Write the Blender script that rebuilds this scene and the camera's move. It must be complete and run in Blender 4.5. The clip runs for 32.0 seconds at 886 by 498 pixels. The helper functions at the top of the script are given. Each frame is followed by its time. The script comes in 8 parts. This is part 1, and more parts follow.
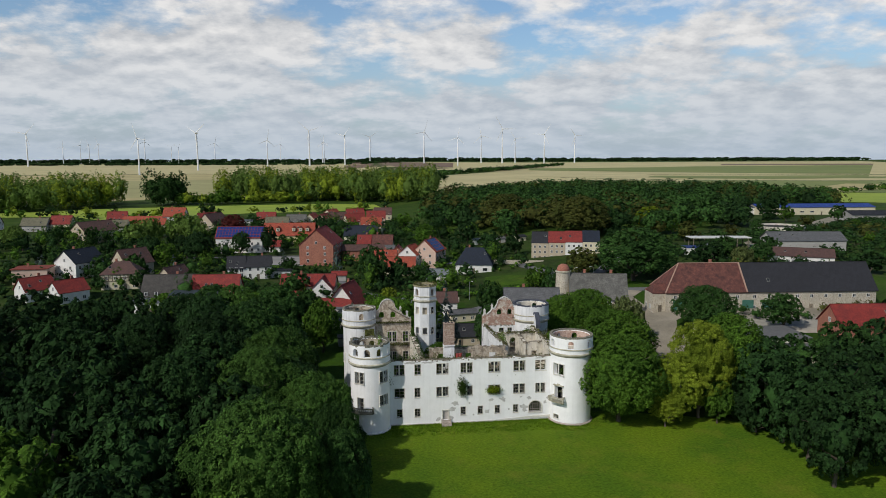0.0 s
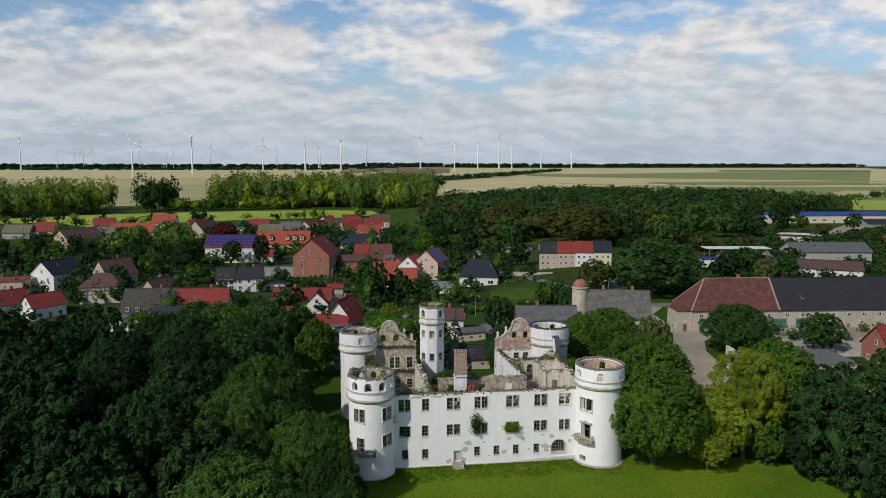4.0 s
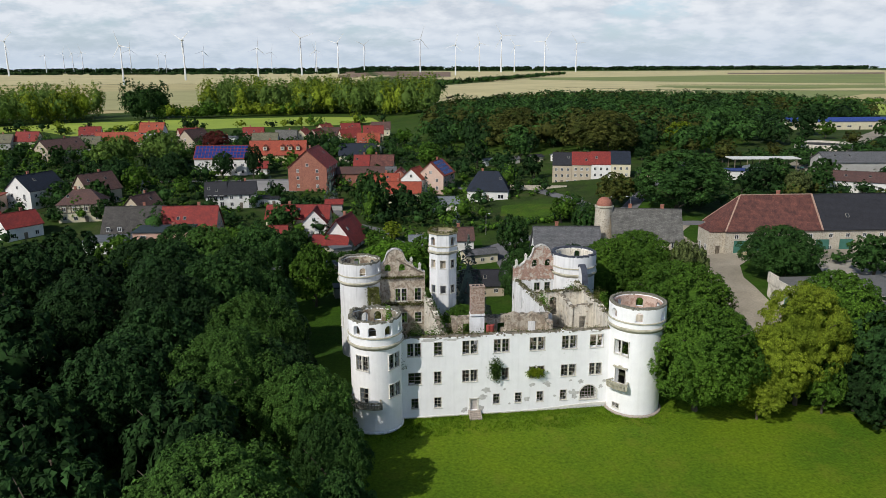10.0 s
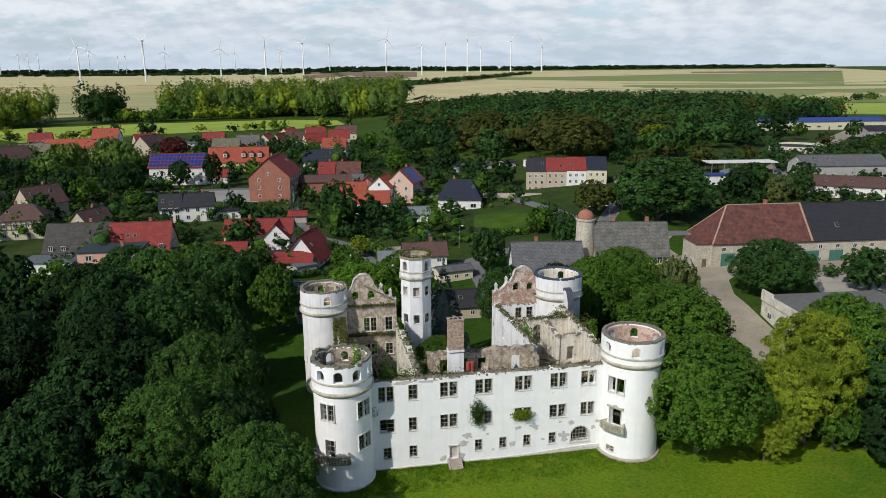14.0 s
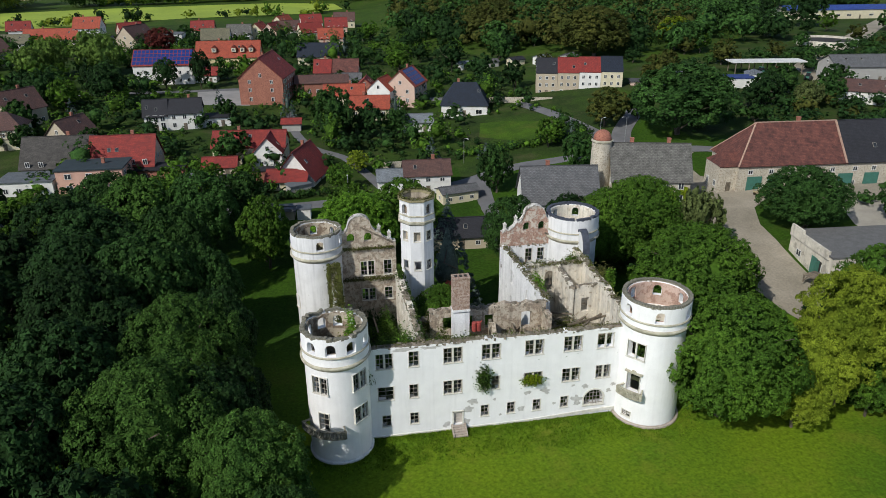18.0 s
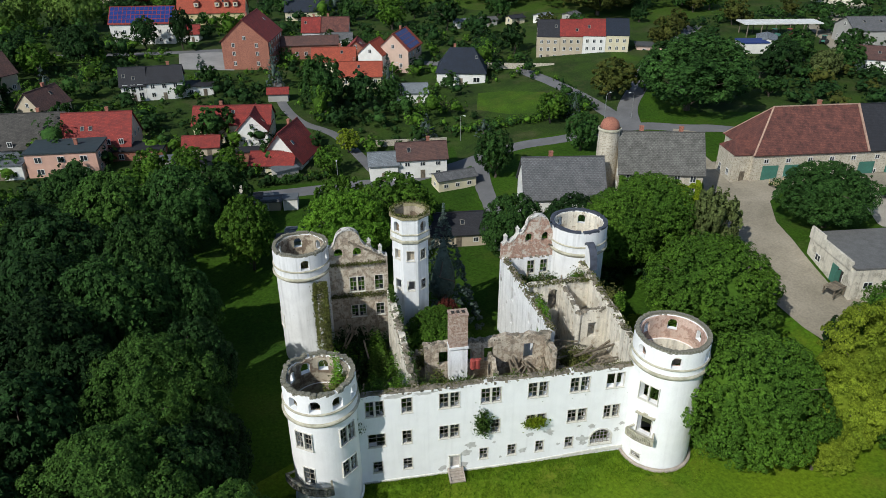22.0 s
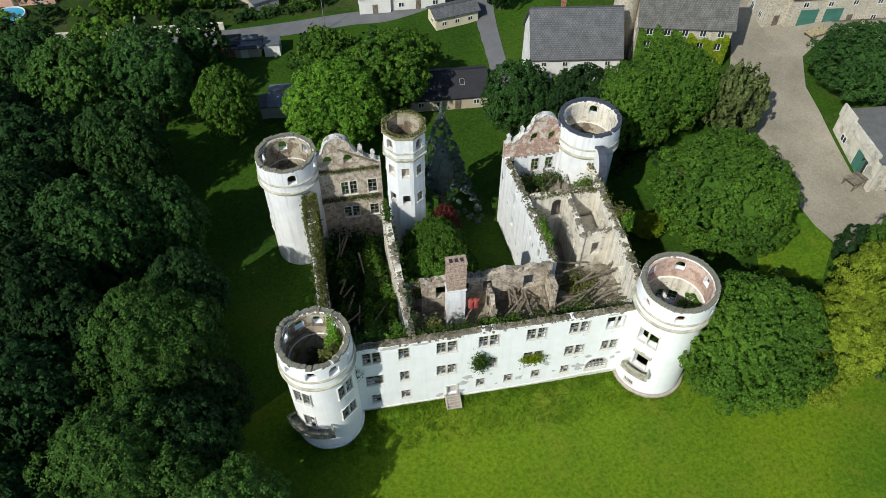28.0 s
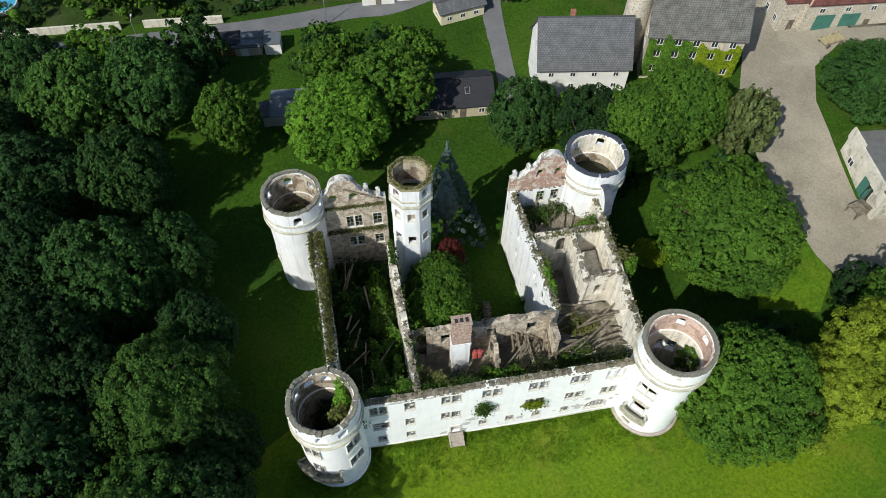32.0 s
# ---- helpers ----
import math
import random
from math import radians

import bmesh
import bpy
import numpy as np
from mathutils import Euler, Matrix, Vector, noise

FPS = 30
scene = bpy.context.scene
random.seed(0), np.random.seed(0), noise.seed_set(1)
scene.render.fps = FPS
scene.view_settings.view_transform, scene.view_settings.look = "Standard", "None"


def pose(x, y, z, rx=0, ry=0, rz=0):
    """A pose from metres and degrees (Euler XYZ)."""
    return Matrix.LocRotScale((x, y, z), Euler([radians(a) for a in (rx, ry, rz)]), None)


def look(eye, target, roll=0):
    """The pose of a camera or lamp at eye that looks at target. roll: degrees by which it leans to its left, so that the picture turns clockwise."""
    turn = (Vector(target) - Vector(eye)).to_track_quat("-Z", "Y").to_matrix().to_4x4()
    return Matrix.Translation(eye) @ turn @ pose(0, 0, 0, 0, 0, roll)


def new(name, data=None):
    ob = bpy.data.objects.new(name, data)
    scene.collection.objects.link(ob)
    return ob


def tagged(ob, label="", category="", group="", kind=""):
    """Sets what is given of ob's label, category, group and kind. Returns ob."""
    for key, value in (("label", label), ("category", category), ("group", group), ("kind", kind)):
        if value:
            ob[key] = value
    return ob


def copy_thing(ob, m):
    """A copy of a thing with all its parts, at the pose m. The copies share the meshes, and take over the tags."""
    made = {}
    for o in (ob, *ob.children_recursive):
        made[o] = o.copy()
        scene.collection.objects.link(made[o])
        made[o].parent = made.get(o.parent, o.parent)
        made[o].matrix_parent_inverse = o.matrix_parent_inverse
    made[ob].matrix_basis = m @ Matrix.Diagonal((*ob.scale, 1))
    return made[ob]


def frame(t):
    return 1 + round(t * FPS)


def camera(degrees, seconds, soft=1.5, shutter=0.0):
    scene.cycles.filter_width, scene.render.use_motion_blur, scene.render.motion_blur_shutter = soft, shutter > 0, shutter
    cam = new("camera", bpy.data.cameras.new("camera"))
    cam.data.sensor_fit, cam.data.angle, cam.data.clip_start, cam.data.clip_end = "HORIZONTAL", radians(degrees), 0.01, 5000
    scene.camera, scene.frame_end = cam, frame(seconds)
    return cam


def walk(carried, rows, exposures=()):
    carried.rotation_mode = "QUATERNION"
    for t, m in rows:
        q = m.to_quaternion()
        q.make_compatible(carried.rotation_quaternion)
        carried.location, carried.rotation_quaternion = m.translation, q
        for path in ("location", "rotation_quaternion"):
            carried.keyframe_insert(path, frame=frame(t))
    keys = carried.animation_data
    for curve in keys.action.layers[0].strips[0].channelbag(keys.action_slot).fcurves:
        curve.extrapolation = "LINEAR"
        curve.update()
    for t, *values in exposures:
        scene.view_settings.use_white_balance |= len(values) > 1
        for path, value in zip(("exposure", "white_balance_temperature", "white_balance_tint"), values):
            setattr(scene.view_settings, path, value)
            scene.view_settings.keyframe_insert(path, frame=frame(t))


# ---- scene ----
cam = camera(63.36, 32.0, 0.5)
PATH = [
    (0, (-15.12, -131.71, 50.91), (-13.890, -121.869, 49.637), -0.12),
    (0.5, (-15.21, -129.25, 50.97), (-13.984, -119.405, 49.695), -0.17),
    (1, (-15.34, -126.85, 51.00), (-14.121, -117.000, 49.737), -0.11),
    (1.5, (-15.50, -124.56, 50.98), (-14.283, -114.708, 49.735), -0.11),
    (2, (-15.61, -122.38, 50.98), (-14.408, -112.533, 49.742), -0.08),
    (2.5, (-15.66, -120.33, 51.00), (-14.457, -110.483, 49.774), -0.06),
    (4.5, (-15.70, -113.05, 50.80), (-14.393, -103.209, 49.603), 0.06),
    (5, (-15.63, -111.43, 50.70), (-14.336, -101.628, 49.196), 0.05),
    (5.5, (-15.52, -109.85, 50.77), (-14.242, -100.189, 48.531), -0.02),
    (6, (-15.43, -108.23, 50.98), (-14.157, -98.633, 48.477), 0.05),
    (6.5, (-15.36, -106.71, 51.03), (-14.100, -97.105, 48.538), -0.10),
    (7, (-15.36, -105.25, 51.01), (-14.109, -95.644, 48.514), -0.14),
    (7.5, (-15.40, -103.82, 50.98), (-14.160, -94.222, 48.475), -0.09),
    (8, (-15.44, -102.40, 50.92), (-14.204, -92.794, 48.429), -0.17),
    (8.5, (-15.45, -100.98, 50.84), (-14.219, -91.373, 48.353), -0.17),
    (9, (-15.46, -99.55, 50.80), (-14.229, -89.941, 48.320), -0.21),
    (9.5, (-15.45, -98.14, 50.76), (-14.207, -88.533, 48.284), -0.21),
    (10, (-15.39, -96.70, 50.74), (-14.138, -87.092, 48.264), -0.16),
    (10.5, (-15.35, -95.24, 50.75), (-14.011, -85.640, 48.280), -0.19),
    (11, (-15.29, -93.81, 50.80), (-13.863, -84.229, 48.330), -0.18),
    (11.5, (-15.24, -92.43, 50.79), (-13.788, -82.847, 48.317), -0.27),
    (12, (-15.13, -90.98, 50.80), (-13.683, -81.397, 48.327), -0.23),
    (12.5, (-14.99, -89.50, 50.84), (-13.527, -79.925, 48.370), -0.29),
    (13, (-14.81, -87.93, 51.02), (-13.265, -78.361, 48.543), -0.30),
    (13.5, (-14.62, -86.32, 51.35), (-12.934, -76.776, 48.879), -0.34),
    (14, (-14.41, -84.72, 51.80), (-12.729, -75.179, 49.319), -0.38),
    (14.5, (-14.14, -83.17, 52.32), (-12.476, -73.678, 49.648), -0.38),
    (16.5, (-12.95, -76.91, 54.62), (-11.356, -67.665, 51.161), -0.41),
    (17, (-12.73, -75.30, 55.25), (-11.156, -66.127, 51.597), -0.40),
    (17.5, (-12.52, -73.73, 55.94), (-10.957, -64.632, 52.094), -0.35),
    (18, (-12.26, -72.10, 56.70), (-10.719, -63.066, 52.698), -0.36),
    (18.5, (-12.02, -70.53, 57.40), (-10.486, -61.525, 53.326), -0.36),
    (19, (-11.81, -69.04, 58.10), (-10.273, -60.075, 53.941), -0.32),
    (19.5, (-11.58, -67.55, 58.84), (-10.043, -58.627, 54.593), -0.28),
    (20, (-11.35, -66.10, 59.61), (-9.810, -57.225, 55.266), -0.22),
    (20.5, (-11.14, -64.59, 60.38), (-9.586, -55.767, 55.941), -0.18),
    (21, (-10.83, -63.08, 61.12), (-9.279, -54.307, 56.590), -0.15),
    (21.5, (-10.52, -61.62, 61.89), (-8.968, -52.895, 57.260), -0.18),
    (22, (-10.22, -60.20, 62.67), (-8.679, -51.531, 57.924), -0.15),
    (22.5, (-9.87, -58.82, 63.51), (-8.357, -50.272, 58.554), -0.18),
    (23, (-9.50, -57.54, 64.38), (-8.045, -49.298, 58.905), -0.18),
    (23.5, (-9.08, -55.98, 65.41), (-7.696, -48.218, 59.259), -0.17),
    (24, (-8.64, -54.24, 66.56), (-7.316, -46.766, 60.052), -0.12),
    (24.5, (-8.30, -52.62, 67.74), (-6.986, -45.171, 61.196), -0.15),
    (25, (-8.03, -51.10, 68.93), (-6.718, -43.675, 62.358), -0.15),
    (25.5, (-7.85, -49.61, 70.13), (-6.530, -42.201, 63.541), -0.06),
    (27.5, (-7.22, -43.86, 75.13), (-5.978, -37.027, 67.933), 0.14),
    (28, (-7.06, -42.41, 76.50), (-5.877, -35.936, 68.966), 0.21),
    (28.5, (-6.89, -40.90, 77.87), (-5.775, -34.802, 70.024), 0.23),
    (29, (-6.72, -39.34, 79.21), (-5.669, -33.628, 71.073), 0.46),
    (29.5, (-6.54, -37.80, 80.51), (-5.526, -32.276, 72.239), 0.54),
    (30, (-6.40, -36.38, 81.81), (-5.377, -30.853, 73.538), 0.55),
    (30.5, (-6.28, -35.04, 83.02), (-5.249, -29.505, 74.756), 0.70),
    (31, (-6.18, -33.75, 84.19), (-5.144, -28.198, 75.937), 0.87),
    (31.5, (-6.08, -32.49, 85.33), (-5.039, -26.918, 77.096), 0.85),
    (32, (-5.96, -31.21, 86.43), (-4.906, -25.606, 78.219), 0.98),
]
walk(cam, [(t, look(eye, target, roll)) for t, eye, target, roll in PATH],
     exposures=[(0, -0.82, 6500, 10), (4.5, -0.80, 6500, 11), (8, -0.48, 6500, 11), (16, -0.48, 6450, 10), (21, -0.38, 6300, 8), (25, -0.28, 6350, 5), (32, -0.06, 6400, 6)])
# ---- world
SUN = Vector((-0.89, -0.77, 1.0)).normalized()
world = bpy.data.worlds.new("world")
scene.world = world
world.use_nodes = True
wn, wl = world.node_tree.nodes, world.node_tree.links
wn.clear()
sky = wn.new("ShaderNodeTexSky")
sky.sky_type, sky.sun_disc = "NISHITA", False
sky.sun_elevation, sky.sun_rotation = math.asin(SUN.z), math.atan2(SUN.x, SUN.y)
sky.air_density, sky.dust_density, sky.ozone_density = 1.0, 1.5, 1.5
coord = wn.new("ShaderNodeTexCoord")
CLOUD_AT = (3.1, 0.4, 0.0)
# a broken layer of flat heaped clouds: the view direction is carried onto a level sheet far overhead
def math_node(op, a, b=None):
    nd = wn.new("ShaderNodeMath"); nd.operation = op
    for k, v in enumerate((a, b)):
        if isinstance(v, (int, float)):
            nd.inputs[k].default_value = v
        elif v is not None:
            wl.new(v, nd.inputs[k])
    return nd.outputs[0]


sep = wn.new("ShaderNodeSeparateXYZ")
wl.new(coord.outputs["Generated"], sep.inputs[0])
rise = math_node("ADD", math_node("MAXIMUM", sep.outputs["Z"], 0.0), 0.30)
sheet_at = wn.new("ShaderNodeCombineXYZ")
wl.new(math_node("DIVIDE", sep.outputs["X"], rise), sheet_at.inputs[0])
wl.new(math_node("DIVIDE", sep.outputs["Y"], rise), sheet_at.inputs[1])


def cloud_noise(scale, detail, rough, at):
    mp = wn.new("ShaderNodeMapping")
    mp.inputs["Location"].default_value = at
    wl.new(sheet_at.outputs[0], mp.inputs[0])
    nd = wn.new("ShaderNodeTexNoise")
    nd.inputs["Scale"].default_value, nd.inputs["Detail"].default_value, nd.inputs["Roughness"].default_value = scale, detail, rough
    wl.new(mp.outputs[0], nd.inputs["Vector"])
    return nd.outputs["Fac"]


def heaps(dx, dy):
    """Broad banks broken up by smaller heaps."""
    at = (CLOUD_AT[0] + dx, CLOUD_AT[1] + dy, CLOUD_AT[2])
    return math_node("ADD", math_node("MULTIPLY", cloud_noise(2.0, 6, 0.5, at), 0.60), math_node("MULTIPLY", cloud_noise(6.5, 9, 0.6, at), 0.40))


heap, heap_behind = heaps(0, 0), heaps(-0.02, 0.06)
thin = wn.new("ShaderNodeMapRange")
thin.inputs["From Min"].default_value, thin.inputs["From Max"].default_value = 0.14, 0.42
thin.inputs["To Min"].default_value, thin.inputs["To Max"].default_value = 0.10, -0.22
wl.new(sep.outputs["Z"], thin.inputs["Value"])
cover = wn.new("ShaderNodeValToRGB")
cover.color_ramp.elements[0].position, cover.color_ramp.elements[1].position = 0.49, 0.60
wl.new(math_node("ADD", heap, thin.outputs[0]), cover.inputs[0])
# sunlit brows of the heaps against their grey undersides
lit = math_node("ADD", math_node("MULTIPLY", math_node("SUBTRACT", heap, heap_behind), 3.4), 0.56)
shade = wn.new("ShaderNodeValToRGB")
shade.color_ramp.elements[0].position, shade.color_ramp.elements[1].position = 0.30, 0.78
shade.color_ramp.elements[0].color = (9.2, 9.7, 10.4, 1)
shade.color_ramp.elements[1].color = (15.2, 15.1, 15.0, 1)
wl.new(lit, shade.inputs[0])
# air light over the horizon
haze = wn.new("ShaderNodeMapRange")
haze.inputs["From Min"].default_value, haze.inputs["From Max"].default_value = 0.0, 0.15
haze.inputs["To Min"].default_value, haze.inputs["To Max"].default_value = 0.86, 0.0
wl.new(sep.outputs["Z"], haze.inputs["Value"])
blue = wn.new("ShaderNodeMix"); blue.data_type, blue.blend_type = "RGBA", "MULTIPLY"
blue.inputs["Factor"].default_value = 1.0
deep = wn.new("ShaderNodeMapRange")
deep.inputs["From Min"].default_value, deep.inputs["From Max"].default_value = 0.22, 0.60
wl.new(sep.outputs["Z"], deep.inputs["Value"])
air = wn.new("ShaderNodeMix"); air.data_type = "RGBA"
wl.new(deep.outputs[0], air.inputs["Factor"])
air.inputs["A"].default_value, air.inputs["B"].default_value = (1.85, 2.1, 2.3, 1), (0.9, 1.0, 1.05, 1)
wl.new(sky.outputs[0], blue.inputs["A"]); wl.new(air.outputs["Result"], blue.inputs["B"])
mixcloud = wn.new("ShaderNodeMix"); mixcloud.data_type = "RGBA"
wl.new(cover.outputs[0], mixcloud.inputs["Factor"])
wl.new(blue.outputs["Result"], mixcloud.inputs["A"])
wl.new(shade.outputs[0], mixcloud.inputs["B"])
mixsky = wn.new("ShaderNodeMix"); mixsky.data_type = "RGBA"
wl.new(haze.outputs[0], mixsky.inputs["Factor"])
wl.new(mixcloud.outputs["Result"], mixsky.inputs["A"])
mixsky.inputs["B"].default_value = (8.2, 9.8, 11.6, 1)
bg = wn.new("ShaderNodeBackground"); bg.inputs["Strength"].default_value = 0.092
wl.new(mixsky.outputs["Result"], bg.inputs["Color"])
wout = wn.new("ShaderNodeOutputWorld")
wl.new(bg.outputs[0], wout.inputs["Surface"])
sun = new("sun", bpy.data.lights.new("sun", "SUN"))
sun.data.energy, sun.data.angle, sun.data.color = 5.0, radians(0.55), (1.0, 0.955, 0.875)
sun.matrix_world = look(SUN * 200, (0, 0, 0))

# ---- materials
def mat(name, col, col2=None, scale=1.0, rough=0.85, bump=0.0, bscale=8.0, metal=0.0, fine=0.25, rand=0.0, islands=0.0, coords="Object", trans=0.0, spec=0.5):
    """A surface with stains at a large scale, grain at a fine one, a shift of tone by object or by piece, and relief."""
    m = bpy.data.materials.new(name)
    m.use_nodes = True
    n, l = m.node_tree.nodes, m.node_tree.links
    b = n["Principled BSDF"]
    b.inputs["Roughness"].default_value, b.inputs["Metallic"].default_value = rough, metal
    b.inputs["Specular IOR Level"].default_value = 0.12 if trans else spec
    col2 = col2 or tuple(0.75 * c for c in col)
    tc = n.new("ShaderNodeTexCoord")
    n1 = n.new("ShaderNodeTexNoise")
    n1.inputs["Scale"].default_value, n1.inputs["Detail"].default_value, n1.inputs["Roughness"].default_value = scale, 6, 0.62
    l.new(tc.outputs[coords], n1.inputs["Vector"])
    r1 = n.new("ShaderNodeValToRGB")
    r1.color_ramp.elements[0].position, r1.color_ramp.elements[1].position = 0.36, 0.64
    r1.color_ramp.elements[0].color, r1.color_ramp.elements[1].color = (*col2, 1), (*col, 1)
    l.new(n1.outputs["Fac"], r1.inputs[0])
    n2 = n.new("ShaderNodeTexNoise")
    n2.inputs["Scale"].default_value, n2.inputs["Detail"].default_value = scale * 9 + bscale, 4
    l.new(tc.outputs[coords], n2.inputs["Vector"])
    hsv = n.new("ShaderNodeHueSaturation")
    l.new(r1.outputs[0], hsv.inputs["Color"])
    val = n.new("ShaderNodeMapRange")
    val.inputs["From Min"].default_value, val.inputs["From Max"].default_value = 0.25, 0.75
    val.inputs["To Min"].default_value, val.inputs["To Max"].default_value = 1 - fine, 1 + fine
    l.new(n2.outputs["Fac"], val.inputs["Value"])
    last = val.outputs[0]
    for amount, node, out in ((rand, "ShaderNodeObjectInfo", "Random"), (islands, "ShaderNodeNewGeometry", "Random Per Island")):
        if amount:
            src = n.new(node)
            mr = n.new("ShaderNodeMapRange")
            mr.inputs["To Min"].default_value, mr.inputs["To Max"].default_value = 1 - amount, 1 + amount
            l.new(src.outputs[out], mr.inputs["Value"])
            mul = n.new("ShaderNodeMath"); mul.operation = "MULTIPLY"
            l.new(last, mul.inputs[0]); l.new(mr.outputs[0], mul.inputs[1])
            last = mul.outputs[0]
    l.new(last, hsv.inputs["Value"])
    l.new(hsv.outputs[0], b.inputs["Base Color"])
    if bump:
        bm_ = n.new("ShaderNodeBump")
        bm_.inputs["Strength"].default_value, bm_.inputs["Distance"].default_value = bump, 0.05
        l.new(n2.outputs["Fac"], bm_.inputs["Height"])
        l.new(bm_.outputs[0], b.inputs["Normal"])
    if trans:
        tr = n.new("ShaderNodeBsdfTranslucent")
        l.new(hsv.outputs[0], tr.inputs["Color"])
        mx = n.new("ShaderNodeMixShader"); mx.inputs[0].default_value = trans
        l.new(b.outputs[0], mx.inputs[1]); l.new(tr.outputs[0], mx.inputs[2])
        l.new(mx.outputs[0], n["Material Output"].inputs["Surface"])
    return m


def roof_mat(name, col, col2, row=0.33, wide=0.25, fine=0.3):
    """Tiles in rows, with weathered patches, over the roof's own length and slope."""
    m = mat(name, col, col2, scale=0.8, rough=0.8, fine=fine, bscale=3)
    n, l = m.node_tree.nodes, m.node_tree.links
    b = n["Principled BSDF"]
    uv = n.new("ShaderNodeTexCoord")
    br = n.new("ShaderNodeTexBrick")
    br.inputs["Scale"].default_value, br.inputs["Mortar Size"].default_value = 1.0, 0.035
    br.inputs["Brick Width"].default_value, br.inputs["Row Height"].default_value = wide, row
    br.inputs["Color1"].default_value, br.inputs["Color2"].default_value, br.inputs["Mortar"].default_value = (1, 1, 1, 1), (0.72, 0.72, 0.72, 1), (0.35, 0.35, 0.35, 1)
    l.new(uv.outputs["UV"], br.inputs["Vector"])
    src = b.inputs["Base Color"].links[0].from_socket
    mx = n.new("ShaderNodeMix"); mx.data_type, mx.blend_type = "RGBA", "MULTIPLY"
    mx.inputs["Factor"].default_value = 0.8
    l.new(src, mx.inputs["A"]); l.new(br.outputs["Color"], mx.inputs["B"])
    l.new(mx.outputs["Result"], b.inputs["Base Color"])
    bp = n.new("ShaderNodeBump"); bp.inputs["Strength"].default_value, bp.inputs["Distance"].default_value = 0.6, 0.05
    l.new(br.outputs["Color"], bp.inputs["Height"]); l.new(bp.outputs[0], b.inputs["Normal"])
    return m


def ruin_mat(name, plaster, brick, share=0.5, scale=0.5, streak=0.0, even=0.78):
    """Old plaster, fallen off in patches with ragged edges to the brick or rubble behind it."""
    m = mat(name, plaster, tuple(even * c for c in plaster), scale=0.6, rough=0.92, bump=0.5, bscale=6, fine=0.18 if even < 0.9 else 0.05)
    n, l = m.node_tree.nodes, m.node_tree.links
    b = n["Principled BSDF"]
    src = b.inputs["Base Color"].links[0].from_socket
    tc = n.new("ShaderNodeTexCoord")
    no = n.new("ShaderNodeTexNoise")
    no.inputs["Scale"].default_value, no.inputs["Detail"].default_value, no.inputs["Roughness"].default_value = scale, 8, 0.68
    l.new(tc.outputs["Object"], no.inputs["Vector"])
    rp = n.new("ShaderNodeValToRGB")
    rp.color_ramp.elements[0].position, rp.color_ramp.elements[1].position = share - 0.01, share + 0.05
    l.new(no.outputs["Fac"], rp.inputs[0])
    br = n.new("ShaderNodeTexNoise"); br.inputs["Scale"].default_value, br.inputs["Detail"].default_value = 5, 5
    l.new(tc.outputs["Object"], br.inputs["Vector"])
    r2 = n.new("ShaderNodeValToRGB")
    r2.color_ramp.elements[0].position, r2.color_ramp.elements[1].position = 0.35, 0.65
    r2.color_ramp.elements[0].color, r2.color_ramp.elements[1].color = (*[0.6 * c for c in brick], 1), (*brick, 1)
    l.new(br.outputs["Fac"], r2.inputs[0])
    mx = n.new("ShaderNodeMix"); mx.data_type = "RGBA"
    l.new(rp.outputs[0], mx.inputs["Factor"]); l.new(src, mx.inputs["A"]); l.new(r2.outputs[0], mx.inputs["B"])
    out = mx.outputs["Result"]
    if streak:
        mp = n.new("ShaderNodeMapping"); mp.inputs["Scale"].default_value = (2.2, 2.2, 0.12)
        l.new(tc.outputs["Object"], mp.inputs[0])
        st = n.new("ShaderNodeTexNoise"); st.inputs["Scale"].default_value, st.inputs["Detail"].default_value = 1.0, 6
        l.new(mp.outputs[0], st.inputs["Vector"])
        r3 = n.new("ShaderNodeValToRGB")
        r3.color_ramp.elements[0].position, r3.color_ramp.elements[1].position = 0.5, 0.75
        r3.color_ramp.elements[0].color, r3.color_ramp.elements[1].color = (1, 1, 1, 1), (1 - streak,) * 3 + (1,)
        l.new(st.outputs["Fac"], r3.inputs[0])
        m3 = n.new("ShaderNodeMix"); m3.data_type, m3.blend_type = "RGBA", "MULTIPLY"
        m3.inputs["Factor"].default_value = 1.0
        l.new(out, m3.inputs["A"]); l.new(r3.outputs[0], m3.inputs["B"])
        out = m3.outputs["Result"]
    l.new(out, b.inputs["Base Color"])
    return m


WHITE = ruin_mat("whitewashed_plaster", (0.87, 0.87, 0.872), (0.55, 0.56, 0.55), share=0.80, scale=0.45, streak=0.06, even=0.93)
WHITE_OLD = ruin_mat("stained_white_plaster", (0.80, 0.805, 0.81), (0.40, 0.39, 0.37), share=0.63, scale=0.4, streak=0.32, even=0.88)
# rear walls: grey weathering, and their dimmer light put into the white
WHITE_REAR = ruin_mat("dimmed_weathered_plaster", (0.74, 0.745, 0.75), (0.46, 0.45, 0.43), share=0.68, scale=0.6, streak=0.22, even=0.9)
BARE = ruin_mat("bare_ruin_plaster", (0.56, 0.49, 0.39), (0.385, 0.31, 0.235), share=0.49, scale=1.5, streak=0.45)
PALE = ruin_mat("pale_ruin_plaster", (0.76, 0.71, 0.61), (0.56, 0.48, 0.37), share=0.56, scale=1.1, streak=0.42)
COPING = ruin_mat("stained_coping", (0.66, 0.64, 0.60), (0.26, 0.24, 0.20), share=0.52, scale=0.9, streak=0.45)
CHIMBRICK = ruin_mat("weathered_chimney_brick", (0.47, 0.37, 0.31), (0.37, 0.25, 0.19), share=0.47, scale=2.6, streak=0.3)
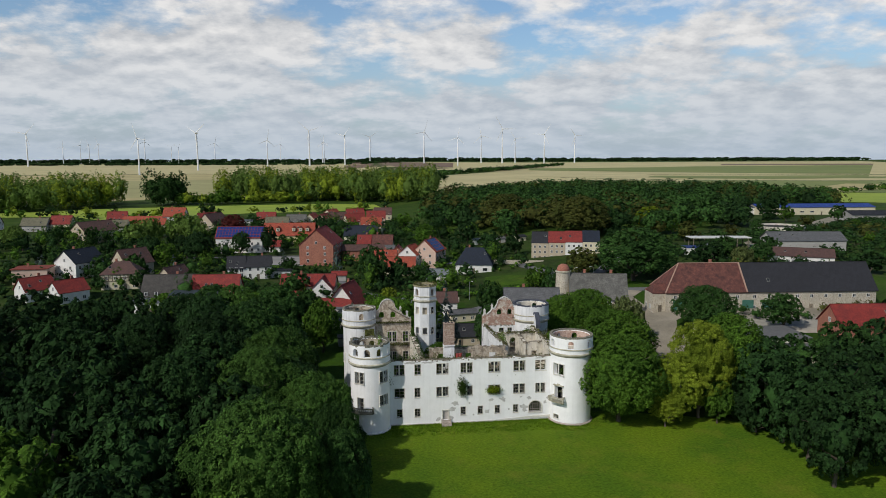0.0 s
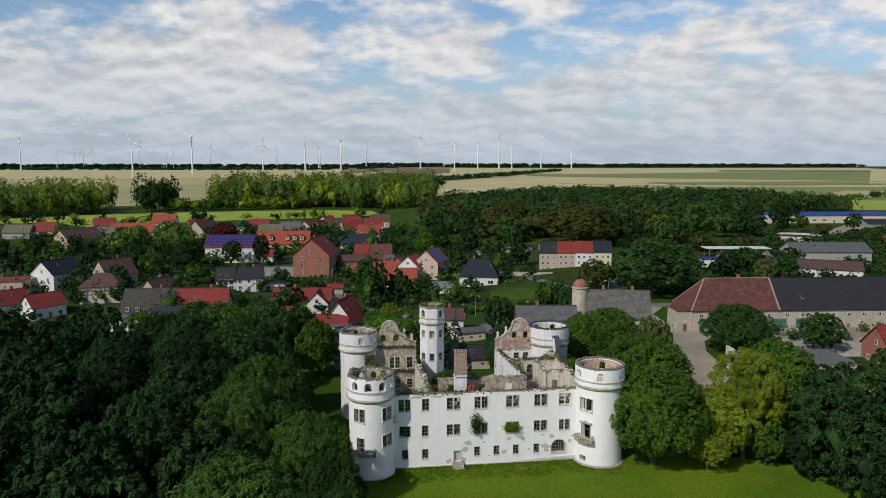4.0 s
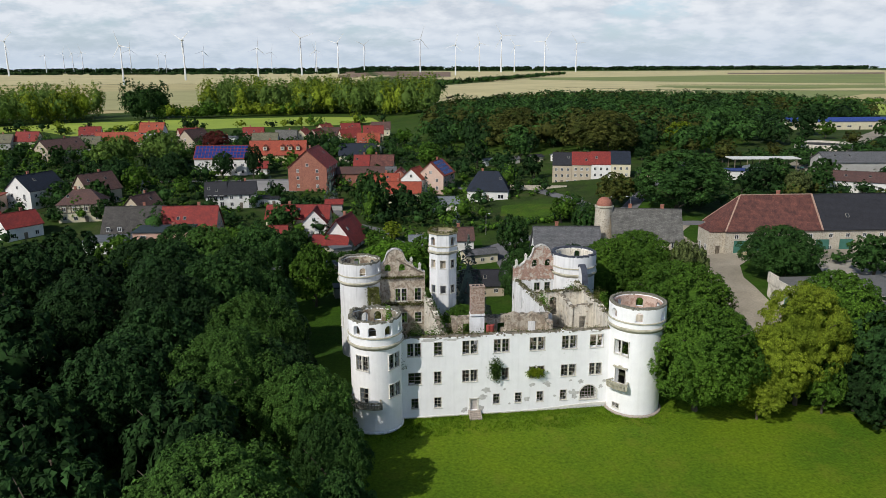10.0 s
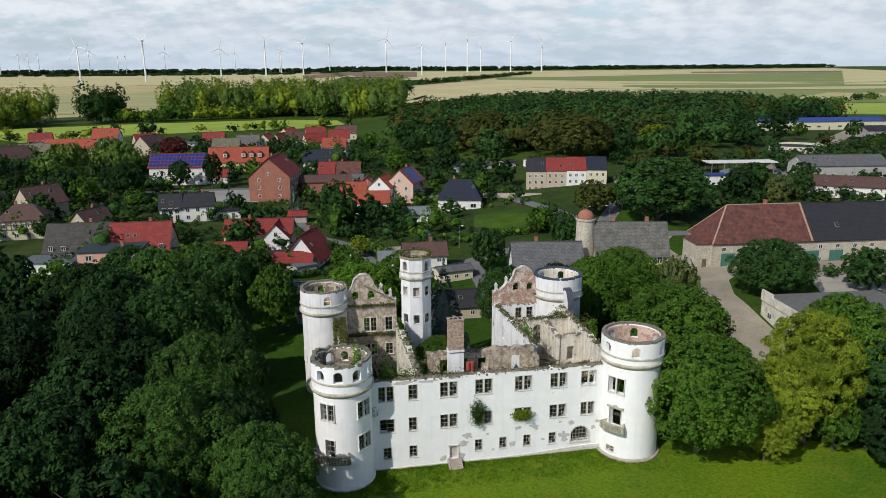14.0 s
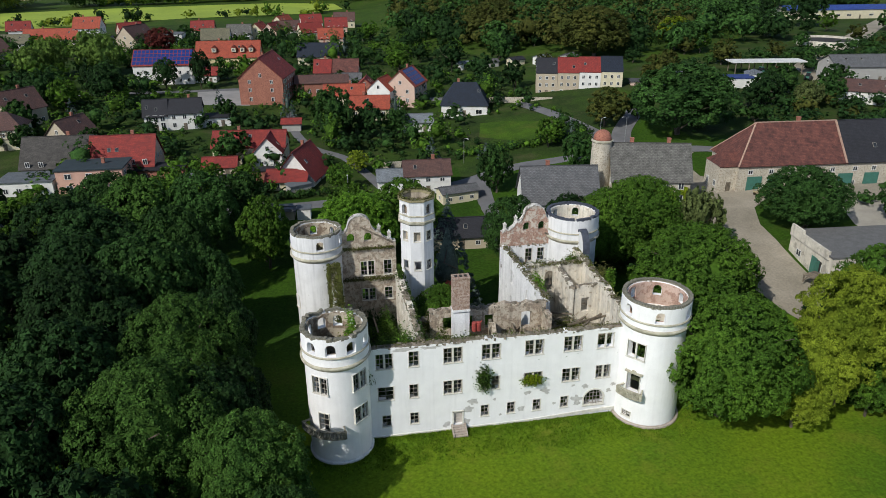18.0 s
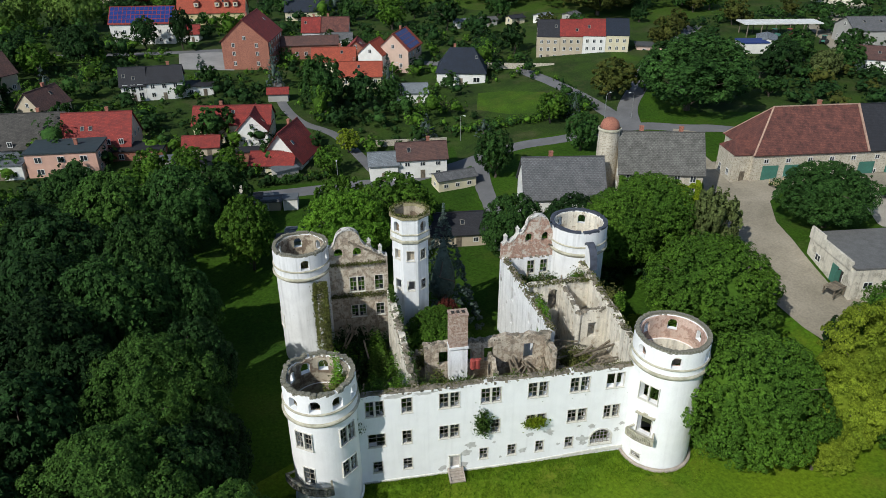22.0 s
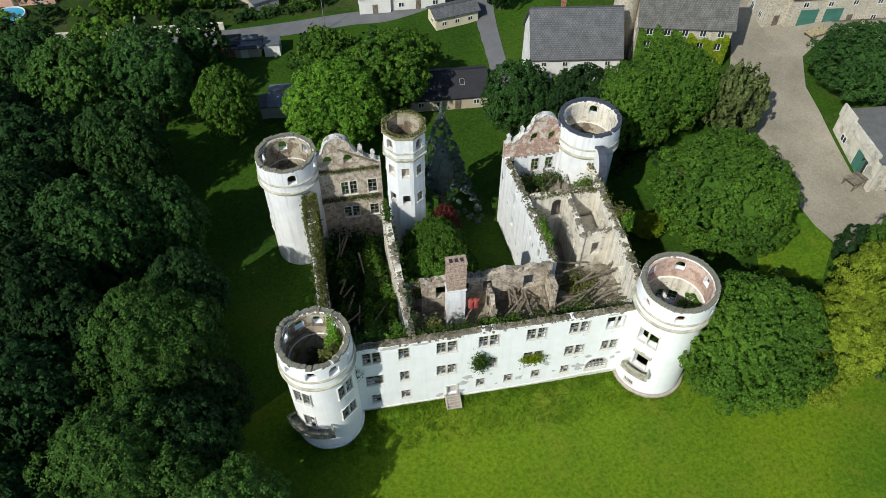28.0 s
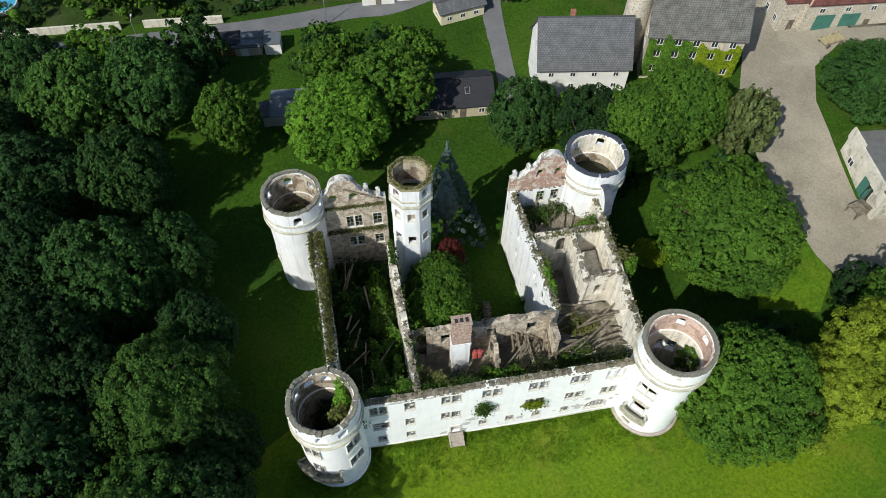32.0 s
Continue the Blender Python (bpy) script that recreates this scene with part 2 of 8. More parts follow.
BRICKY = ruin_mat("brick_ruin", (0.60, 0.53, 0.45), (0.46, 0.29, 0.22), share=0.45, scale=1.4, streak=0.25)
TOWERIN = ruin_mat("stained_tower_plaster", (0.46, 0.40, 0.31), (0.24, 0.18, 0.13), share=0.5, scale=0.7, streak=0.4)
PINKBRICK = ruin_mat("pink_brick_lining", (0.62, 0.46, 0.38), (0.50, 0.33, 0.26), share=0.5, scale=1.2, streak=0.2)
RIMSTONE = mat("weathered_rim_stone", (0.31, 0.29, 0.235), (0.10, 0.10, 0.07), scale=2.2, rough=0.95, bump=0.8, bscale=6, fine=0.35)
MOLD = mat("moulding_stone", (0.50, 0.47, 0.37), (0.27, 0.26, 0.19), scale=1.1, bump=0.4, fine=0.2)
CREAM = mat("cream_window_stone", (0.70, 0.68, 0.62), (0.55, 0.53, 0.47), scale=2.0, bump=0.2, fine=0.12)
SASH = mat("faded_sash_paint", (0.33, 0.31, 0.27), (0.20, 0.19, 0.16), scale=3.0, fine=0.15)
# near-black for unlit openings painted as solid pieces, and for the slurry
DARKROOM = mat("dark_room", (0.03, 0.028, 0.025), scale=1.0, rough=0.95)
TIMBER = mat("rotten_timber", (0.22, 0.18, 0.13), (0.10, 0.085, 0.065), scale=2.0, bump=0.4, rand=0.3)
SLATE_RIM = mat("dark_slate_rim", (0.07, 0.08, 0.11), (0.035, 0.04, 0.055), scale=1.5, rough=0.6)
# overgrown soil and rubble, the shade between the walls put into its near-black colour
SOIL = mat("shaded_overgrown_soil", (0.040, 0.046, 0.020), (0.024, 0.026, 0.014), scale=0.8, rough=0.95, bump=0.8, bscale=4, fine=0.4)
MOSSRIM = mat("mossy_rim_stone", (0.34, 0.30, 0.17), (0.17, 0.155, 0.085), scale=1.5, rough=0.95, bump=0.7, bscale=6, fine=0.3)
RUBBLE = mat("rubble", (0.27, 0.23, 0.18), (0.12, 0.11, 0.08), scale=0.8, bump=0.9, bscale=4, fine=0.4, islands=0.3)
DOORWOOD = mat("grey_door_wood", (0.55, 0.50, 0.47), (0.42, 0.38, 0.35), scale=1.5)
STEPSTONE = mat("step_stone", (0.42, 0.36, 0.31), (0.30, 0.26, 0.22), scale=2.0, bump=0.3)
RUST = mat("red_painted_tank", (0.36, 0.06, 0.05), (0.20, 0.04, 0.03), scale=3.0)
GLASS = mat("window_glass", (0.035, 0.042, 0.05), (0.02, 0.024, 0.028), scale=0.5, rough=0.08, fine=0.1, rand=0.5)
LEAF = {
    "linden": mat("linden_leaves", (0.085, 0.170, 0.017), (0.043, 0.098, 0.012), scale=0.9, islands=0.5, rand=0.15, trans=0.20),
    "maple": mat("maple_leaves", (0.215, 0.275, 0.024), (0.135, 0.190, 0.016), scale=0.9, islands=0.4, rand=0.15, trans=0.24),
    "oak": mat("oak_leaves", (0.042, 0.098, 0.020), (0.020, 0.053, 0.012), scale=0.9, islands=0.5, rand=0.22, trans=0.16),
    "sycamore": mat("sycamore_leaves", (0.064, 0.132, 0.022), (0.033, 0.080, 0.014), scale=0.9, islands=0.5, rand=0.15, trans=0.18),
    # deep green leaves, darkened further in colour for shade in the wood
    "dark": mat("shade_dark_leaves", (0.023, 0.057, 0.014), (0.011, 0.031, 0.008), scale=0.9, islands=0.5, rand=0.25, trans=0.12),
    "yellow": mat("yellowing_leaves", (0.19, 0.24, 0.012), (0.10, 0.165, 0.010), scale=0.9, islands=0.4, rand=0.15, trans=0.28),
    # poplar green, lifted so the far belts carry stronger sun in their colour
    "poplar": mat("sunlit_poplar_leaves", (0.150, 0.235, 0.048), (0.100, 0.170, 0.034), scale=0.05, islands=0.35, rand=0.15, trans=0.3),
    "ash": mat("ash_leaves", (0.115, 0.235, 0.020), (0.065, 0.150, 0.015), scale=0.9, islands=0.45, rand=0.15, trans=0.22),
    "birch": mat("birch_leaves", (0.120, 0.150, 0.050), (0.075, 0.100, 0.032), scale=0.9, islands=0.45, rand=0.15, trans=0.25),
    "spruce": mat("blue_spruce_needles", (0.105, 0.145, 0.125), (0.055, 0.080, 0.068), scale=0.9, islands=0.35, rand=0.15, trans=0.08),
    "brown": mat("browning_leaves", (0.080, 0.085, 0.018), (0.046, 0.060, 0.013), scale=0.9, islands=0.4, rand=0.2, trans=0.18),
    "red": mat("copper_leaves", (0.130, 0.030, 0.024), (0.070, 0.018, 0.014), scale=0.9, islands=0.35, rand=0.2, trans=0.18),
    "ivy": mat("ivy_leaves", (0.058, 0.104, 0.016), (0.028, 0.059, 0.011), scale=0.6, islands=0.5, trans=0.2),
    "weeds": mat("dry_weeds", (0.120, 0.135, 0.035), (0.075, 0.080, 0.025), scale=0.6, islands=0.4, trans=0.2),
}
BARK = mat("bark", (0.10, 0.08, 0.06), (0.05, 0.04, 0.03), scale=2.0, bump=0.8)
ASPHALT = mat("grey_asphalt", (0.15, 0.15, 0.157), (0.115, 0.115, 0.12), scale=0.3, rough=0.9, fine=0.12, coords="Object")
GRAVEL = mat("pale_gravel", (0.31, 0.275, 0.217), (0.215, 0.192, 0.147), scale=0.12, rough=0.95, fine=0.18, bump=0.3, bscale=2)


# ---- shapes
class Shape:
    """Collects vertices and faces for one mesh, with an optional length and slope coordinate for each corner."""

    def __init__(self):
        self.v, self.f, self.uv = [], [], []

    def face(self, pts, uv=None):
        k = len(self.v)
        self.v += [tuple(p) for p in pts]
        self.f.append(tuple(range(k, k + len(pts))))
        self.uv += uv or [(0.0, 0.0)] * len(pts)

    def box(self, c, s, rot=0.0, taper=1.0):
        """A box about the point c with the sizes s, turned about the upright axis; its top may taper."""
        ca, sa = math.cos(rot), math.sin(rot)
        p = []
        for z in (-0.5, 0.5):
            q = taper if z > 0 else 1.0
            for x, y in ((-0.5, -0.5), (0.5, -0.5), (0.5, 0.5), (-0.5, 0.5)):
                a, b = x * s[0] * q, y * s[1] * q
                p.append((c[0] + a * ca - b * sa, c[1] + a * sa + b * ca, c[2] + z * s[2]))
        for i in ((3, 2, 1, 0), (4, 5, 6, 7), (0, 1, 5, 4), (1, 2, 6, 5), (2, 3, 7, 6), (3, 0, 4, 7)):
            self.face([p[k] for k in i])

    def beam(self, a, b, w, h=None):
        """A squared beam from a to b."""
        a, b = Vector(a), Vector(b)
        d = (b - a).normalized()
        u = d.cross(Vector((0, 0, 1)))
        u = u.normalized() if u.length > 1e-3 else Vector((1, 0, 0))
        v = u.cross(d)
        h = h or w
        ring = [u * w / 2 * i + v * h / 2 * j for i, j in ((-1, -1), (1, -1), (1, 1), (-1, 1))]
        for k in range(4):
            m = (k + 1) % 4
            self.face([a + ring[k], a + ring[m], b + ring[m], b + ring[k]])
        self.face([a + r for r in reversed(ring)])
        self.face([b + r for r in ring])

    def tube(self, pts, radii, sides=8, cap=True):
        """A round limb through the points."""
        rings = []
        for k, (p, r) in enumerate(zip(pts, radii)):
            d = (Vector(pts[min(k + 1, len(pts) - 1)]) - Vector(pts[max(k - 1, 0)])).normalized()
            u = d.cross(Vector((0.31, 0.95, 0.02))).normalized()
            v = d.cross(u)
            rings.append([Vector(p) + (u * math.cos(a) + v * math.sin(a)) * r for a in (2 * math.pi * i / sides for i in range(sides))])
        for a, b in zip(rings, rings[1:]):
            for i in range(sides):
                j = (i + 1) % sides
                self.face([a[i], a[j], b[j], b[i]])
        if cap:
            self.face(rings[-1])
            self.face(list(reversed(rings[0])))

    def lathe(self, c, profile, sides=48, a0=0.0, a1=2 * math.pi):
        """A turned body: profile is a list of radius, height."""
        full = abs(a1 - a0 - 2 * math.pi) < 1e-6
        for (r0, z0), (r1, z1) in zip(profile, profile[1:]):
            for i in range(sides):
                a, b = a0 + (a1 - a0) * i / sides, a0 + (a1 - a0) * (i + 1) / sides
                q = [(c[0] + r * math.cos(t), c[1] + r * math.sin(t), c[2] + z) for r, z, t in ((r0, z0, a), (r0, z0, b), (r1, z1, b), (r1, z1, a))]
                self.face(q)
        return full

    def mesh(self, name, material, smooth=False):
        me = bpy.data.meshes.new(name)
        me.from_pydata(self.v, [], self.f)
        lay = me.uv_layers.new(name="uv")
        lay.data.foreach_set("uv", np.array(self.uv, np.float32).ravel())
        me.materials.append(material)
        bm = bmesh.new()
        bm.from_mesh(me)
        bmesh.ops.remove_doubles(bm, verts=bm.verts, dist=0.0008)
        bm.to_mesh(me)
        bm.free()
        if smooth:
            me.polygons.foreach_set("use_smooth", [True] * len(me.polygons))
        return me


def part(name, shape, material, parent, label="", smooth=False):
    """One mesh object under a thing or a part."""
    ob = new(name, shape.mesh(name, material, smooth) if isinstance(shape, Shape) else shape)
    ob.parent = parent
    if parent is not None and parent.data is not None:
        ob.matrix_parent_inverse = parent.matrix_basis.inverted()
    if label:
        tagged(ob, label)
    return ob


def grid_wall(place, us, zs, void, zmap=None, caps=(True, True)):
    """A wall over a grid of lengths us and heights zs with openings where void(u, z) holds. place(u, w, z) gives
    the point, w 0 outside and 1 inside. Reveals close every opening, so that it goes through."""
    s = Shape()
    zmap = zmap or (lambda u, k: zs[k])
    n, m = len(us) - 1, len(zs) - 1
    solid = [[not void((us[i] + us[i + 1]) / 2, (zs[k] + zs[k + 1]) / 2) for k in range(m)] for i in range(n)]
    P = lambda i, w, k: place(us[i], w, zmap(us[i], k))
    for i in range(n):
        for k in range(m):
            if not solid[i][k]:
                continue
            s.face([P(i, 0, k), P(i + 1, 0, k), P(i + 1, 0, k + 1), P(i, 0, k + 1)])
            s.face([P(i + 1, 1, k), P(i, 1, k), P(i, 1, k + 1), P(i + 1, 1, k + 1)])
            if (i > 0 and not solid[i - 1][k]) or (i == 0 and caps[0]):
                s.face([P(i, 1, k), P(i, 0, k), P(i, 0, k + 1), P(i, 1, k + 1)])
            if (i < n - 1 and not solid[i + 1][k]) or (i == n - 1 and caps[1]):
                s.face([P(i + 1, 0, k), P(i + 1, 1, k), P(i + 1, 1, k + 1), P(i + 1, 0, k + 1)])
            if k == m - 1 or not solid[i][k + 1]:
                s.face([P(i, 0, k + 1), P(i + 1, 0, k + 1), P(i + 1, 1, k + 1), P(i, 1, k + 1)])
            if k == 0 or not solid[i][k - 1]:
                s.face([P(i, 1, k), P(i + 1, 1, k), P(i + 1, 0, k), P(i, 0, k)])
    return s


def cuts(lo, hi, openings, step, lim=0.0):
    """Sorted grid lines between lo and hi that keep every opening's edges and leave no gap over step."""
    marks = sorted({lo, hi, *(round(v, 4) for o in openings for v in o if lo < v < hi)})
    out = [marks[0]]
    for v in marks[1:]:
        k = max(1, math.ceil((v - out[-1]) / step))
        a = out[-1]
        out += [a + (v - a) * j / k for j in range(1, k + 1)]
    return out


def ragged(seed, amp, step=1.1):
    """Heights of a broken wall top along its length."""
    def f(u):
        p = Vector((u / step, seed * 7.3, 0.4))
        return amp * (noise.noise(p) + 0.5 * noise.noise(p * 2.7))
    return f


def straight_wall(a, b, thick, height, openings=(), rag=0.0, seed=1, base=0.0, arches=(), step=0.8):
    """A wall from a to b (outside on the right-hand side of the way from a to b). openings: u0, u1, z0, z1; arches: the same with rise."""
    a, b = Vector((*a, 0)), Vector((*b, 0))
    d = (b - a)
    L = d.length
    d.normalize()
    out = Vector((d.y, -d.x, 0))
    f = ragged(seed, rag) if rag else (lambda u: 0.0)
    holes = [tuple(o) for o in openings] + [tuple(o[:4]) for o in arches]
    us = cuts(0.0, L, [(o[0], o[1]) for o in openings] + [tuple(o[0] + (o[1] - o[0]) * j for j in (0, 0.004, 0.03, 0.1, 0.2, 0.35, 0.5, 0.65, 0.8, 0.9, 0.97, 0.996, 1)) for o in arches], step)
    zs = cuts(base, height, [(o[2], o[3]) for o in holes], 2.5)
    def void(u, z):
        return any(o[0] < u < o[1] and o[2] < z < o[3] for o in holes)
    def zmap(u, k):
        z = zs[k]
        if k == len(zs) - 1:
            return z + f(u)
        for o in arches:
            if abs(z - o[3]) < 1e-3 and o[0] + 1e-3 < u < o[1] - 1e-3:
                q = (2 * u - o[0] - o[1]) / (o[1] - o[0])
                return z - o[4] * (1 - math.sqrt(max(0.0, 1 - q * q)))
        return z
    def place(u, w, z):
        return a + d * u - out * (thick * w) + Vector((0, 0, z))
    return grid_wall(place, us, zs, void, zmap)


def round_wall(c, r_out, r_in, z0, z1, openings=(), rag=0.0, seed=1, sides=56, crest=None):
    """A round wall. openings: angle in degrees of the middle, width in metres, z0, z1, rise of the arch."""
    holes = []
    for ang, w, a, b, rise in openings:
        h = math.degrees(w / 2 / r_out)
        holes.append((ang - h, ang + h, a, b, rise))
    f = ragged(seed, rag, 0.25) if rag else (lambda u: 0.0)
    crest = crest or (lambda u: 0.0)
    us = cuts(-180.0, 180.0, [tuple(o[0] + (o[1] - o[0]) * j / (6 if o[4] else 1) for j in range(7 if o[4] else 2)) for o in holes], 360 / sides)
    zs = cuts(z0, z1, [(o[2], o[3]) for o in holes], 3.0)
    def void(u, z):
        return any(o[0] < u < o[1] and o[2] < z < o[3] for o in holes)
    def zmap(u, k):
        z = zs[k]
        if k == len(zs) - 1:
            return z + f(u / 10) + crest(u)
        for o in holes:
            if o[4] and abs(z - o[3]) < 1e-3 and o[0] - 1e-3 <= u <= o[1] + 1e-3:
                q = (2 * u - o[0] - o[1]) / (o[1] - o[0])
                return z - o[4] * (1 - math.sqrt(max(0.0, 1 - q * q)))
        return z
    def place(u, w, z):
        t = radians(u)
        r = r_out * (1 - w) + r_in * w
        return Vector((c[0] + r * math.cos(t), c[1] + r * math.sin(t), z))
    return grid_wall(place, us, zs, void, zmap, caps=(False, False))


# ---- ground
def smooth(a, b, x):
    t = min(1.0, max(0.0, (x - a) / (b - a)))
    return t * t * (3 - 2 * t)


def ground_z(x, y):
    """The land: level round the castle, rising behind it and towards the farmyard, then a wide plain."""
    z = min(7.0, max(0.0, 0.12 * (x - 20))) * min(1.0, max(0.0, (y + 5) / 40)) * (1 - smooth(250, 900, abs(x)) * 0.5)
    z += 0.04 * min(160.0, max(0.0, y - 30))
    z += 16 * smooth(900, 4300, math.hypot(x, y))
    return z


def axis(lo, hi, fine_lo, fine_hi, step, grow):
    out, v, s = [], fine_lo, step
    while v < fine_hi:
        out.append(v)
        v += step
    out.append(fine_hi)
    v, s = fine_hi, step
    while v < hi:
        s *= grow
        v = min(hi, v + s)
        out.append(v)
    v, s, low = fine_lo, step, []
    while v > lo:
        s *= grow
        v = max(lo, v - s)
        low.append(v)
    return low[::-1] + out


gx, gy = axis(-4700, 4700, -120, 160, 5, 1.22), axis(-700, 4700, -80, 240, 5, 1.2)
gs = Shape()
gs.v = [(x, y, ground_z(x, y)) for y in gy for x in gx]
nx = len(gx)
gs.f = [(j * nx + i, j * nx + i + 1, (j + 1) * nx + i + 1, (j + 1) * nx + i) for j in range(len(gy) - 1) for i in range(nx - 1)]
gs.uv = [(0.0, 0.0)] * (4 * len(gs.f))


def grass_mat(name, bright, dull, dry, scale=0.05):
    """Mown grass: broad patches, streaks of drier blades and a fine grain."""
    m = mat(name, bright, dull, scale=scale, rough=0.95, fine=0.30, bscale=1.6, bump=0.5, spec=0.1)
    n, l = m.node_tree.nodes, m.node_tree.links
    b = n["Principled BSDF"]
    src = b.inputs["Base Color"].links[0].from_socket
    tc = n.new("ShaderNodeTexCoord")
    no = n.new("ShaderNodeTexNoise"); no.inputs["Scale"].default_value, no.inputs["Detail"].default_value, no.inputs["Roughness"].default_value = 0.11, 9, 0.7
    l.new(tc.outputs["Object"], no.inputs["Vector"])
    rp = n.new("ShaderNodeValToRGB"); rp.color_ramp.elements[0].position, rp.color_ramp.elements[1].position = 0.52, 0.78
    l.new(no.outputs["Fac"], rp.inputs[0])
    mx = n.new("ShaderNodeMix"); mx.data_type = "RGBA"
    l.new(rp.outputs[0], mx.inputs["Factor"]); l.new(src, mx.inputs["A"]); mx.inputs["B"].default_value = (*dry, 1)
    l.new(mx.outputs["Result"], b.inputs["Base Color"])
    tuft = n.new("ShaderNodeTexNoise"); tuft.inputs["Scale"].default_value, tuft.inputs["Detail"].default_value, tuft.inputs["Roughness"].default_value = 3.2, 5, 0.7
    l.new(tc.outputs["Object"], tuft.inputs["Vector"])
    span = n.new("ShaderNodeMapRange")
    span.inputs["From Min"].default_value, span.inputs["From Max"].default_value, span.inputs["To Min"].default_value, span.inputs["To Max"].default_value = 0.30, 0.70, 0.70, 1.30
    l.new(tuft.outputs["Fac"], span.inputs["Value"])
    grain = n.new("ShaderNodeMix"); grain.data_type, grain.blend_type = "RGBA", "MULTIPLY"
    grain.inputs["Factor"].default_value = 1.0
    l.new(mx.outputs["Result"], grain.inputs["A"]); l.new(span.outputs[0], grain.inputs["B"])
    l.new(grain.outputs["Result"], b.inputs["Base Color"])
    return m


ROUGH = grass_mat("rough_grass", (0.046, 0.088, 0.010), (0.028, 0.056, 0.009), (0.085, 0.090, 0.030))
LAWN = grass_mat("lawn_grass", (0.112, 0.176, 0.008), (0.050, 0.115, 0.008), (0.150, 0.172, 0.018), 0.035)
ground = new("ground", gs.mesh("ground", ROUGH, True))
tagged(ground, "green grass land, level by the castle, rising to the village", "ground", kind="structure")


def sheet(name, pts, material, label, lift=0.05, step=6.0, category="field", kind="structure"):
    """A sheet that follows the ground inside a polygon of corners."""
    s = Shape()
    bm = bmesh.new()
    vs = [bm.verts.new((x, y, 0)) for x, y in pts]
    bm.faces.new(vs)
    bmesh.ops.triangulate(bm, faces=bm.faces)
    lo = min(max(abs(b[0] - a[0]), abs(b[1] - a[1])) for a, b in zip(pts, pts[1:]))
    for _ in range(7):
        long = [e for e in bm.edges if e.calc_length() > step]
        if not long or len(bm.faces) > 6000:
            break
        bmesh.ops.subdivide_edges(bm, edges=long, cuts=1)
        bmesh.ops.triangulate(bm, faces=[f for f in bm.faces if len(f.verts) > 3])
    for v in bm.verts:
        v.co.z = ground_z(v.co.x, v.co.y) + lift
    bmesh.ops.recalc_face_normals(bm, faces=bm.faces)
    if sum(f.normal.z for f in bm.faces) < 0:
        bmesh.ops.reverse_faces(bm, faces=bm.faces)
    me = bpy.data.meshes.new(name)
    bm.to_mesh(me)
    bm.free()
    me.materials.append(material)
    return tagged(new(name, me), label, category, kind=kind)


def ribbon(name, pts, width, material, label, lift=0.06, category="road"):
    """A road of one width along a line of points, smoothed."""
    fine = []
    for k in range(len(pts) - 1):
        p0, p1, p2, p3 = pts[max(k - 1, 0)], pts[k], pts[k + 1], pts[min(k + 2, len(pts) - 1)]
        for j in range(8):
            t = j / 8
            fine.append(tuple(0.5 * (2 * b + (c - a) * t + (2 * a - 5 * b + 4 * c - d) * t * t + (3 * b - a - 3 * c + d) * t ** 3) for a, b, c, d in zip(p0, p1, p2, p3)))
    fine.append(pts[-1])
    s = Shape()
    rows = []
    for k, p in enumerate(fine):
        a, b = Vector(fine[max(k - 1, 0)]), Vector(fine[min(k + 1, len(fine) - 1)])
        d = (b - a).normalized()
        q = Vector((-d.y, d.x))
        row = []
        for w in (-0.5, -0.25, 0, 0.25, 0.5):
            c = Vector(p) + q * width * w
            row.append((c.x, c.y, ground_z(c.x, c.y) + lift + 0.04 * (1 - 4 * w * w)))
        rows.append(row)
    for r0, r1 in zip(rows, rows[1:]):
        for j in range(4):
            s.face([r0[j + 1], r0[j], r1[j], r1[j + 1]])
    ob = new(name, s.mesh(name, material))
    return tagged(ob, label, category, kind="structure")


sheet("lawn", [(-27, -60), (-60, -120), (-60, -260), (120, -260), (120, -80), (75, -30), (56, -5), (30, 3), (-16.5, 5), (-23, 1), (-31, -10)], LAWN, "bright mown lawn before the castle", 0.025, 6, "lawn")

# ---- the castle
castle = tagged(new("castle_ruin"), "white roofless castle ruin with four round corner towers", "castle")
WIN, PANE = {}, {}


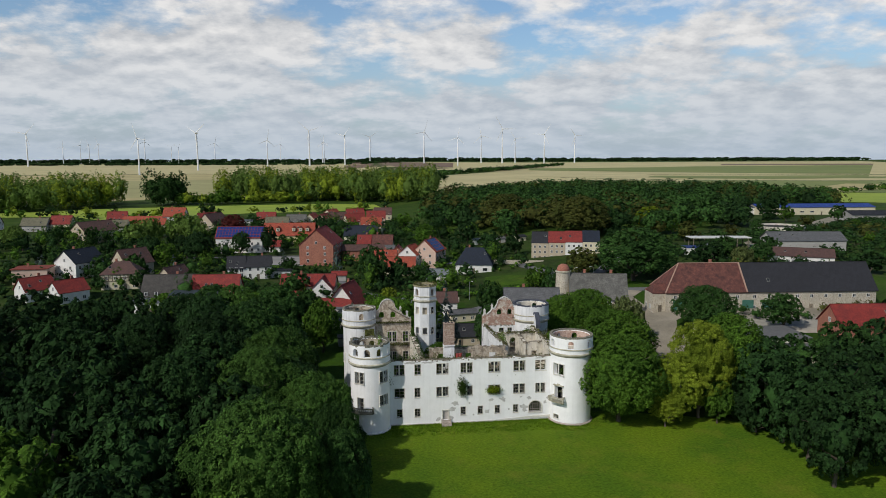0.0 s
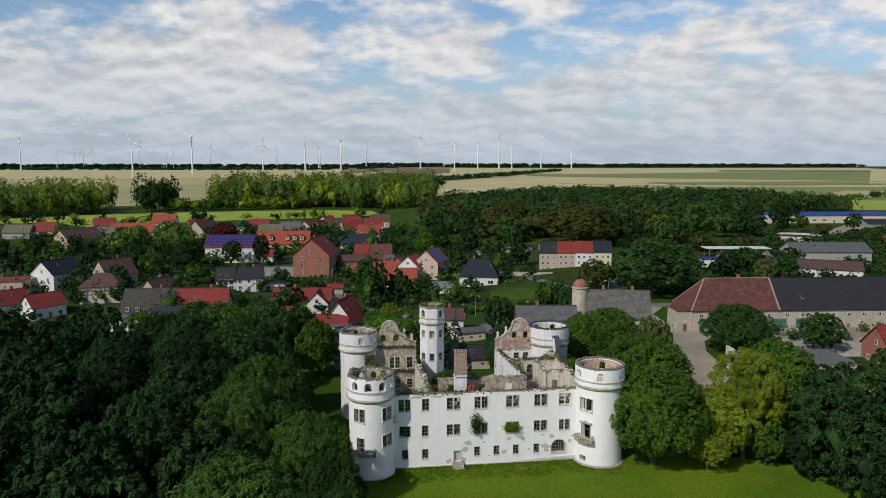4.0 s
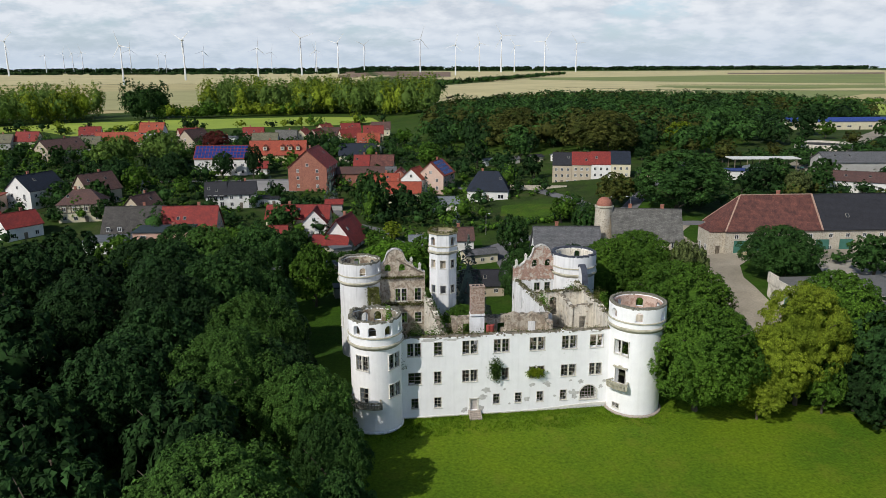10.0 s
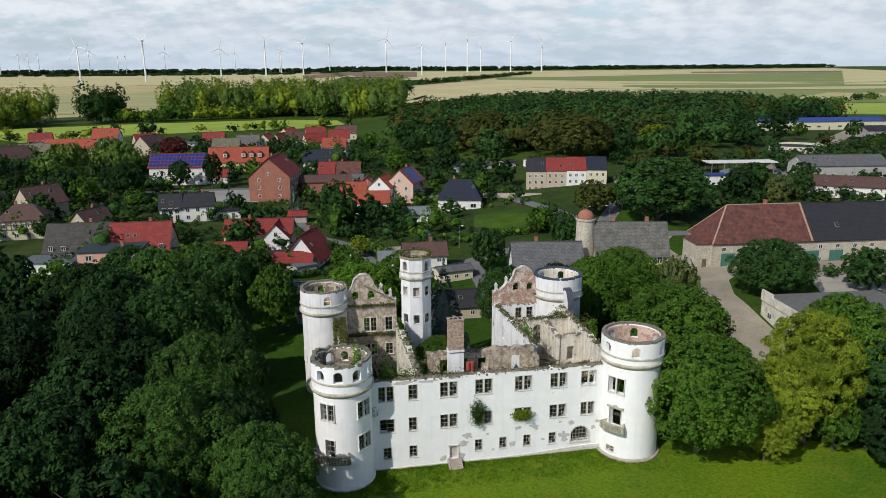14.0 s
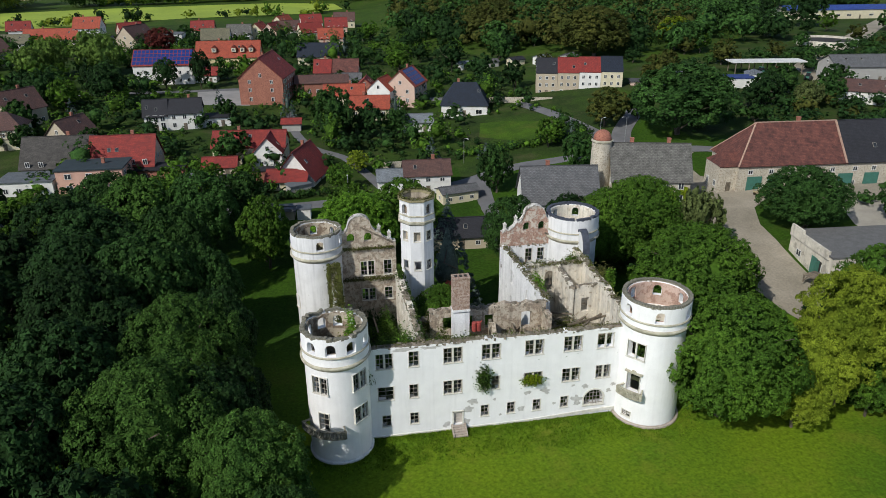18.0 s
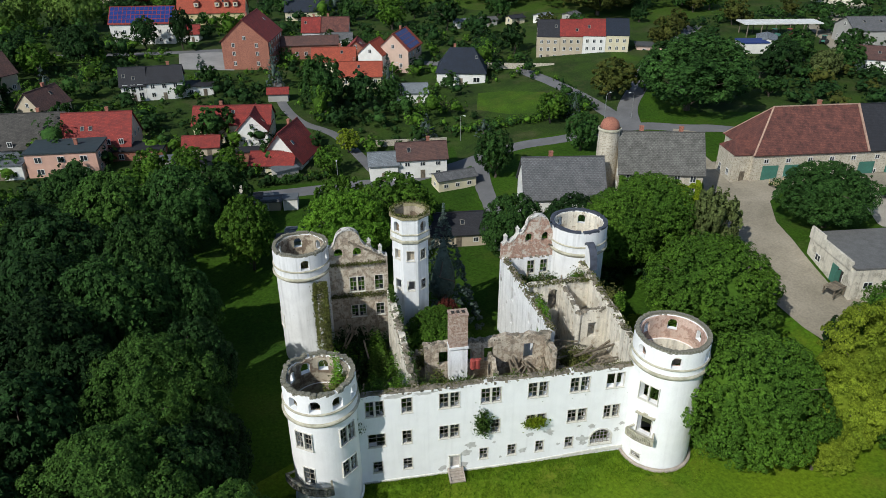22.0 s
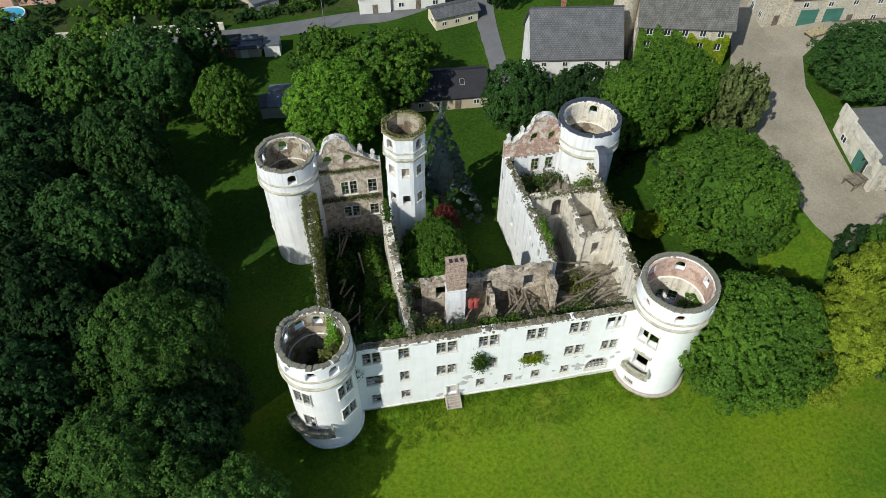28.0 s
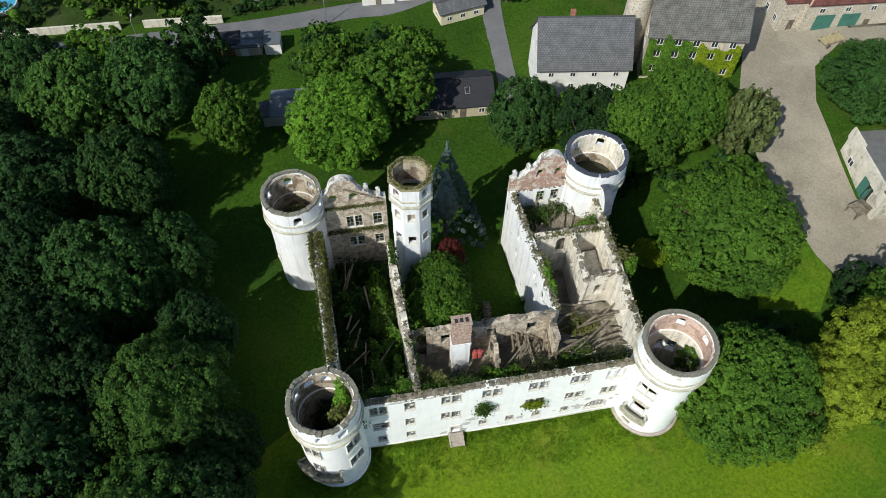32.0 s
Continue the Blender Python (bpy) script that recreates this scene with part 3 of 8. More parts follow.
def window_meshes(w, h, twin, style):
    """Surround, sash bars and glass of a window, in its own frame: x along the wall, y into it, z up, from the sill's middle."""
    key = (round(w, 2), round(h, 2), twin, style)
    if key in WIN:
        return WIN[key]
    s = Shape()
    t = 0.08
    for x in (-w / 2 - t / 2 + 0.02, w / 2 + t / 2 - 0.02):
        s.box((x, 0.08, h / 2), (t, 0.22, h))
    s.box((0, 0.08, h + t / 2 - 0.02), (w + 2 * t, 0.22, t))
    s.box((0, 0.04, -t / 2 + 0.02), (w + 2 * t + 0.08, 0.30, t))
    if twin:
        s.box((0, 0.06, h / 2), (0.2, 0.2, h - 0.02))
    b = Shape()
    lights = [(-w / 4 - 0.03, w / 2 - 0.14), (w / 4 + 0.03, w / 2 - 0.14)] if twin else [(0, w - 0.04)]
    for cx, lw in lights:
        for x in (-lw / 2 + 0.03, 0, lw / 2 - 0.03):
            b.box((cx + x, 0.16, h / 2), (0.065, 0.06, h - 0.03))
        for z in (0.03, h * 0.34, h * 0.66, h - 0.05):
            b.box((cx, 0.16, z), (lw, 0.055, 0.065))
    g = Shape()
    lw = lights[0][1]
    g.box((0, 0.185, 0), (lw / 2 - 0.07, 0.012, h * 0.28))
    if key[:3] not in PANE:
        PANE[key[:3]] = g.mesh("pane", GLASS)
    panes = [(cx - lw / 4 + i * lw / 2, h * (0.19 + 0.31 * j), (i + 2 * j + k) % 4 == 1) for k, (cx, _) in enumerate(lights) for i in (0, 1) for j in range(3)]
    WIN[key] = (s.mesh("window", CREAM), b.mesh("sash", SASH), panes)
    return WIN[key]


def add_window(parent, m, w, h, twin=False, style="broken"):
    """A window with its sash and glass at the pose m, as a part of its wall."""
    a, b, c = window_meshes(w, h, twin, style)
    ob = new("window", a)
    ob.parent, ob.matrix_basis = castle, m
    if style == "bare":
        return ob
    o = new("sash", b)
    o.parent = ob
    for x, z, skip in c:
        if skip:
            o = new("pane", PANE[round(w, 2), round(h, 2), twin])
            o.parent, o.location = ob, (x, 0, z)
    return ob


# front
FX = -9.3
fw = [(-8.05, -6.05, 9.8, 11.9), (-4.15, -2.95, 9.8, 11.9), (0.02, 2.3, 9.8, 11.9), (4.7, 7.0, 9.8, 11.9), (10.1, 12.4, 9.8, 11.9), (15.0, 17.3, 9.8, 11.9), (19.3, 21.4, 9.8, 11.9),
      (-7.95, -6.05, 5.4, 7.3), (-4.15, -3.1, 5.4, 7.3), (0.02, 2.3, 5.4, 7.3), (4.7, 7.0, 5.4, 7.3), (10.1, 12.4, 5.4, 7.3), (15.0, 17.3, 5.4, 7.3), (19.4, 21.3, 5.4, 7.3),
      (-7.55, -6.5, 1.55, 3.2), (-4.15, -3.1, 1.55, 3.2), (4.7, 5.7, 1.55, 3.2), (8.05, 9.05, 1.55, 3.2), (11.4, 12.4, 1.55, 3.2), (15.0, 16.0, 1.55, 3.2), (1.25, 2.35, 0.8, 2.6)]
facade = part("facade_wall", straight_wall((FX, 0), (22.9, 0), 0.85, 12.6, [(a - FX, b - FX, c, d) for a, b, c, d in fw], rag=0.22, seed=3, base=-0.5,
              arches=[(18.1 - FX, 20.7 - FX, 1.5, 3.75, 1.25)]), WHITE, castle, "whitewashed front wall with flaking plaster")
for k, (a, b, c, d) in enumerate(fw[:-1]):
    twin = b - a > 1.8 and k != 7
    add_window(facade, pose((a + b) / 2, 0, c), b - a, d - c, twin, "bare" if k == 6 else "broken")
# arched cellar window with a barred fan
s = Shape()
cx = 19.4
for j in range(17):
    a0, a1 = math.pi * j / 17, math.pi * (j + 1) / 17
    p = [(cx + r * 1.3 * math.cos(a) / 1.3, -0.08 if y == 0 else 0.15, 2.5 + r / 1.3 * 1.25 * math.sin(a)) for r, a, y in ((1.3, a0, 0), (1.48, a0, 0), (1.48, a1, 0), (1.3, a1, 0))]
    s.face(list(reversed(p)))
    s.face([p[1], (p[1][0], 0.1, p[1][2]), (p[2][0], 0.1, p[2][2]), p[2]])
    s.face([p[3], (p[3][0], 0.2, p[3][2]), (p[0][0], 0.2, p[0][2]), p[0]])
for x in (18.03, 20.77):
    s.box((x, 0.02, 2.0), (0.17, 0.2, 1.05))
s.box((cx, 0.0, 1.44), (3.0, 0.3, 0.16))
archw = part("arched_window", s, CREAM, castle, "wide arched window with wooden bars")
s = Shape()
for x in (-0.9, -0.45, 0, 0.45, 0.9):
    s.box((cx + x, 0.2, 1.5 + (1.0 + math.sqrt(max(0, 1.69 - x * x)) * 0.96) / 2), (0.08, 0.07, 1.0 + math.sqrt(max(0, 1.69 - x * x)) * 0.96))
for z in (1.6, 2.1, 2.6, 3.15):
    hw = 1.3 * math.sqrt(max(0.02, 1 - (max(0, z - 2.5) / 1.25) ** 2))
    s.box((cx, 0.2, z), (2 * hw, 0.06, 0.07))
part("sash", s, SASH, archw)
# front door with steps
s = Shape()
for x in (1.17, 2.43):
    s.box((x, 0.03, 1.75), (0.18, 0.24, 2.0))
s.box((1.8, 0.03, 2.7), (1.5, 0.24, 0.18))
frame_ = part("front_door", s, CREAM, castle, "narrow grey front door in a stone frame")
s = Shape()
s.box((1.8, 0.28, 1.7), (1.1, 0.07, 1.8))
for x in (1.53, 2.07):
    for z in (1.28, 2.1):
        s.box((x, 0.235, z), (0.4, 0.03, 0.62))
part("door_leaf", s, DOORWOOD, frame_)
for k in range(5):
    s = Shape()
    s.box((1.85, -0.2 - 0.3 * (4 - k) - 0.15, 0.08 + 0.08 * k), (1.5, 0.3, 0.16 * (k + 1)))
    part("door_step", s, STEPSTONE, facade)
for x in (1.02, 2.68):
    s = Shape()
    s.beam((x, -0.02, 0.7), (x, -1.75, 0.05), 0.16, 0.5)
    part("step_cheek", s, STEPSTONE, facade, "low side wall of the steps")
# base course and bare wall crown along the front
for k in range(40):
    u = FX + 32.2 * k / 40
    s = Shape()
    s.box((u + 0.4, -0.02, 0.02 + 0.6 * smooth(8, 22, u)), (0.80, 0.14 + 0.03 * (k % 3), 0.5))
    part("base_stone", s, CREAM, facade)
random.seed(4)


def crown_stones(a, b, z, n, wide, spread=0.5, seed=1, size=(0.25, 0.6)):
    """Loose stones along a broken wall top."""
    rnd = random.Random(seed)
    s = Shape()
    for k in range(n):
        t = (k + rnd.random()) / n
        c = (a[0] + (b[0] - a[0]) * t + rnd.uniform(-wide, wide), a[1] + (b[1] - a[1]) * t + rnd.uniform(-wide, wide), z + rnd.uniform(-0.15, 0.12))
        s.box(c, (rnd.uniform(*size), rnd.uniform(*size), rnd.uniform(0.12, 0.35)), rnd.uniform(0, 3), rnd.uniform(0.6, 0.95))
    return s


part("wall_crown", crown_stones((FX, 0.42), (22.6, 0.42), 12.6, 150, 0.3, seed=5), RUBBLE, facade, "loose weathered stones on the wall top")["kind"] = "stuff"
s = Shape()
rnd = random.Random(3)
for k in range(81):
    x0, x1 = FX + 32.2 * k / 81, FX + 32.2 * (k + 1) / 81
    s.box(((x0 + x1) / 2, 0.42, 12.62 + rnd.uniform(-0.02, 0.06)), (0.42, 0.80 + rnd.uniform(-0.06, 0.04), 0.14), rnd.uniform(-0.05, 0.05), 0.92)
part("wall_top_rubble", s, RUBBLE, facade, "brown crumbling masonry along the wall top")["kind"] = "stuff"

# other walls
def wall(name, a, b, thick, height, material, label, **kw):
    ob = part(name, straight_wall(a, b, thick, height, **kw), material, castle, label)
    d = (Vector(b) - Vector(a)).normalized()
    o = Vector((d.y, -d.x)) * (-thick / 2)
    n = int((Vector(b) - Vector(a)).length * 7)
    part("wall_crown", crown_stones(Vector(a) + o, Vector(b) + o, height, n, thick * 0.36, seed=n + int(height)), RUBBLE, ob)["kind"] = "stuff"
    return ob


wall("court_front_wall", (15.0, 8.4), (-0.4, 8.4), 0.75, 12.7, BARE, "bare ruined wall on the court side", rag=0.45, seed=11,
              openings=[(9.7, 10.9, 9.7, 11.7), (7.0, 8.2, 9.7, 11.6), (1.9, 3.3, 9.2, 11.6), (12.5, 13.7, 9.7, 11.7), (12.5, 13.7, 5.4, 7.3), (7.0, 8.2, 5.4, 7.3)])
wall("west_outer_wall", (-12.6, 24.5), (-12.0, 3.0), 1.0, 12.7, WHITE_OLD, "outer wall overgrown with climbers", rag=0.35, seed=12,
              openings=[(4, 5.2, 9.8, 11.8), (9, 10.2, 9.8, 11.8), (14, 15.2, 9.8, 11.8), (4, 5.2, 5.4, 7.3), (9, 10.2, 5.4, 7.3), (14, 15.2, 5.4, 7.3)])
wall("west_inner_wall", (-2.1, 0.9), (-2.6, 21.2), 0.75, 12.7, PALE, "narrow broken inner wall", rag=0.7, seed=13,
            openings=[(8.5, 9.7, 9.2, 11.4), (13, 14.2, 9.2, 11.4), (3.5, 4.7, 5.4, 7.3), (13, 14.2, 5.4, 7.3)])
wall("east_inner_wall", (13.8, 26.7), (15.0, 8.3), 0.75, 12.8, WHITE_OLD, "white court wall with dark streaks", rag=0.3, seed=14,
               openings=[(4.5, 5.5, 8.6, 10.8), (11.2, 12.0, 9.2, 10.8), (14.3, 15.0, 8.8, 10.8), (9.5, 10.6, 0, 2.3), (4.5, 5.5, 4.8, 6.6)])
wall("east_outer_wall", (24.6, 3.2), (25.2, 24.0), 0.95, 12.8, PALE, "ruined outer wall with pale plaster inside", rag=0.4, seed=15,
              openings=[(4, 5.2, 9.8, 11.8), (12, 13.2, 9.8, 11.8), (17, 18.2, 9.8, 11.8), (4, 5.2, 5.4, 7.3), (12, 13.2, 5.4, 7.3)])
wall("cross_wall", (14.4, 18.9), (24.7, 19.2), 0.6, 12.6, PALE, "cross wall with a tall arched doorway", rag=0.25, seed=16,
            arches=[(4.0, 5.4, 8.2, 11.6, 0.7)], openings=[])
wall("corridor_wall", (20.3, 11.7), (20.6, 18.9), 0.5, 12.4, PALE, "inner corridor wall with plaster niches", rag=0.5, seed=17,
              openings=[(1.5, 2.6, 8.4, 10.6), (4.4, 5.4, 8.4, 10.8)])
wall("cross_wall", (20.0, 11.9), (24.8, 12.4), 0.5, 12.2, PALE, "short cross wall with a doorway", rag=0.4, seed=18,
            openings=[(1.6, 2.8, 8.2, 10.4)])
wall("cross_wall", (-2.6, 8.6), (-0.4, 8.6), 0.6, 11.2, BARE, "broken wall stub", rag=0.6, seed=19)
wall("cross_wall", (7.6, 3.4), (7.8, 8.0), 0.5, 10.6, BARE, "broken wall stub", rag=1.3, seed=21)
wall("cross_wall", (14.9, 4.8), (14.9, 8.0), 0.5, 11.9, BARE, "broken wall stub", rag=0.9, seed=22)


def gable(name, x0, x1, y, zbase, xc, ztop, spring, material, label, arches, openings, seed, shoulders, low=0.0):
    """A curved baroque gable wall: round head, sweeping flanks and stepped shoulders; the outside looks north."""
    r = 1.75
    def top(u):
        x = abs(x1 - u - xc)
        if x <= r:
            return ztop - r + math.sqrt(max(0.0, r * r - x * x)) * 1.0
        q = (x - r) / max(0.1, (x1 - x0) / 2 + 0.6 - r)
        return max(zbase + 0.2, ztop - r - 0.15 - (ztop - r - spring) * (1 - (1 - min(1, q)) ** 1.6)) + (0.35 if any(abs(x - s_) < 0.28 for s_ in shoulders) else 0.0)
    L = x1 - x0
    holes = list(openings) + [a[:4] for a in arches]
    us = cuts(0.0, L, [(o[0], o[1]) for o in openings] + [tuple(o[0] + (o[1] - o[0]) * j / 6 for j in range(7)) for o in arches], 0.26)
    zs = cuts(low, zbase, [(o[2], o[3]) for o in holes if o[3] < zbase], 2.5) + sorted({v for a in arches for v in a[2:4] if v > zbase}) + [ztop]
    def void(u, z):
        return any(o[0] < u < o[1] and o[2] < z < o[3] for o in holes)
    def zmap(u, k):
        z = zs[k]
        t = top(u)
        if k == len(zs) - 1:
            return t
        for o in arches:
            if abs(z - o[3]) < 1e-3 and o[0] - 1e-3 <= u <= o[1] + 1e-3:
                q = (2 * u - o[0] - o[1]) / (o[1] - o[0])
                z = z - o[4] * (1 - math.sqrt(max(0.0, 1 - q * q)))
        return min(z, t - 0.01 * (len(zs) - 1 - k))
    ob = part(name, grid_wall(lambda u, w, z: Vector((x1 - u, y - 0.75 * w, z)), us, zs, void, zmap), material, castle, label)
    # coping along the curved edge
    s = Shape()
    for i in range(len(us) - 1):
        a, b = us[i], us[i + 1]
        za, zb = top(a), top(b)
        for p in ([(x1 - a, y + 0.1, za), (x1 - b, y + 0.1, zb), (x1 - b, y + 0.1, zb + 0.16), (x1 - a, y + 0.1, za + 0.16)],
                  [(x1 - a, y + 0.1, za + 0.16), (x1 - b, y + 0.1, zb + 0.16), (x1 - b, y - 0.85, zb + 0.16), (x1 - a, y - 0.85, za + 0.16)],
                  [(x1 - b, y - 0.85, zb), (x1 - a, y - 0.85, za), (x1 - a, y - 0.85, za + 0.16), (x1 - b, y - 0.85, zb + 0.16)]):
            s.face(p)
    for sh in shoulders:
        for sg in (-1, 1):
            x = xc + sg * sh
            if x0 < x < x1:
                z = top(x1 - x)
                s.box((x, y - 0.38, z + 0.45), (0.42, 0.5, 0.7))
                s.box((x, y - 0.38, z + 0.85), (0.55, 0.62, 0.14))
                s.box((x, y - 0.38, z + 1.08), (0.3, 0.36, 0.34), 0.0, 0.4)
    part("gable_coping", s, COPING, ob, "white moulded coping on the curved gable")
    return ob


lg = gable("west_gable", -11.6, -2.6, 27.6, 14.2, -7.9, 19.1, 14.9, BARE, "curved baroque gable with two small arched openings",
           [(3.55, 4.65, 15.0, 16.4, 0.5), (6.1, 7.2, 15.0, 16.4, 0.5)], [(3.3, 5.4, 9.4, 11.8), (0.7, 1.9, 9.4, 11.8), (3.3, 5.4, 5.2, 7.2), (0.7, 1.9, 5.2, 7.2)], 5, (2.9, 4.4))
rg = gable("east_gable", 13.75, 22.8, 27.6, 14.2, 18.9, 18.9, 14.9, BRICKY, "curved brick gable with two small arched openings",
           [(2.2, 3.25, 14.9, 16.3, 0.5), (4.6, 5.65, 14.9, 16.3, 0.5)], [], 6, (2.9, 4.6), low=12.5)
wall("east_gable_wall", (22.8, 27.6), (13.75, 27.6), 0.75, 12.5, WHITE_OLD, "white plastered wall below the brick gable",
     openings=[(2.1, 3.2, 9.7, 11.9), (4.0, 5.2, 9.7, 11.9), (7.4, 8.6, 9.7, 11.9), (4.0, 5.2, 5.2, 7.2)])
for x, w in ((-6.95, 2.1), (-3.9, 1.2)):
    add_window(lg, pose(x, 26.85, 9.4), w, 2.4, w > 1.5)
    add_window(lg, pose(x, 26.85, 5.2), w, 2.0, w > 1.5)
for x in (20.15, 18.2, 14.8):
    add_window(rg, pose(x, 26.85, 9.7), 1.1, 2.2)
# the little curved gable on the east flank
s = Shape()
for k in range(12):
    a0, a1 = math.pi * k / 12, math.pi * (k + 1) / 12
    p = [(25.6, 22.6 + r * math.cos(a), 13.0 + 1.7 * r * math.sin(a)) for r, a in ((0.0, a0), (1.7, a0), (1.7, a1))]
    q = [(24.9, y, z) for _, y, z in p]
    s.face(p); s.face(q[::-1]); s.face([p[1], q[1], q[2], p[2]])
dormer = part("dormer_gable", s, WHITE_REAR, castle, "small round-headed gable on the east wall")
s = Shape()
for k in range(14):
    a0, a1 = math.pi * k / 14, math.pi * (k + 1) / 14
    q = [(x, 22.6 + r * math.cos(a), 13.0 + 1.7 * r * math.sin(a)) for x in (24.75, 25.75) for r, a in ((1.72, a0), (1.92, a0), (1.92, a1), (1.72, a1))]
    for f in ((1, 2, 6, 5), (0, 1, 2, 3), (4, 7, 6, 5), (0, 3, 7, 4)):
        s.face([q[v] for v in f])
part("coping", s, SLATE_RIM, dormer, "dark slate coping")

# chimney
s = Shape()
s.box((3.15, 5.6, 6.8), (2.1, 1.25, 13.6))
s.box((3.15, 5.6, 14.0), (2.25, 1.4, 0.3))
ch = part("chimney", s, WHITE_OLD, castle, "tall chimney, brick above and white below")
for k in range(31):
    s = Shape()
    s.box((3.15, 5.6, 14.21 + 0.14 * k), (2.1 - 0.03 * (k % 2), 1.25 - 0.03 * (k % 2), 0.14) if k < 30 else (2.22, 1.37, 0.18))
    part("brick_course", s, CHIMBRICK, ch)
# solid dark plates painted as the unlit flue openings
for x in (-0.6, 0.0, 0.6):
    s = Shape()
    s.box((3.15 + x, 5.6, 18.53), (0.34, 0.5, 0.06))
    part("flue", s, DARKROOM, ch)

# towers
RIMS = {}


def tower(name, c, r, z1, label, top_angles, mid, lining, rim, cornice, seed, rag=0.12, twin=(), deep=6.0, peaks=0.0, skin=WHITE):
    """A round corner tower: body, cornice, upper ring with arched openings, broken rim. mid: angle, width, z0, z1 of its windows."""
    def crest(u):
        return peaks * max(0.0, noise.noise(Vector((math.cos(radians(u)) * 1.6, math.sin(radians(u)) * 1.6, seed * 1.7))) + 0.12 + 0.45 * noise.noise(Vector((u / 9, seed, 2.0))))
    holes = [(a, w, z0, zt, 0) for a, w, z0, zt in mid]
    body = part(name, round_wall(c, r - 0.22, r - 0.95, -0.5, cornice, holes, seed=seed), skin, castle, label, smooth=False)
    up = [(a, 1.15, z1 - 2.2, z1 - 0.75, 0.45) for a in top_angles]
    part("upper_ring", round_wall(c, r - 0.05, r - 0.62, cornice, z1 - 0.30, up, rag=rag * 0.4, seed=seed + 1, sides=72, crest=crest), skin, body, "upper ring with arched openings")
    part("inner_lining", round_wall(c, r - 0.63, r - 0.80, cornice - 0.3, z1 - 0.42, up, rag=rag * 0.4, seed=seed + 2, sides=72, crest=crest), lining, body, "bare inner lining")
    part("inner_lining", round_wall(c, r - 0.96, r - 1.06, 3.0, cornice - 0.02, [h for h in holes if h[2] > 3], seed=seed + 3), TOWERIN if lining is not PINKBRICK else PALE, body, "stained plaster inside the tower")
    s = Shape()
    s.lathe((*c, 0), [(r - 0.22, cornice - 0.55), (r + 0.0, cornice - 0.35), (r + 0.18, cornice - 0.12), (r + 0.2, cornice + 0.1), (r - 0.04, cornice + 0.16)], 64)
    part("cornice", s, MOLD, body, "weathered moulded cornice", smooth=True)
    s = Shape()
    s.lathe((*c, 0), [(r - 0.05, z1 - 2.55), (r + 0.09, z1 - 2.5), (r + 0.09, z1 - 2.38), (r - 0.05, z1 - 2.3)], 64)
    part("string_course", s, MOLD, body)
    rnd = random.Random(seed)
    n = 74
    stone = RIMS.setdefault(rim.name, [])
    for k in range(8 if not stone else 0):
        s = Shape()
        s.box((0, 0, 0), (rnd.uniform(0.48, 0.56), 6.5 * r / n, rnd.uniform(0.32, 0.38)), 0, rnd.uniform(0.93, 0.985))
        stone.append(s.mesh("rim_stone", rim))
    for k in range(n):
        a = 2 * math.pi * (k + rnd.uniform(-0.06, 0.06)) / n
        rr = r - 0.335 + rnd.uniform(-0.02, 0.02) * (1 + 4 * rag)
        rise = crest((math.degrees(a) + 180) % 360 - 180)
        if peaks > 0.1 and rnd.random() < 0.2 * peaks:
            continue
        o = new("rim_stone", rnd.choice(stone))
        o.parent = body
        o.matrix_basis = pose(c[0] + rr * math.cos(a), c[1] + rr * math.sin(a), z1 - 0.21 + rise + rnd.uniform(-0.03, 0.03) * (1 + 5 * rag) + rag * 0.5 * noise.noise(Vector((a * 3, seed, 0))), rnd.uniform(-1, 1), rnd.uniform(-2, 2), math.degrees(a) + rnd.uniform(-2, 2))
    for k, (a, w, z0, zt) in enumerate(mid):
        t = radians(a)
        q = (c[0] + (r - 0.2) * math.cos(t), c[1] + (r - 0.2) * math.sin(t), z0)
        add_window(body, pose(*q, 0, 0, a + 90), w, zt - z0, k in twin, "bare" if lining is PINKBRICK and k < 2 else "broken")
    s = Shape()
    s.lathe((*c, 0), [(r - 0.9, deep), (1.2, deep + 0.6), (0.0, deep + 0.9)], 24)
    part("rubble_fill", s, SOIL, body, "rubble and earth inside the tower, shade put into its dark colour")
    return body


tw1 = tower("southwest_tower", (-12.55, -0.34), 3.85, 16.9, "round white corner tower with a ragged open top", [-135 + 36 * k for k in range(10)],
            [(-124, 1.9, 9.6, 11.8), (-48, 2.0, 9.6, 11.8), (-48, 2.0, 5.3, 7.3), (-121, 1.3, 4.6, 7.0)], TOWERIN, RIMSTONE, 13.2, 30, rag=0.5, twin=(0, 1, 2), peaks=0.45)
tw2 = tower("southeast_tower", (26.32, -0.15), 4.2, 17.1, "round white corner tower with a pink brick lining", [-165 + 57 * k for k in range(6)],
            [(-142, 2.3, 9.5, 11.75), (-141, 1.7, 4.7, 7.3), (-148, 1.2, 0.9, 1.7), (58, 1.2, 9.3, 11.6), (82, 1.2, 9.3, 11.6)], PINKBRICK, RIMSTONE, 13.7, 40, twin=(0,))
tower("northwest_tower", (-14.24, 27.42), 3.8, 17.5, "round white corner tower with a weathered stone rim", [-82 + 60 * k for k in range(6)],
            [(140, 1.2, 9.6, 11.6), (200, 1.2, 5.4, 7.4)], TOWERIN, RIMSTONE, 13.9, 50, rag=0.2, deep=9.0, peaks=0.2, skin=WHITE_REAR)
tower("northeast_tower", (25.2, 27.57), 4.15, 17.5, "round white corner tower with a dark slate rim", [62 + 60 * k for k in range(6)],
            [(20, 1.2, 9.6, 11.6)], PALE, SLATE_RIM, 13.9, 60, deep=12.4, peaks=0.15, skin=WHITE_REAR)


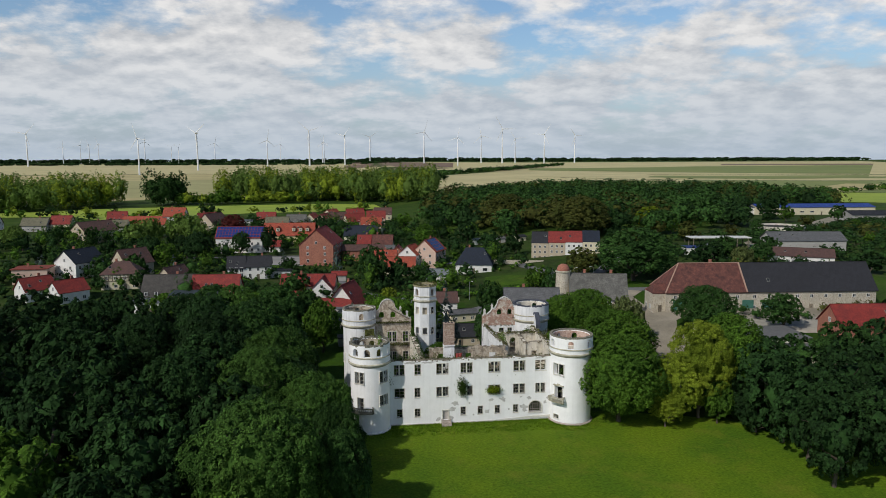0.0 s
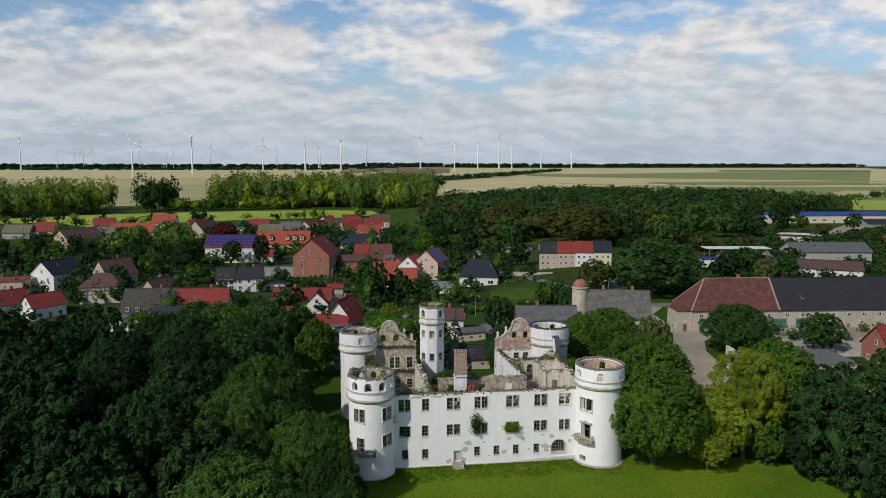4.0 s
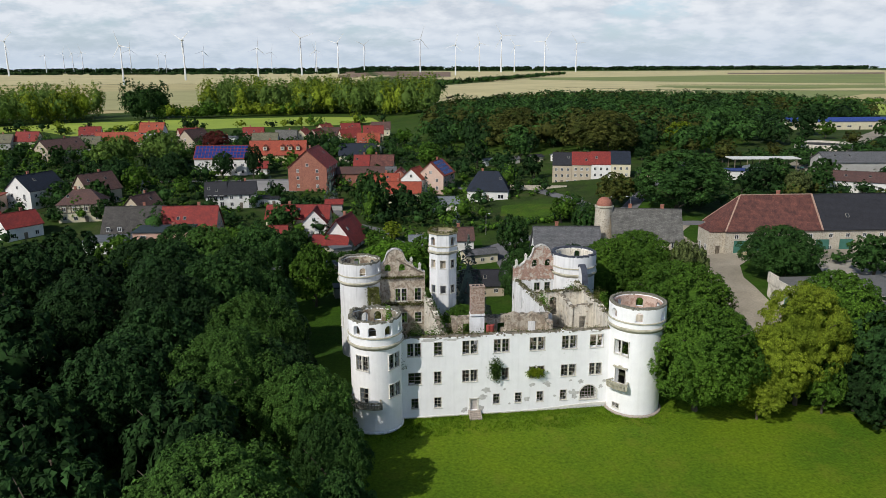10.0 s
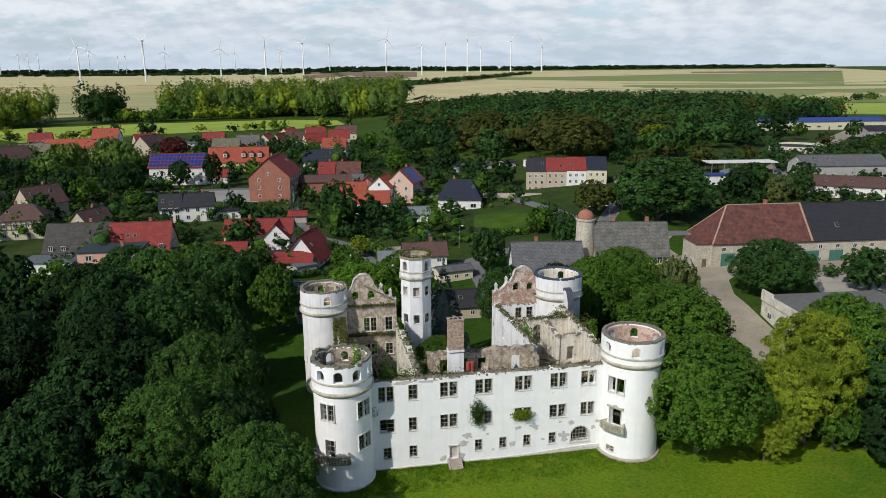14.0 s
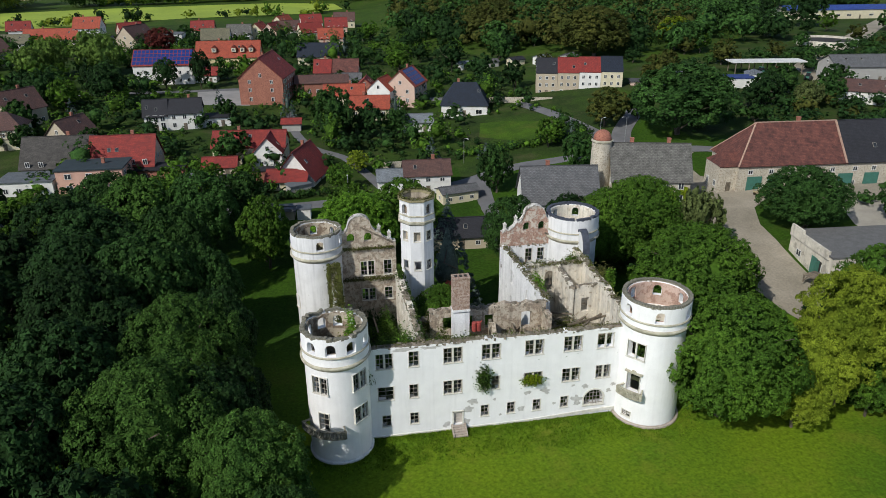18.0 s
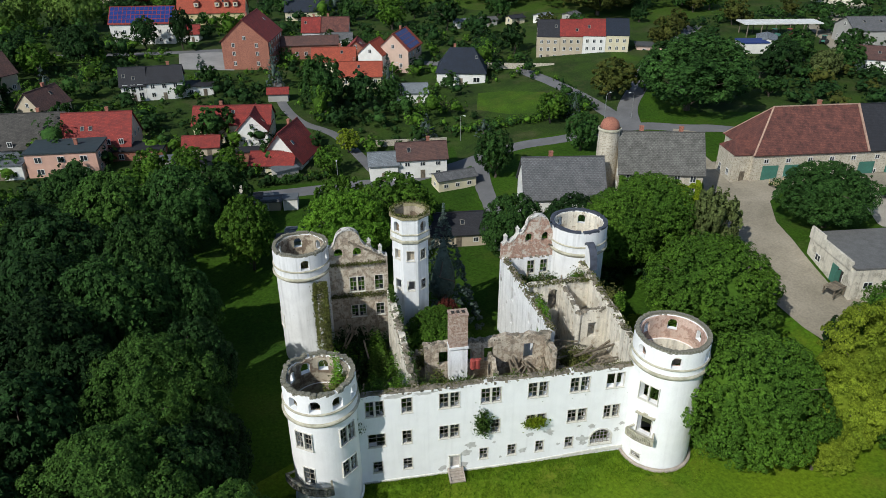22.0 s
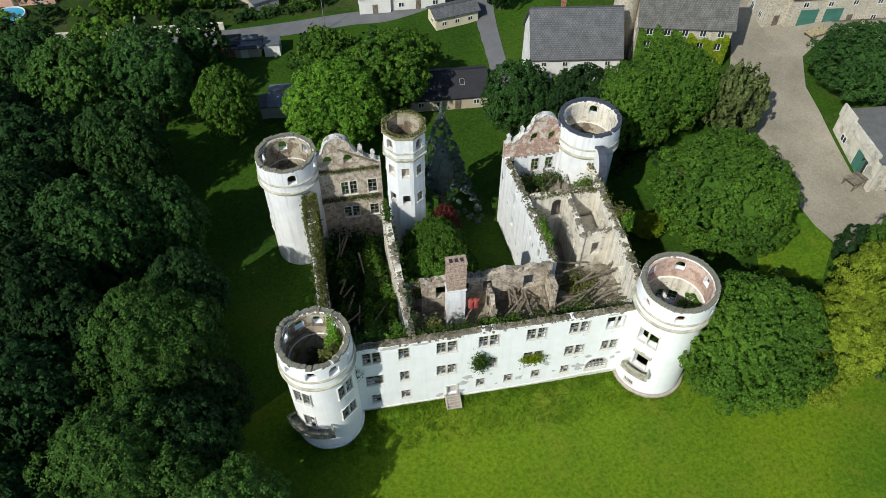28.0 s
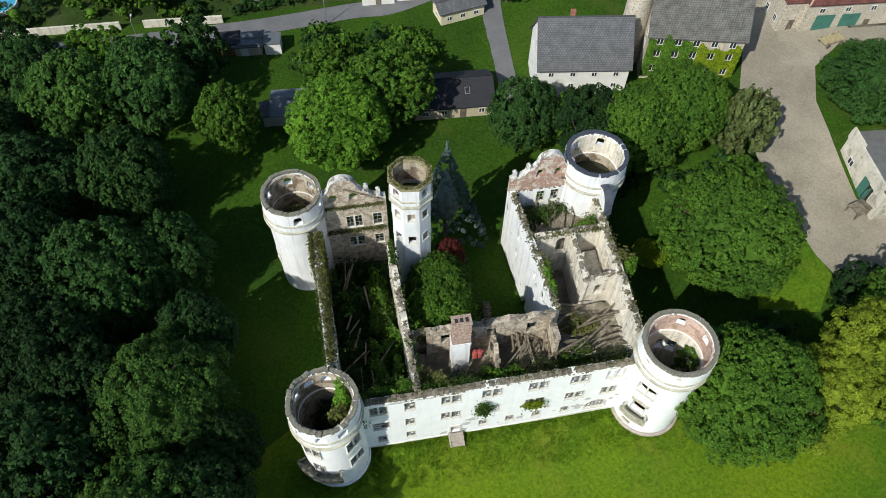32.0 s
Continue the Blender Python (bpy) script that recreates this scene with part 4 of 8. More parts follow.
def balcony(parent, c, r, ang, z, half, label, stone=MOLD):
    """A curved stone balcony on a tower: slab, bottom moulding, balusters and a rail."""
    a0, a1 = radians(ang - half), radians(ang + half)
    s = Shape()
    prof = [(r - 0.4, z - 0.6), (r + 0.35, z - 0.4), (r + 1.15, z - 0.12), (r + 1.2, z), (r - 0.4, z)]
    s.lathe((*c, 0), prof, 14, a0, a1)
    for a in (a0, a1):
        s.face([(c[0] + q * math.cos(a), c[1] + q * math.sin(a), h) for q, h in prof])
    slab = part("balcony", s, stone, castle, label)
    n = 15
    for k in range(n):
        a = a0 + (a1 - a0) * (k + 0.5) / n
        b = Shape()
        b.lathe((c[0] + (r + 1.05) * math.cos(a), c[1] + (r + 1.05) * math.sin(a), z), [(0.05, 0), (0.09, 0.12), (0.05, 0.3), (0.1, 0.5), (0.05, 0.72), (0.07, 0.8)], 6)
        part("baluster", b, stone, slab)
    b = Shape()
    b.lathe((*c, z), [(r + 0.92, 0.8), (r + 1.2, 0.8), (r + 1.2, 0.95), (r + 0.92, 0.95), (r + 0.92, 0.8)], 14, a0, a1)
    for a in (a0, a1):
        b.beam((c[0] + (r - 0.3) * math.cos(a), c[1] + (r - 0.3) * math.sin(a), z + 0.87), (c[0] + (r + 1.1) * math.cos(a), c[1] + (r + 1.1) * math.sin(a), z + 0.87), 0.2, 0.16)
        b.box((c[0] + (r + 1.05) * math.cos(a), c[1] + (r + 1.05) * math.sin(a), z + 0.45), (0.3, 0.3, 0.95), a)
    part("rail", b, stone, slab)


balcony(tw2, (26.32, -0.15), 3.98, -141, 4.5, 18, "small curved stone balcony with turned balusters")
balcony(tw1, (-12.55, -0.34), 3.63, -121, 4.4, 36, "dark curved stone balcony with turned balusters", RIMSTONE)
# door hood over the balcony
s = Shape()
t = radians(-141)
s.box((26.32 + 4.02 * math.cos(t), -0.15 + 4.02 * math.sin(t), 7.55), (0.4, 2.3, 0.16), t)
s.box((26.32 + 4.06 * math.cos(t), -0.15 + 4.06 * math.sin(t), 7.72), (0.35, 0.7, 0.26), t, 0.7)
part("window_hood", s, MOLD, tw2)
part("tower_footing", (lambda q: (q.lathe((26.32, -0.15, 0), [(4.05, 0.35), (4.35, 0.25), (4.5, -0.3)], 48), q)[1])(Shape()), STEPSTONE, tw2, "worn stone footing")
part("tower_footing", (lambda q: (q.lathe((-12.55, -0.34, 0), [(3.66, 0.4), (3.85, 0.25), (3.9, -0.3)], 48), q)[1])(Shape()), WHITE_OLD, tw1, "worn stone footing")

# the eight-sided stair tower
oc = (0.2, 23.1)
def oct_pt(r, k, z, a=0.0):
    t = radians(-75 + 45 * k + a)
    return Vector((oc[0] + r * math.cos(t), oc[1] + r * math.sin(t), z))


def oct_ring(s, prof):
    for (r0, z0), (r1, z1) in zip(prof, prof[1:]):
        for k in range(8):
            s.face([oct_pt(r0, k, z0), oct_pt(r0, k + 1, z0), oct_pt(r1, k + 1, z1), oct_pt(r1, k, z1)])


s = Shape()
R8 = 2.52
body8 = None
for k in range(8):
    a, b = oct_pt(R8, k + 1, 0), oct_pt(R8, k, 0)
    L = (a - b).length
    wl_ = (L - 0.95) / 2
    holes = [] if k in (2, 3, 4) else [(wl_, wl_ + 0.95, 12.4, 13.9), (wl_, wl_ + 0.95, 16.9, 18.4)]
    w8 = straight_wall((b.x, b.y), (a.x, a.y), 0.5, 20.0, openings=holes, step=2.5, base=-0.5)
    s.v, s.f, s.uv = s.v + w8.v, s.f + [tuple(i + len(s.v) for i in f) for f in w8.f], s.uv + w8.uv
body8 = part("octagonal_tower", s, WHITE_REAR, castle, "slim white eight-sided stair tower with an open top")
for k in (-1, 0, 1, 5, 6):
    m0 = (oct_pt(R8, k, 0) + oct_pt(R8, k + 1, 0)) / 2
    for z in (12.4, 16.9):
        add_window(body8, pose(m0.x, m0.y, z, 0, 0, -75 + 45 * k + 22.5 + 90), 0.95, 1.5, False, "broken" if k == 0 else "bare")
s = Shape()
for k in range(8):
    a, b = oct_pt(R8 + 0.08, k + 1, 0), oct_pt(R8 + 0.08, k, 0)
    L = (a - b).length
    wl_ = (L - 0.95) / 2
    w8 = straight_wall((b.x, b.y), (a.x, a.y), 0.45, 22.9, step=2.5, base=20.0, arches=[(wl_, wl_ + 0.95, 20.9, 22.4, 0.45)] if k in (0, 3, 4, 6) else [])
    s.v, s.f, s.uv = s.v + w8.v, s.f + [tuple(i + len(s.v) for i in f) for f in w8.f], s.uv + w8.uv
part("upper_ring", s, WHITE_REAR, body8, "upper storey with arched openings")
s = Shape()
oct_ring(s, [(R8 + 0.02, 19.4), (R8 + 0.3, 19.65), (R8 + 0.32, 19.9), (R8 + 0.1, 20.0)])
part("cornice", s, MOLD, body8)
s = Shape()
oct_ring(s, [(R8 + 0.06, 20.62), (R8 + 0.2, 20.68), (R8 + 0.2, 20.82), (R8 + 0.06, 20.9)])
part("string_course", s, MOLD, body8)
s = Shape()
oct_ring(s, [(R8 + 0.1, 22.85), (R8 + 0.3, 22.95), (R8 + 0.3, 23.2), (R8 - 0.42, 23.2), (R8 - 0.5, 22.5)])
part("rim", s, MOSSRIM, body8, "broad weathered mossy stone rim")
s = Shape()
oct_ring(s, [(R8 - 0.56, 14.0), (R8 - 0.52, 22.9)])
s.f = [f[::-1] for f in s.f]
part("inner_lining", s, TOWERIN, body8, "stained plaster inside the stair tower")
# added floor in the stair tower, shuts light off from the windows below
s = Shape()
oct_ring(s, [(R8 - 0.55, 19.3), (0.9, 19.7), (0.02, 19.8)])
part("rubble_fill", s, SOIL, body8, "earth floor added to keep the windows below dark")

# inside: rubble, fallen beams
def mound(name, x0, x1, y0, y1, z, amp, material, label, seed, step=0.7):
    s = Shape()
    nx_, ny_ = max(2, int((x1 - x0) / step)), max(2, int((y1 - y0) / step))
    P = lambda i, j: (x0 + (x1 - x0) * i / nx_, y0 + (y1 - y0) * j / ny_, z + amp * (noise.noise(Vector((i * step * 0.35, j * step * 0.35, seed))) + 0.4 * noise.noise(Vector((i * step, j * step, seed)))))
    for i in range(nx_):
        for j in range(ny_):
            s.face([P(i, j), P(i + 1, j), P(i + 1, j + 1), P(i, j + 1)])
    return part(name, s, material, castle, label)


mound("rubble_floor", -11.5, -2.6, 1.0, 26.8, 0.8, 0.9, SOIL, "overgrown rubble floor", 1)
mound("rubble_floor", -2.1, 14.9, 0.9, 8.0, 7.0, 1.4, RUBBLE, "heaped rubble on the collapsed floors", 2)
mound("rubble_floor", 15.0, 24.6, 0.9, 11.6, 7.0, 1.4, RUBBLE, "heaped rubble on the collapsed floors", 3)
mound("rubble_floor", 15.0, 20.2, 11.6, 18.8, 4.0, 1.2, RUBBLE, "dark rubble in the stairwell", 4)
mound("rubble_floor", 20.8, 24.6, 12.4, 18.8, 8.0, 0.5, PALE, "plaster-strewn upper floor", 5)
mound("rubble_floor", 14.8, 24.4, 19.4, 26.8, 8.4, 0.8, RUBBLE, "plaster-strewn upper floor", 6)
rnd = random.Random(7)
for k in range(72):
    x, y = (rnd.uniform(15.5, 24), rnd.uniform(3.5, 10.8)) if k < 26 else (rnd.uniform(9, 15), rnd.uniform(2.5, 7.5)) if k < 36 else (rnd.uniform(15.5, 23.5), rnd.uniform(20, 26)) if k < 46 else (rnd.uniform(-9.5, -4), rnd.uniform(4, 24)) if k < 60 else (rnd.uniform(0, 14), rnd.uniform(2.2, 7.4))
    a = rnd.uniform(-0.5, 0.5) + (0.2 if k < 26 else 1.2)
    L = rnd.uniform(2.0, 5.5)
    z = 8.4 + rnd.uniform(0, 1.0) if k < 36 or k >= 60 else 9.4 if k < 46 else rnd.uniform(4.2, 6.2)
    s = Shape()
    d = Vector((math.cos(a), math.sin(a), rnd.uniform(-0.15, 0.35))) * L / 2
    s.beam(Vector((x, y, z)) - d, Vector((x, y, z)) + d, rnd.uniform(0.14, 0.24))
    part("fallen_beam", s, TIMBER, castle)
s = Shape()
s.beam((-7.8, 26.8, 17.4), (-3.0, 26.8, 14.6), 0.18, 0.24)
part("roof_beam", s, TIMBER, lg, "charred rafter leaning on the gable")
s = Shape()
s.beam((20.6, 26.7, 14.4), (24.0, 26.5, 12.9), 0.16, 0.22)
part("roof_beam", s, TIMBER, rg)
s = Shape()
for x in (4.75, 5.3):
    s.lathe((x, 4.6, 11.2), [(0.0, 0), (0.34, 0.05), (0.34, 1.2), (0.0, 1.35)], 12)
s.beam((4.4, 4.6, 11.9), (5.7, 4.5, 12.6), 0.12)
part("rusty_tank", s, RUST, castle, "rusty red metal tanks caught in the ruin")
# plaster patches on the front
rnd = random.Random(11)
PATCH = mat("bare_grey_render", (0.58, 0.57, 0.55), (0.42, 0.41, 0.39), scale=2.0, bump=0.4, fine=0.15)
for x, z, w in ((3.6, 3.9, 1.5), (3.1, 2.9, 1.7), (10.6, 4.35, 1.0), (12.9, 4.4, 1.4), (13.2, 4.0, 0.7), (9.9, 2.1, 1.3), (17.1, 2.6, 1.7), (17.3, 1.9, 1.2), (21.3, 3.4, 0.9), (18.2, 4.4, 1.0),
                (14.2, 2.3, 0.6), (7.2, 1.5, 0.5), (0.4, 0.9, 1.2), (2.9, 1.0, 1.4), (16.6, 4.7, 0.6), (21.9, 4.3, 0.8), (6.4, 3.9, 0.5), (-1.6, 12.2, 3.2), (-4.9, 12.25, 3.6), (19.9, 12.3, 1.8)):
    s = Shape()
    n = 18
    ring = []
    for k in range(n):
        a = 2 * math.pi * k / n
        r_ = w / 2 * (0.45 + 0.65 * rnd.random())
        ring.append((x + r_ * math.cos(a), -0.006, z + (0.75 if z < 12 else 0.16) * r_ * math.sin(a)))
    s.face(ring)
    part("plaster_patch", s, PATCH, facade)


# ---- plants
def leaves(points, size, seed, droop=0.35, normals=None):
    """Small pointed leaf sprays, one at each point."""
    rng = np.random.default_rng(seed)
    n = len(points)
    nor = rng.normal(size=(n, 3))
    if normals is not None:
        nor = normals + 0.30 * nor
    nor[:, 2] += droop
    nor /= np.linalg.norm(nor, axis=1)[:, None]
    t = np.cross(nor, rng.normal(size=(n, 3)))
    t /= np.linalg.norm(t, axis=1)[:, None]
    b = np.cross(nor, t)
    sz = (np.asarray(size) * rng.uniform(0.6, 1.35, n))[:, None]
    p = np.asarray(points)
    spray = np.stack([p - t * sz * 0.52 - b * sz * 0.16 - nor * sz * 0.08, p + t * sz * 0.52 - b * sz * 0.20 - nor * sz * 0.08, p + b * sz * 0.46 + nor * sz * 0.10], 1)
    return spray.reshape(-1, 3)


def leaf_mesh(name, verts, material, core=None):
    """Leaf sprays as one mesh, with the shaded inner mass of the crown where there is one."""
    n = len(verts) // 3
    index = np.arange(3 * n, dtype=np.int32)
    smooth_faces = np.zeros(n, bool)
    if core is not None:
        index = np.concatenate([index, (core[1] + 3 * n).ravel().astype(np.int32)])
        verts = np.concatenate([verts, core[0]])
        smooth_faces = np.concatenate([smooth_faces, np.ones(len(core[1]), bool)])
    me = bpy.data.meshes.new(name)
    me.vertices.add(len(verts))
    me.vertices.foreach_set("co", np.asarray(verts, np.float32).ravel())
    me.loops.add(len(index))
    me.loops.foreach_set("vertex_index", index)
    me.polygons.add(len(index) // 3)
    me.polygons.foreach_set("loop_start", np.arange(0, len(index), 3, dtype=np.int32))
    me.polygons.foreach_set("use_smooth", smooth_faces)
    me.update(calc_edges=True)
    me.materials.append(material)
    return me


def lump(seed, p):
    """How far an uneven crown swells in a direction."""
    return 1 + 0.30 * noise.noise(p * 1.9 + Vector((seed, 3.1, 0))) + 0.22 * noise.noise(p * 4.6 + Vector((seed, 0, 7.7)))


def crown_core(seed, level, radius, height, base, shape="round", size=0.74):
    """The inner mass of a crown: a closed lumpy body, uneven at two scales."""
    bm = bmesh.new()
    bmesh.ops.create_icosphere(bm, subdivisions=level, radius=1.0)
    v = np.array([q.co[:] for q in bm.verts])
    f = np.array([[q.index for q in p.verts] for p in bm.faces])
    bm.free()
    k = np.array([lump(seed, Vector(p)) for p in v])[:, None]
    v = v * k * size
    if shape == "cone":
        v[:, :2] *= (0.92 - 0.75 * (v[:, 2:] / size + 1) / 2)
    mid, hz = base + (height - base) * 0.5, (height - base) / 2
    return np.stack([v[:, 0] * radius, v[:, 1] * radius, mid + v[:, 2] * hz], 1), f


# how the leaf clumps of each kind of crown are built: clump radius, its upright stretch, size of the lobes, lift of the tufts
HABIT_OF = {"ivy": "dark", "weeds": "linden", "yellow": "oak", "maple": "oak"}
HABIT = {"linden": (0.066, 0.9, 0.21, 0.15), "maple": (0.080, 0.62, 0.20, 0.10), "oak": (0.085, 1.35, 0.27, 0.55), "dark": (0.088, 1.15, 0.28, 0.40),
         "sycamore": (0.085, 1.15, 0.27, 0.45), "birch": (0.075, 1.9, 0.22, -0.45), "ash": (0.085, 0.9, 0.25, 0.2), "poplar": (0.085, 1.3, 0.25, 0.45), "yellow": (0.10, 0.8, 0.27, 0.2), "spruce": (0.055, 0.5, 0.12, -0.35), "brown": (0.08, 0.85, 0.22, 0.15), "red": (0.1, 0.9, 0.27, 0.2)}


def crown_points(seed, radius, height, base, count, lobes, shape="round", kind="oak", tuft=26, swell=1.0, dome=0.0, grain=1.0, ragged=0.0):
    """Leaf places on the outside of tufts that sit on the lobes of a crown, with gaps between them, and the way each looks."""
    rng = np.random.default_rng(seed)
    cr0, tall, lobe, lift = HABIT[kind]
    cr0, lobe = cr0 * grain, lobe * grain
    mid, hz = base + (height - base) * 0.50, (height - base) / 2
    cs, rs = [], []
    for k in range(lobes):
        a = 2.399 * k + rng.uniform(-0.25, 0.25)
        if shape == "cone":
            z = rng.uniform(-1, 1.15)
            r_ = radius * lobe * rng.uniform(0.75, 1.25) * (0.35 + 0.35 * (1 - z))
            q = max(0.0, (1.15 * (1 - z) / 2 + 0.04) * radius - r_ * 0.6)
            cs.append((q * math.cos(a), q * math.sin(a), mid + z * hz))
        else:
            # an even spread of lobes over the crown, then an inner ring of lower ones that shows in the gaps
            z = max(-0.97, min(0.985, 1 - 2 * (k + 0.5) / lobes + rng.uniform(-0.05, 0.05)))
            ring = math.sqrt(1 - z * z) * (1.0 - 0.14 * z if shape == "oval" else 1.0)
            r_ = radius * lobe * rng.uniform(0.85, 1.3)
            out = (radius - r_) * (1 + 0.55 * (lump(seed, Vector((ring * math.cos(a), ring * math.sin(a), z))) - 1)) * rng.uniform(0.90 - ragged, 1.06 + 0.5 * ragged)
            cs.append((out * ring * math.cos(a), out * ring * math.sin(a), mid + z * (hz - r_) * (0.9 + 0.1 * out)))
        rs.append(r_)
    cs, rs = np.array(cs), np.array(rs)
    want = max(20, count // tuft)
    n = want * 6
    pick = rng.choice(len(rs), n, p=rs ** 2 / (rs ** 2).sum())
    d = rng.normal(size=(n, 3))
    d[:, 2] = d[:, 2] * 0.9 + 0.35
    d /= np.linalg.norm(d, axis=1)[:, None]
    centre = cs[pick] + d * (rs[pick] * rng.uniform(0.86, 1.03, n))[:, None]
    # tufts buried in another lobe carry no leaves
    gap = np.linalg.norm(centre[:, None] - cs[None], axis=2) / rs[None]
    keep = np.where((gap < 0.8).sum(1) == 0)[0]
    keep = keep[np.argsort(rng.uniform(size=len(keep)))][:want]
    centre, d = centre[keep], d[keep]
    clumps = len(keep)
    per = max(6, count // clumps)
    cr = radius * cr0 * swell * rng.uniform(0.7, 1.35, clumps) * (1.0 if shape != "cone" else 0.8)
    off = rng.normal(size=(clumps, per, 3)) + 0.75 * d[:, None] + np.array([0, 0, 0.30 + lift])
    off /= np.linalg.norm(off, axis=2, keepdims=True)
    pts = centre[:, None] + off * (rng.uniform(0.80, 1.10, (clumps, per, 1)) * cr[:, None, None]) * np.array([1, 1, tall])
    nor = d[:, None] * 0.45 + off * np.array([1, 1, 1 / max(tall, 0.8)])
    if dome:
        nor += dome * (pts - np.array([0, 0, mid])) / np.array([radius, radius, hz])
    return pts.reshape(-1, 3), nor.reshape(-1, 3), cs, rs


def trunk_shape(height, base, r0, radius, seed):
    """A tapered trunk with limbs that reach into the crown."""
    rnd = random.Random(seed)
    s = Shape()
    top = base + (height - base) * 0.7
    pts = [(0, 0, -0.6)] + [(rnd.uniform(-0.15, 0.15) * k, rnd.uniform(-0.15, 0.15) * k, top * k / 5) for k in range(1, 6)]
    s.tube(pts, [r0 * 1.35, r0, r0 * 0.85, r0 * 0.65, r0 * 0.42, r0 * 0.15], 8)
    for k in range(7):
        z = base * 0.8 + (top - base) * k / 8
        a = 2.4 * k + rnd.uniform(-0.3, 0.3)
        L = radius * rnd.uniform(0.55, 0.85)
        p = [(0, 0, z), (0.4 * L * math.cos(a), 0.4 * L * math.sin(a), z + 0.35 * L), (L * math.cos(a), L * math.sin(a), z + 0.75 * L)]
        s.tube(p, [r0 * 0.4, r0 * 0.26, r0 * 0.07], 5)
    return s


TREE_LABEL = {"sycamore": "large green sycamore with a deeply lobed crown", "birch": "loose birch with hanging olive-green twigs", "ash": "bright green ash with a wide leafy crown", "poplar": "tall light green poplar with upright branches", "linden": "broad green linden with a dense rounded crown", "maple": "bright green maple with a full loose crown", "oak": "tall green tree with a lobed dense crown",
              "dark": "tall dark green tree, shade put into its leaf colour", "yellow": "young tree with yellowing light leaves", "spruce": "slim blue-grey spruce with drooping branches", "brown": "chestnut with browning late-summer leaves",
              "red": "small copper-leaved shrub in the court"}
PROTO = {}


def tree(kind, x, y, h, r, detail=2, turn=None, seed=0):
    """A tree at a place: near ones carry thousands of leaf sprays, far ones fewer and larger."""
    v = seed % 3
    key = (kind, detail, v)
    if key not in PROTO:
        count, size, lobes = {4: (66000, 0.035, 125), 3: (22000, 0.062, 50), 2: (7000, 0.108, 36), 1: (2200, 0.19, 20)}[detail]
        shape = "cone" if kind == "spruce" else "oval" if v == 1 else "round"
        fine = detail == 4 and kind == "linden"
        sd = 100 + 13 * v + 7 * detail + sum(map(ord, kind))
        H = 2.1 if kind != "spruce" else 3.6
        base = 0.24 if kind not in ("spruce",) else 0.02
        pts, nor, cs, rs = crown_points(sd, 1.0, H, base, count, int(lobes * (3.5 if shape == "cone" else 2.2 if fine else 1.7 if kind in ("linden", "brown") else 0.6 if kind in ("maple", "sycamore") and detail == 4 else 1)), shape, kind, 10 if fine else 62 if kind == "maple" and detail == 4 else 40 if kind == "sycamore" and detail == 4 else 18 if detail == 4 else 24, grain=(1.15 if kind == "maple" else 0.85 if kind == "sycamore" else 0.5) if detail == 4 else 1.0, dome=0.7 if fine else 0.0, ragged=0.26 if kind in ("maple", "sycamore") and detail > 2 else 0.0)
        top = tagged(new("tree"), TREE_LABEL[kind], "tree")
        if detail > 0:
            part("trunk", trunk_shape(H, base, 0.055, 1.0, sd), BARK, top)
        part("crown", leaf_mesh("crown", leaves(pts, size, sd, normals=nor), LEAF[kind], crown_core(sd, 2, 1.0, H, base, shape, 0.66 if fine else 0.58 if detail == 4 else 0.47 if shape != "cone" else 0.40)), LEAF[kind], top)
        PROTO[key] = [top, False, H]
    top, used, H = PROTO[key]
    z = ground_z(x, y)
    turn = turn if turn is not None else (seed * 2.399) % 6.283
    m = Matrix.LocRotScale((x, y, z), Euler((0, 0, turn)), (r, r, h / H))
    if not used:
        PROTO[key][1] = True
        top.matrix_basis = m
        return top
    c = top
    made = copy_thing(c, Matrix.Identity(4))
    made.matrix_basis = m
    return made


def bush_mesh(name, boxes, n, size, material, seed):
    """Leaf sprays filling low mounds: x, y, z, rx, ry, rz each."""
    rng = np.random.default_rng(seed)
    out, nn = [], []
    vol = np.array([b[3] * b[4] + b[4] * b[5] + b[3] * b[5] for b in boxes])
    for b, w in zip(boxes, vol / vol.sum()):
        k = max(40, int(1.8 * n * w))
        d = rng.normal(size=(k, 3))
        d[:, 2] = np.abs(d[:, 2])
        d /= np.linalg.norm(d, axis=1)[:, None]
        q = rng.uniform(0.7, 1.08, k)[:, None] * (1 + 0.25 * np.sin(5 * d[:, :1] + 4 * d[:, 1:2] + seed))
        out.append(np.array(b[:3]) + d * q * np.array(b[3:6]))
        nn.append(d)
    return leaf_mesh(name, leaves(np.concatenate(out), size, seed, normals=np.concatenate(nn)), material)


def bush(x, y, z, rx, ry, rz, kind, n=900, size=0.35, seed=1, label="green overgrown bush", name="bush", cat="bush"):
    rnd = random.Random(seed)
    bx = [(rnd.uniform(-0.5, 0.5) * rx, rnd.uniform(-0.5, 0.5) * ry, 0, rx * rnd.uniform(0.45, 0.7), ry * rnd.uniform(0.45, 0.7), rz * rnd.uniform(0.6, 1.0)) for _ in range(6)]
    ob = new(name, bush_mesh(name, bx, n, size, LEAF[kind], seed))
    ob.location = (x, y, z)
    return tagged(ob, label, cat, kind="stuff" if name == "overgrowth" else "")


# growth on the ruin
random.seed(5)
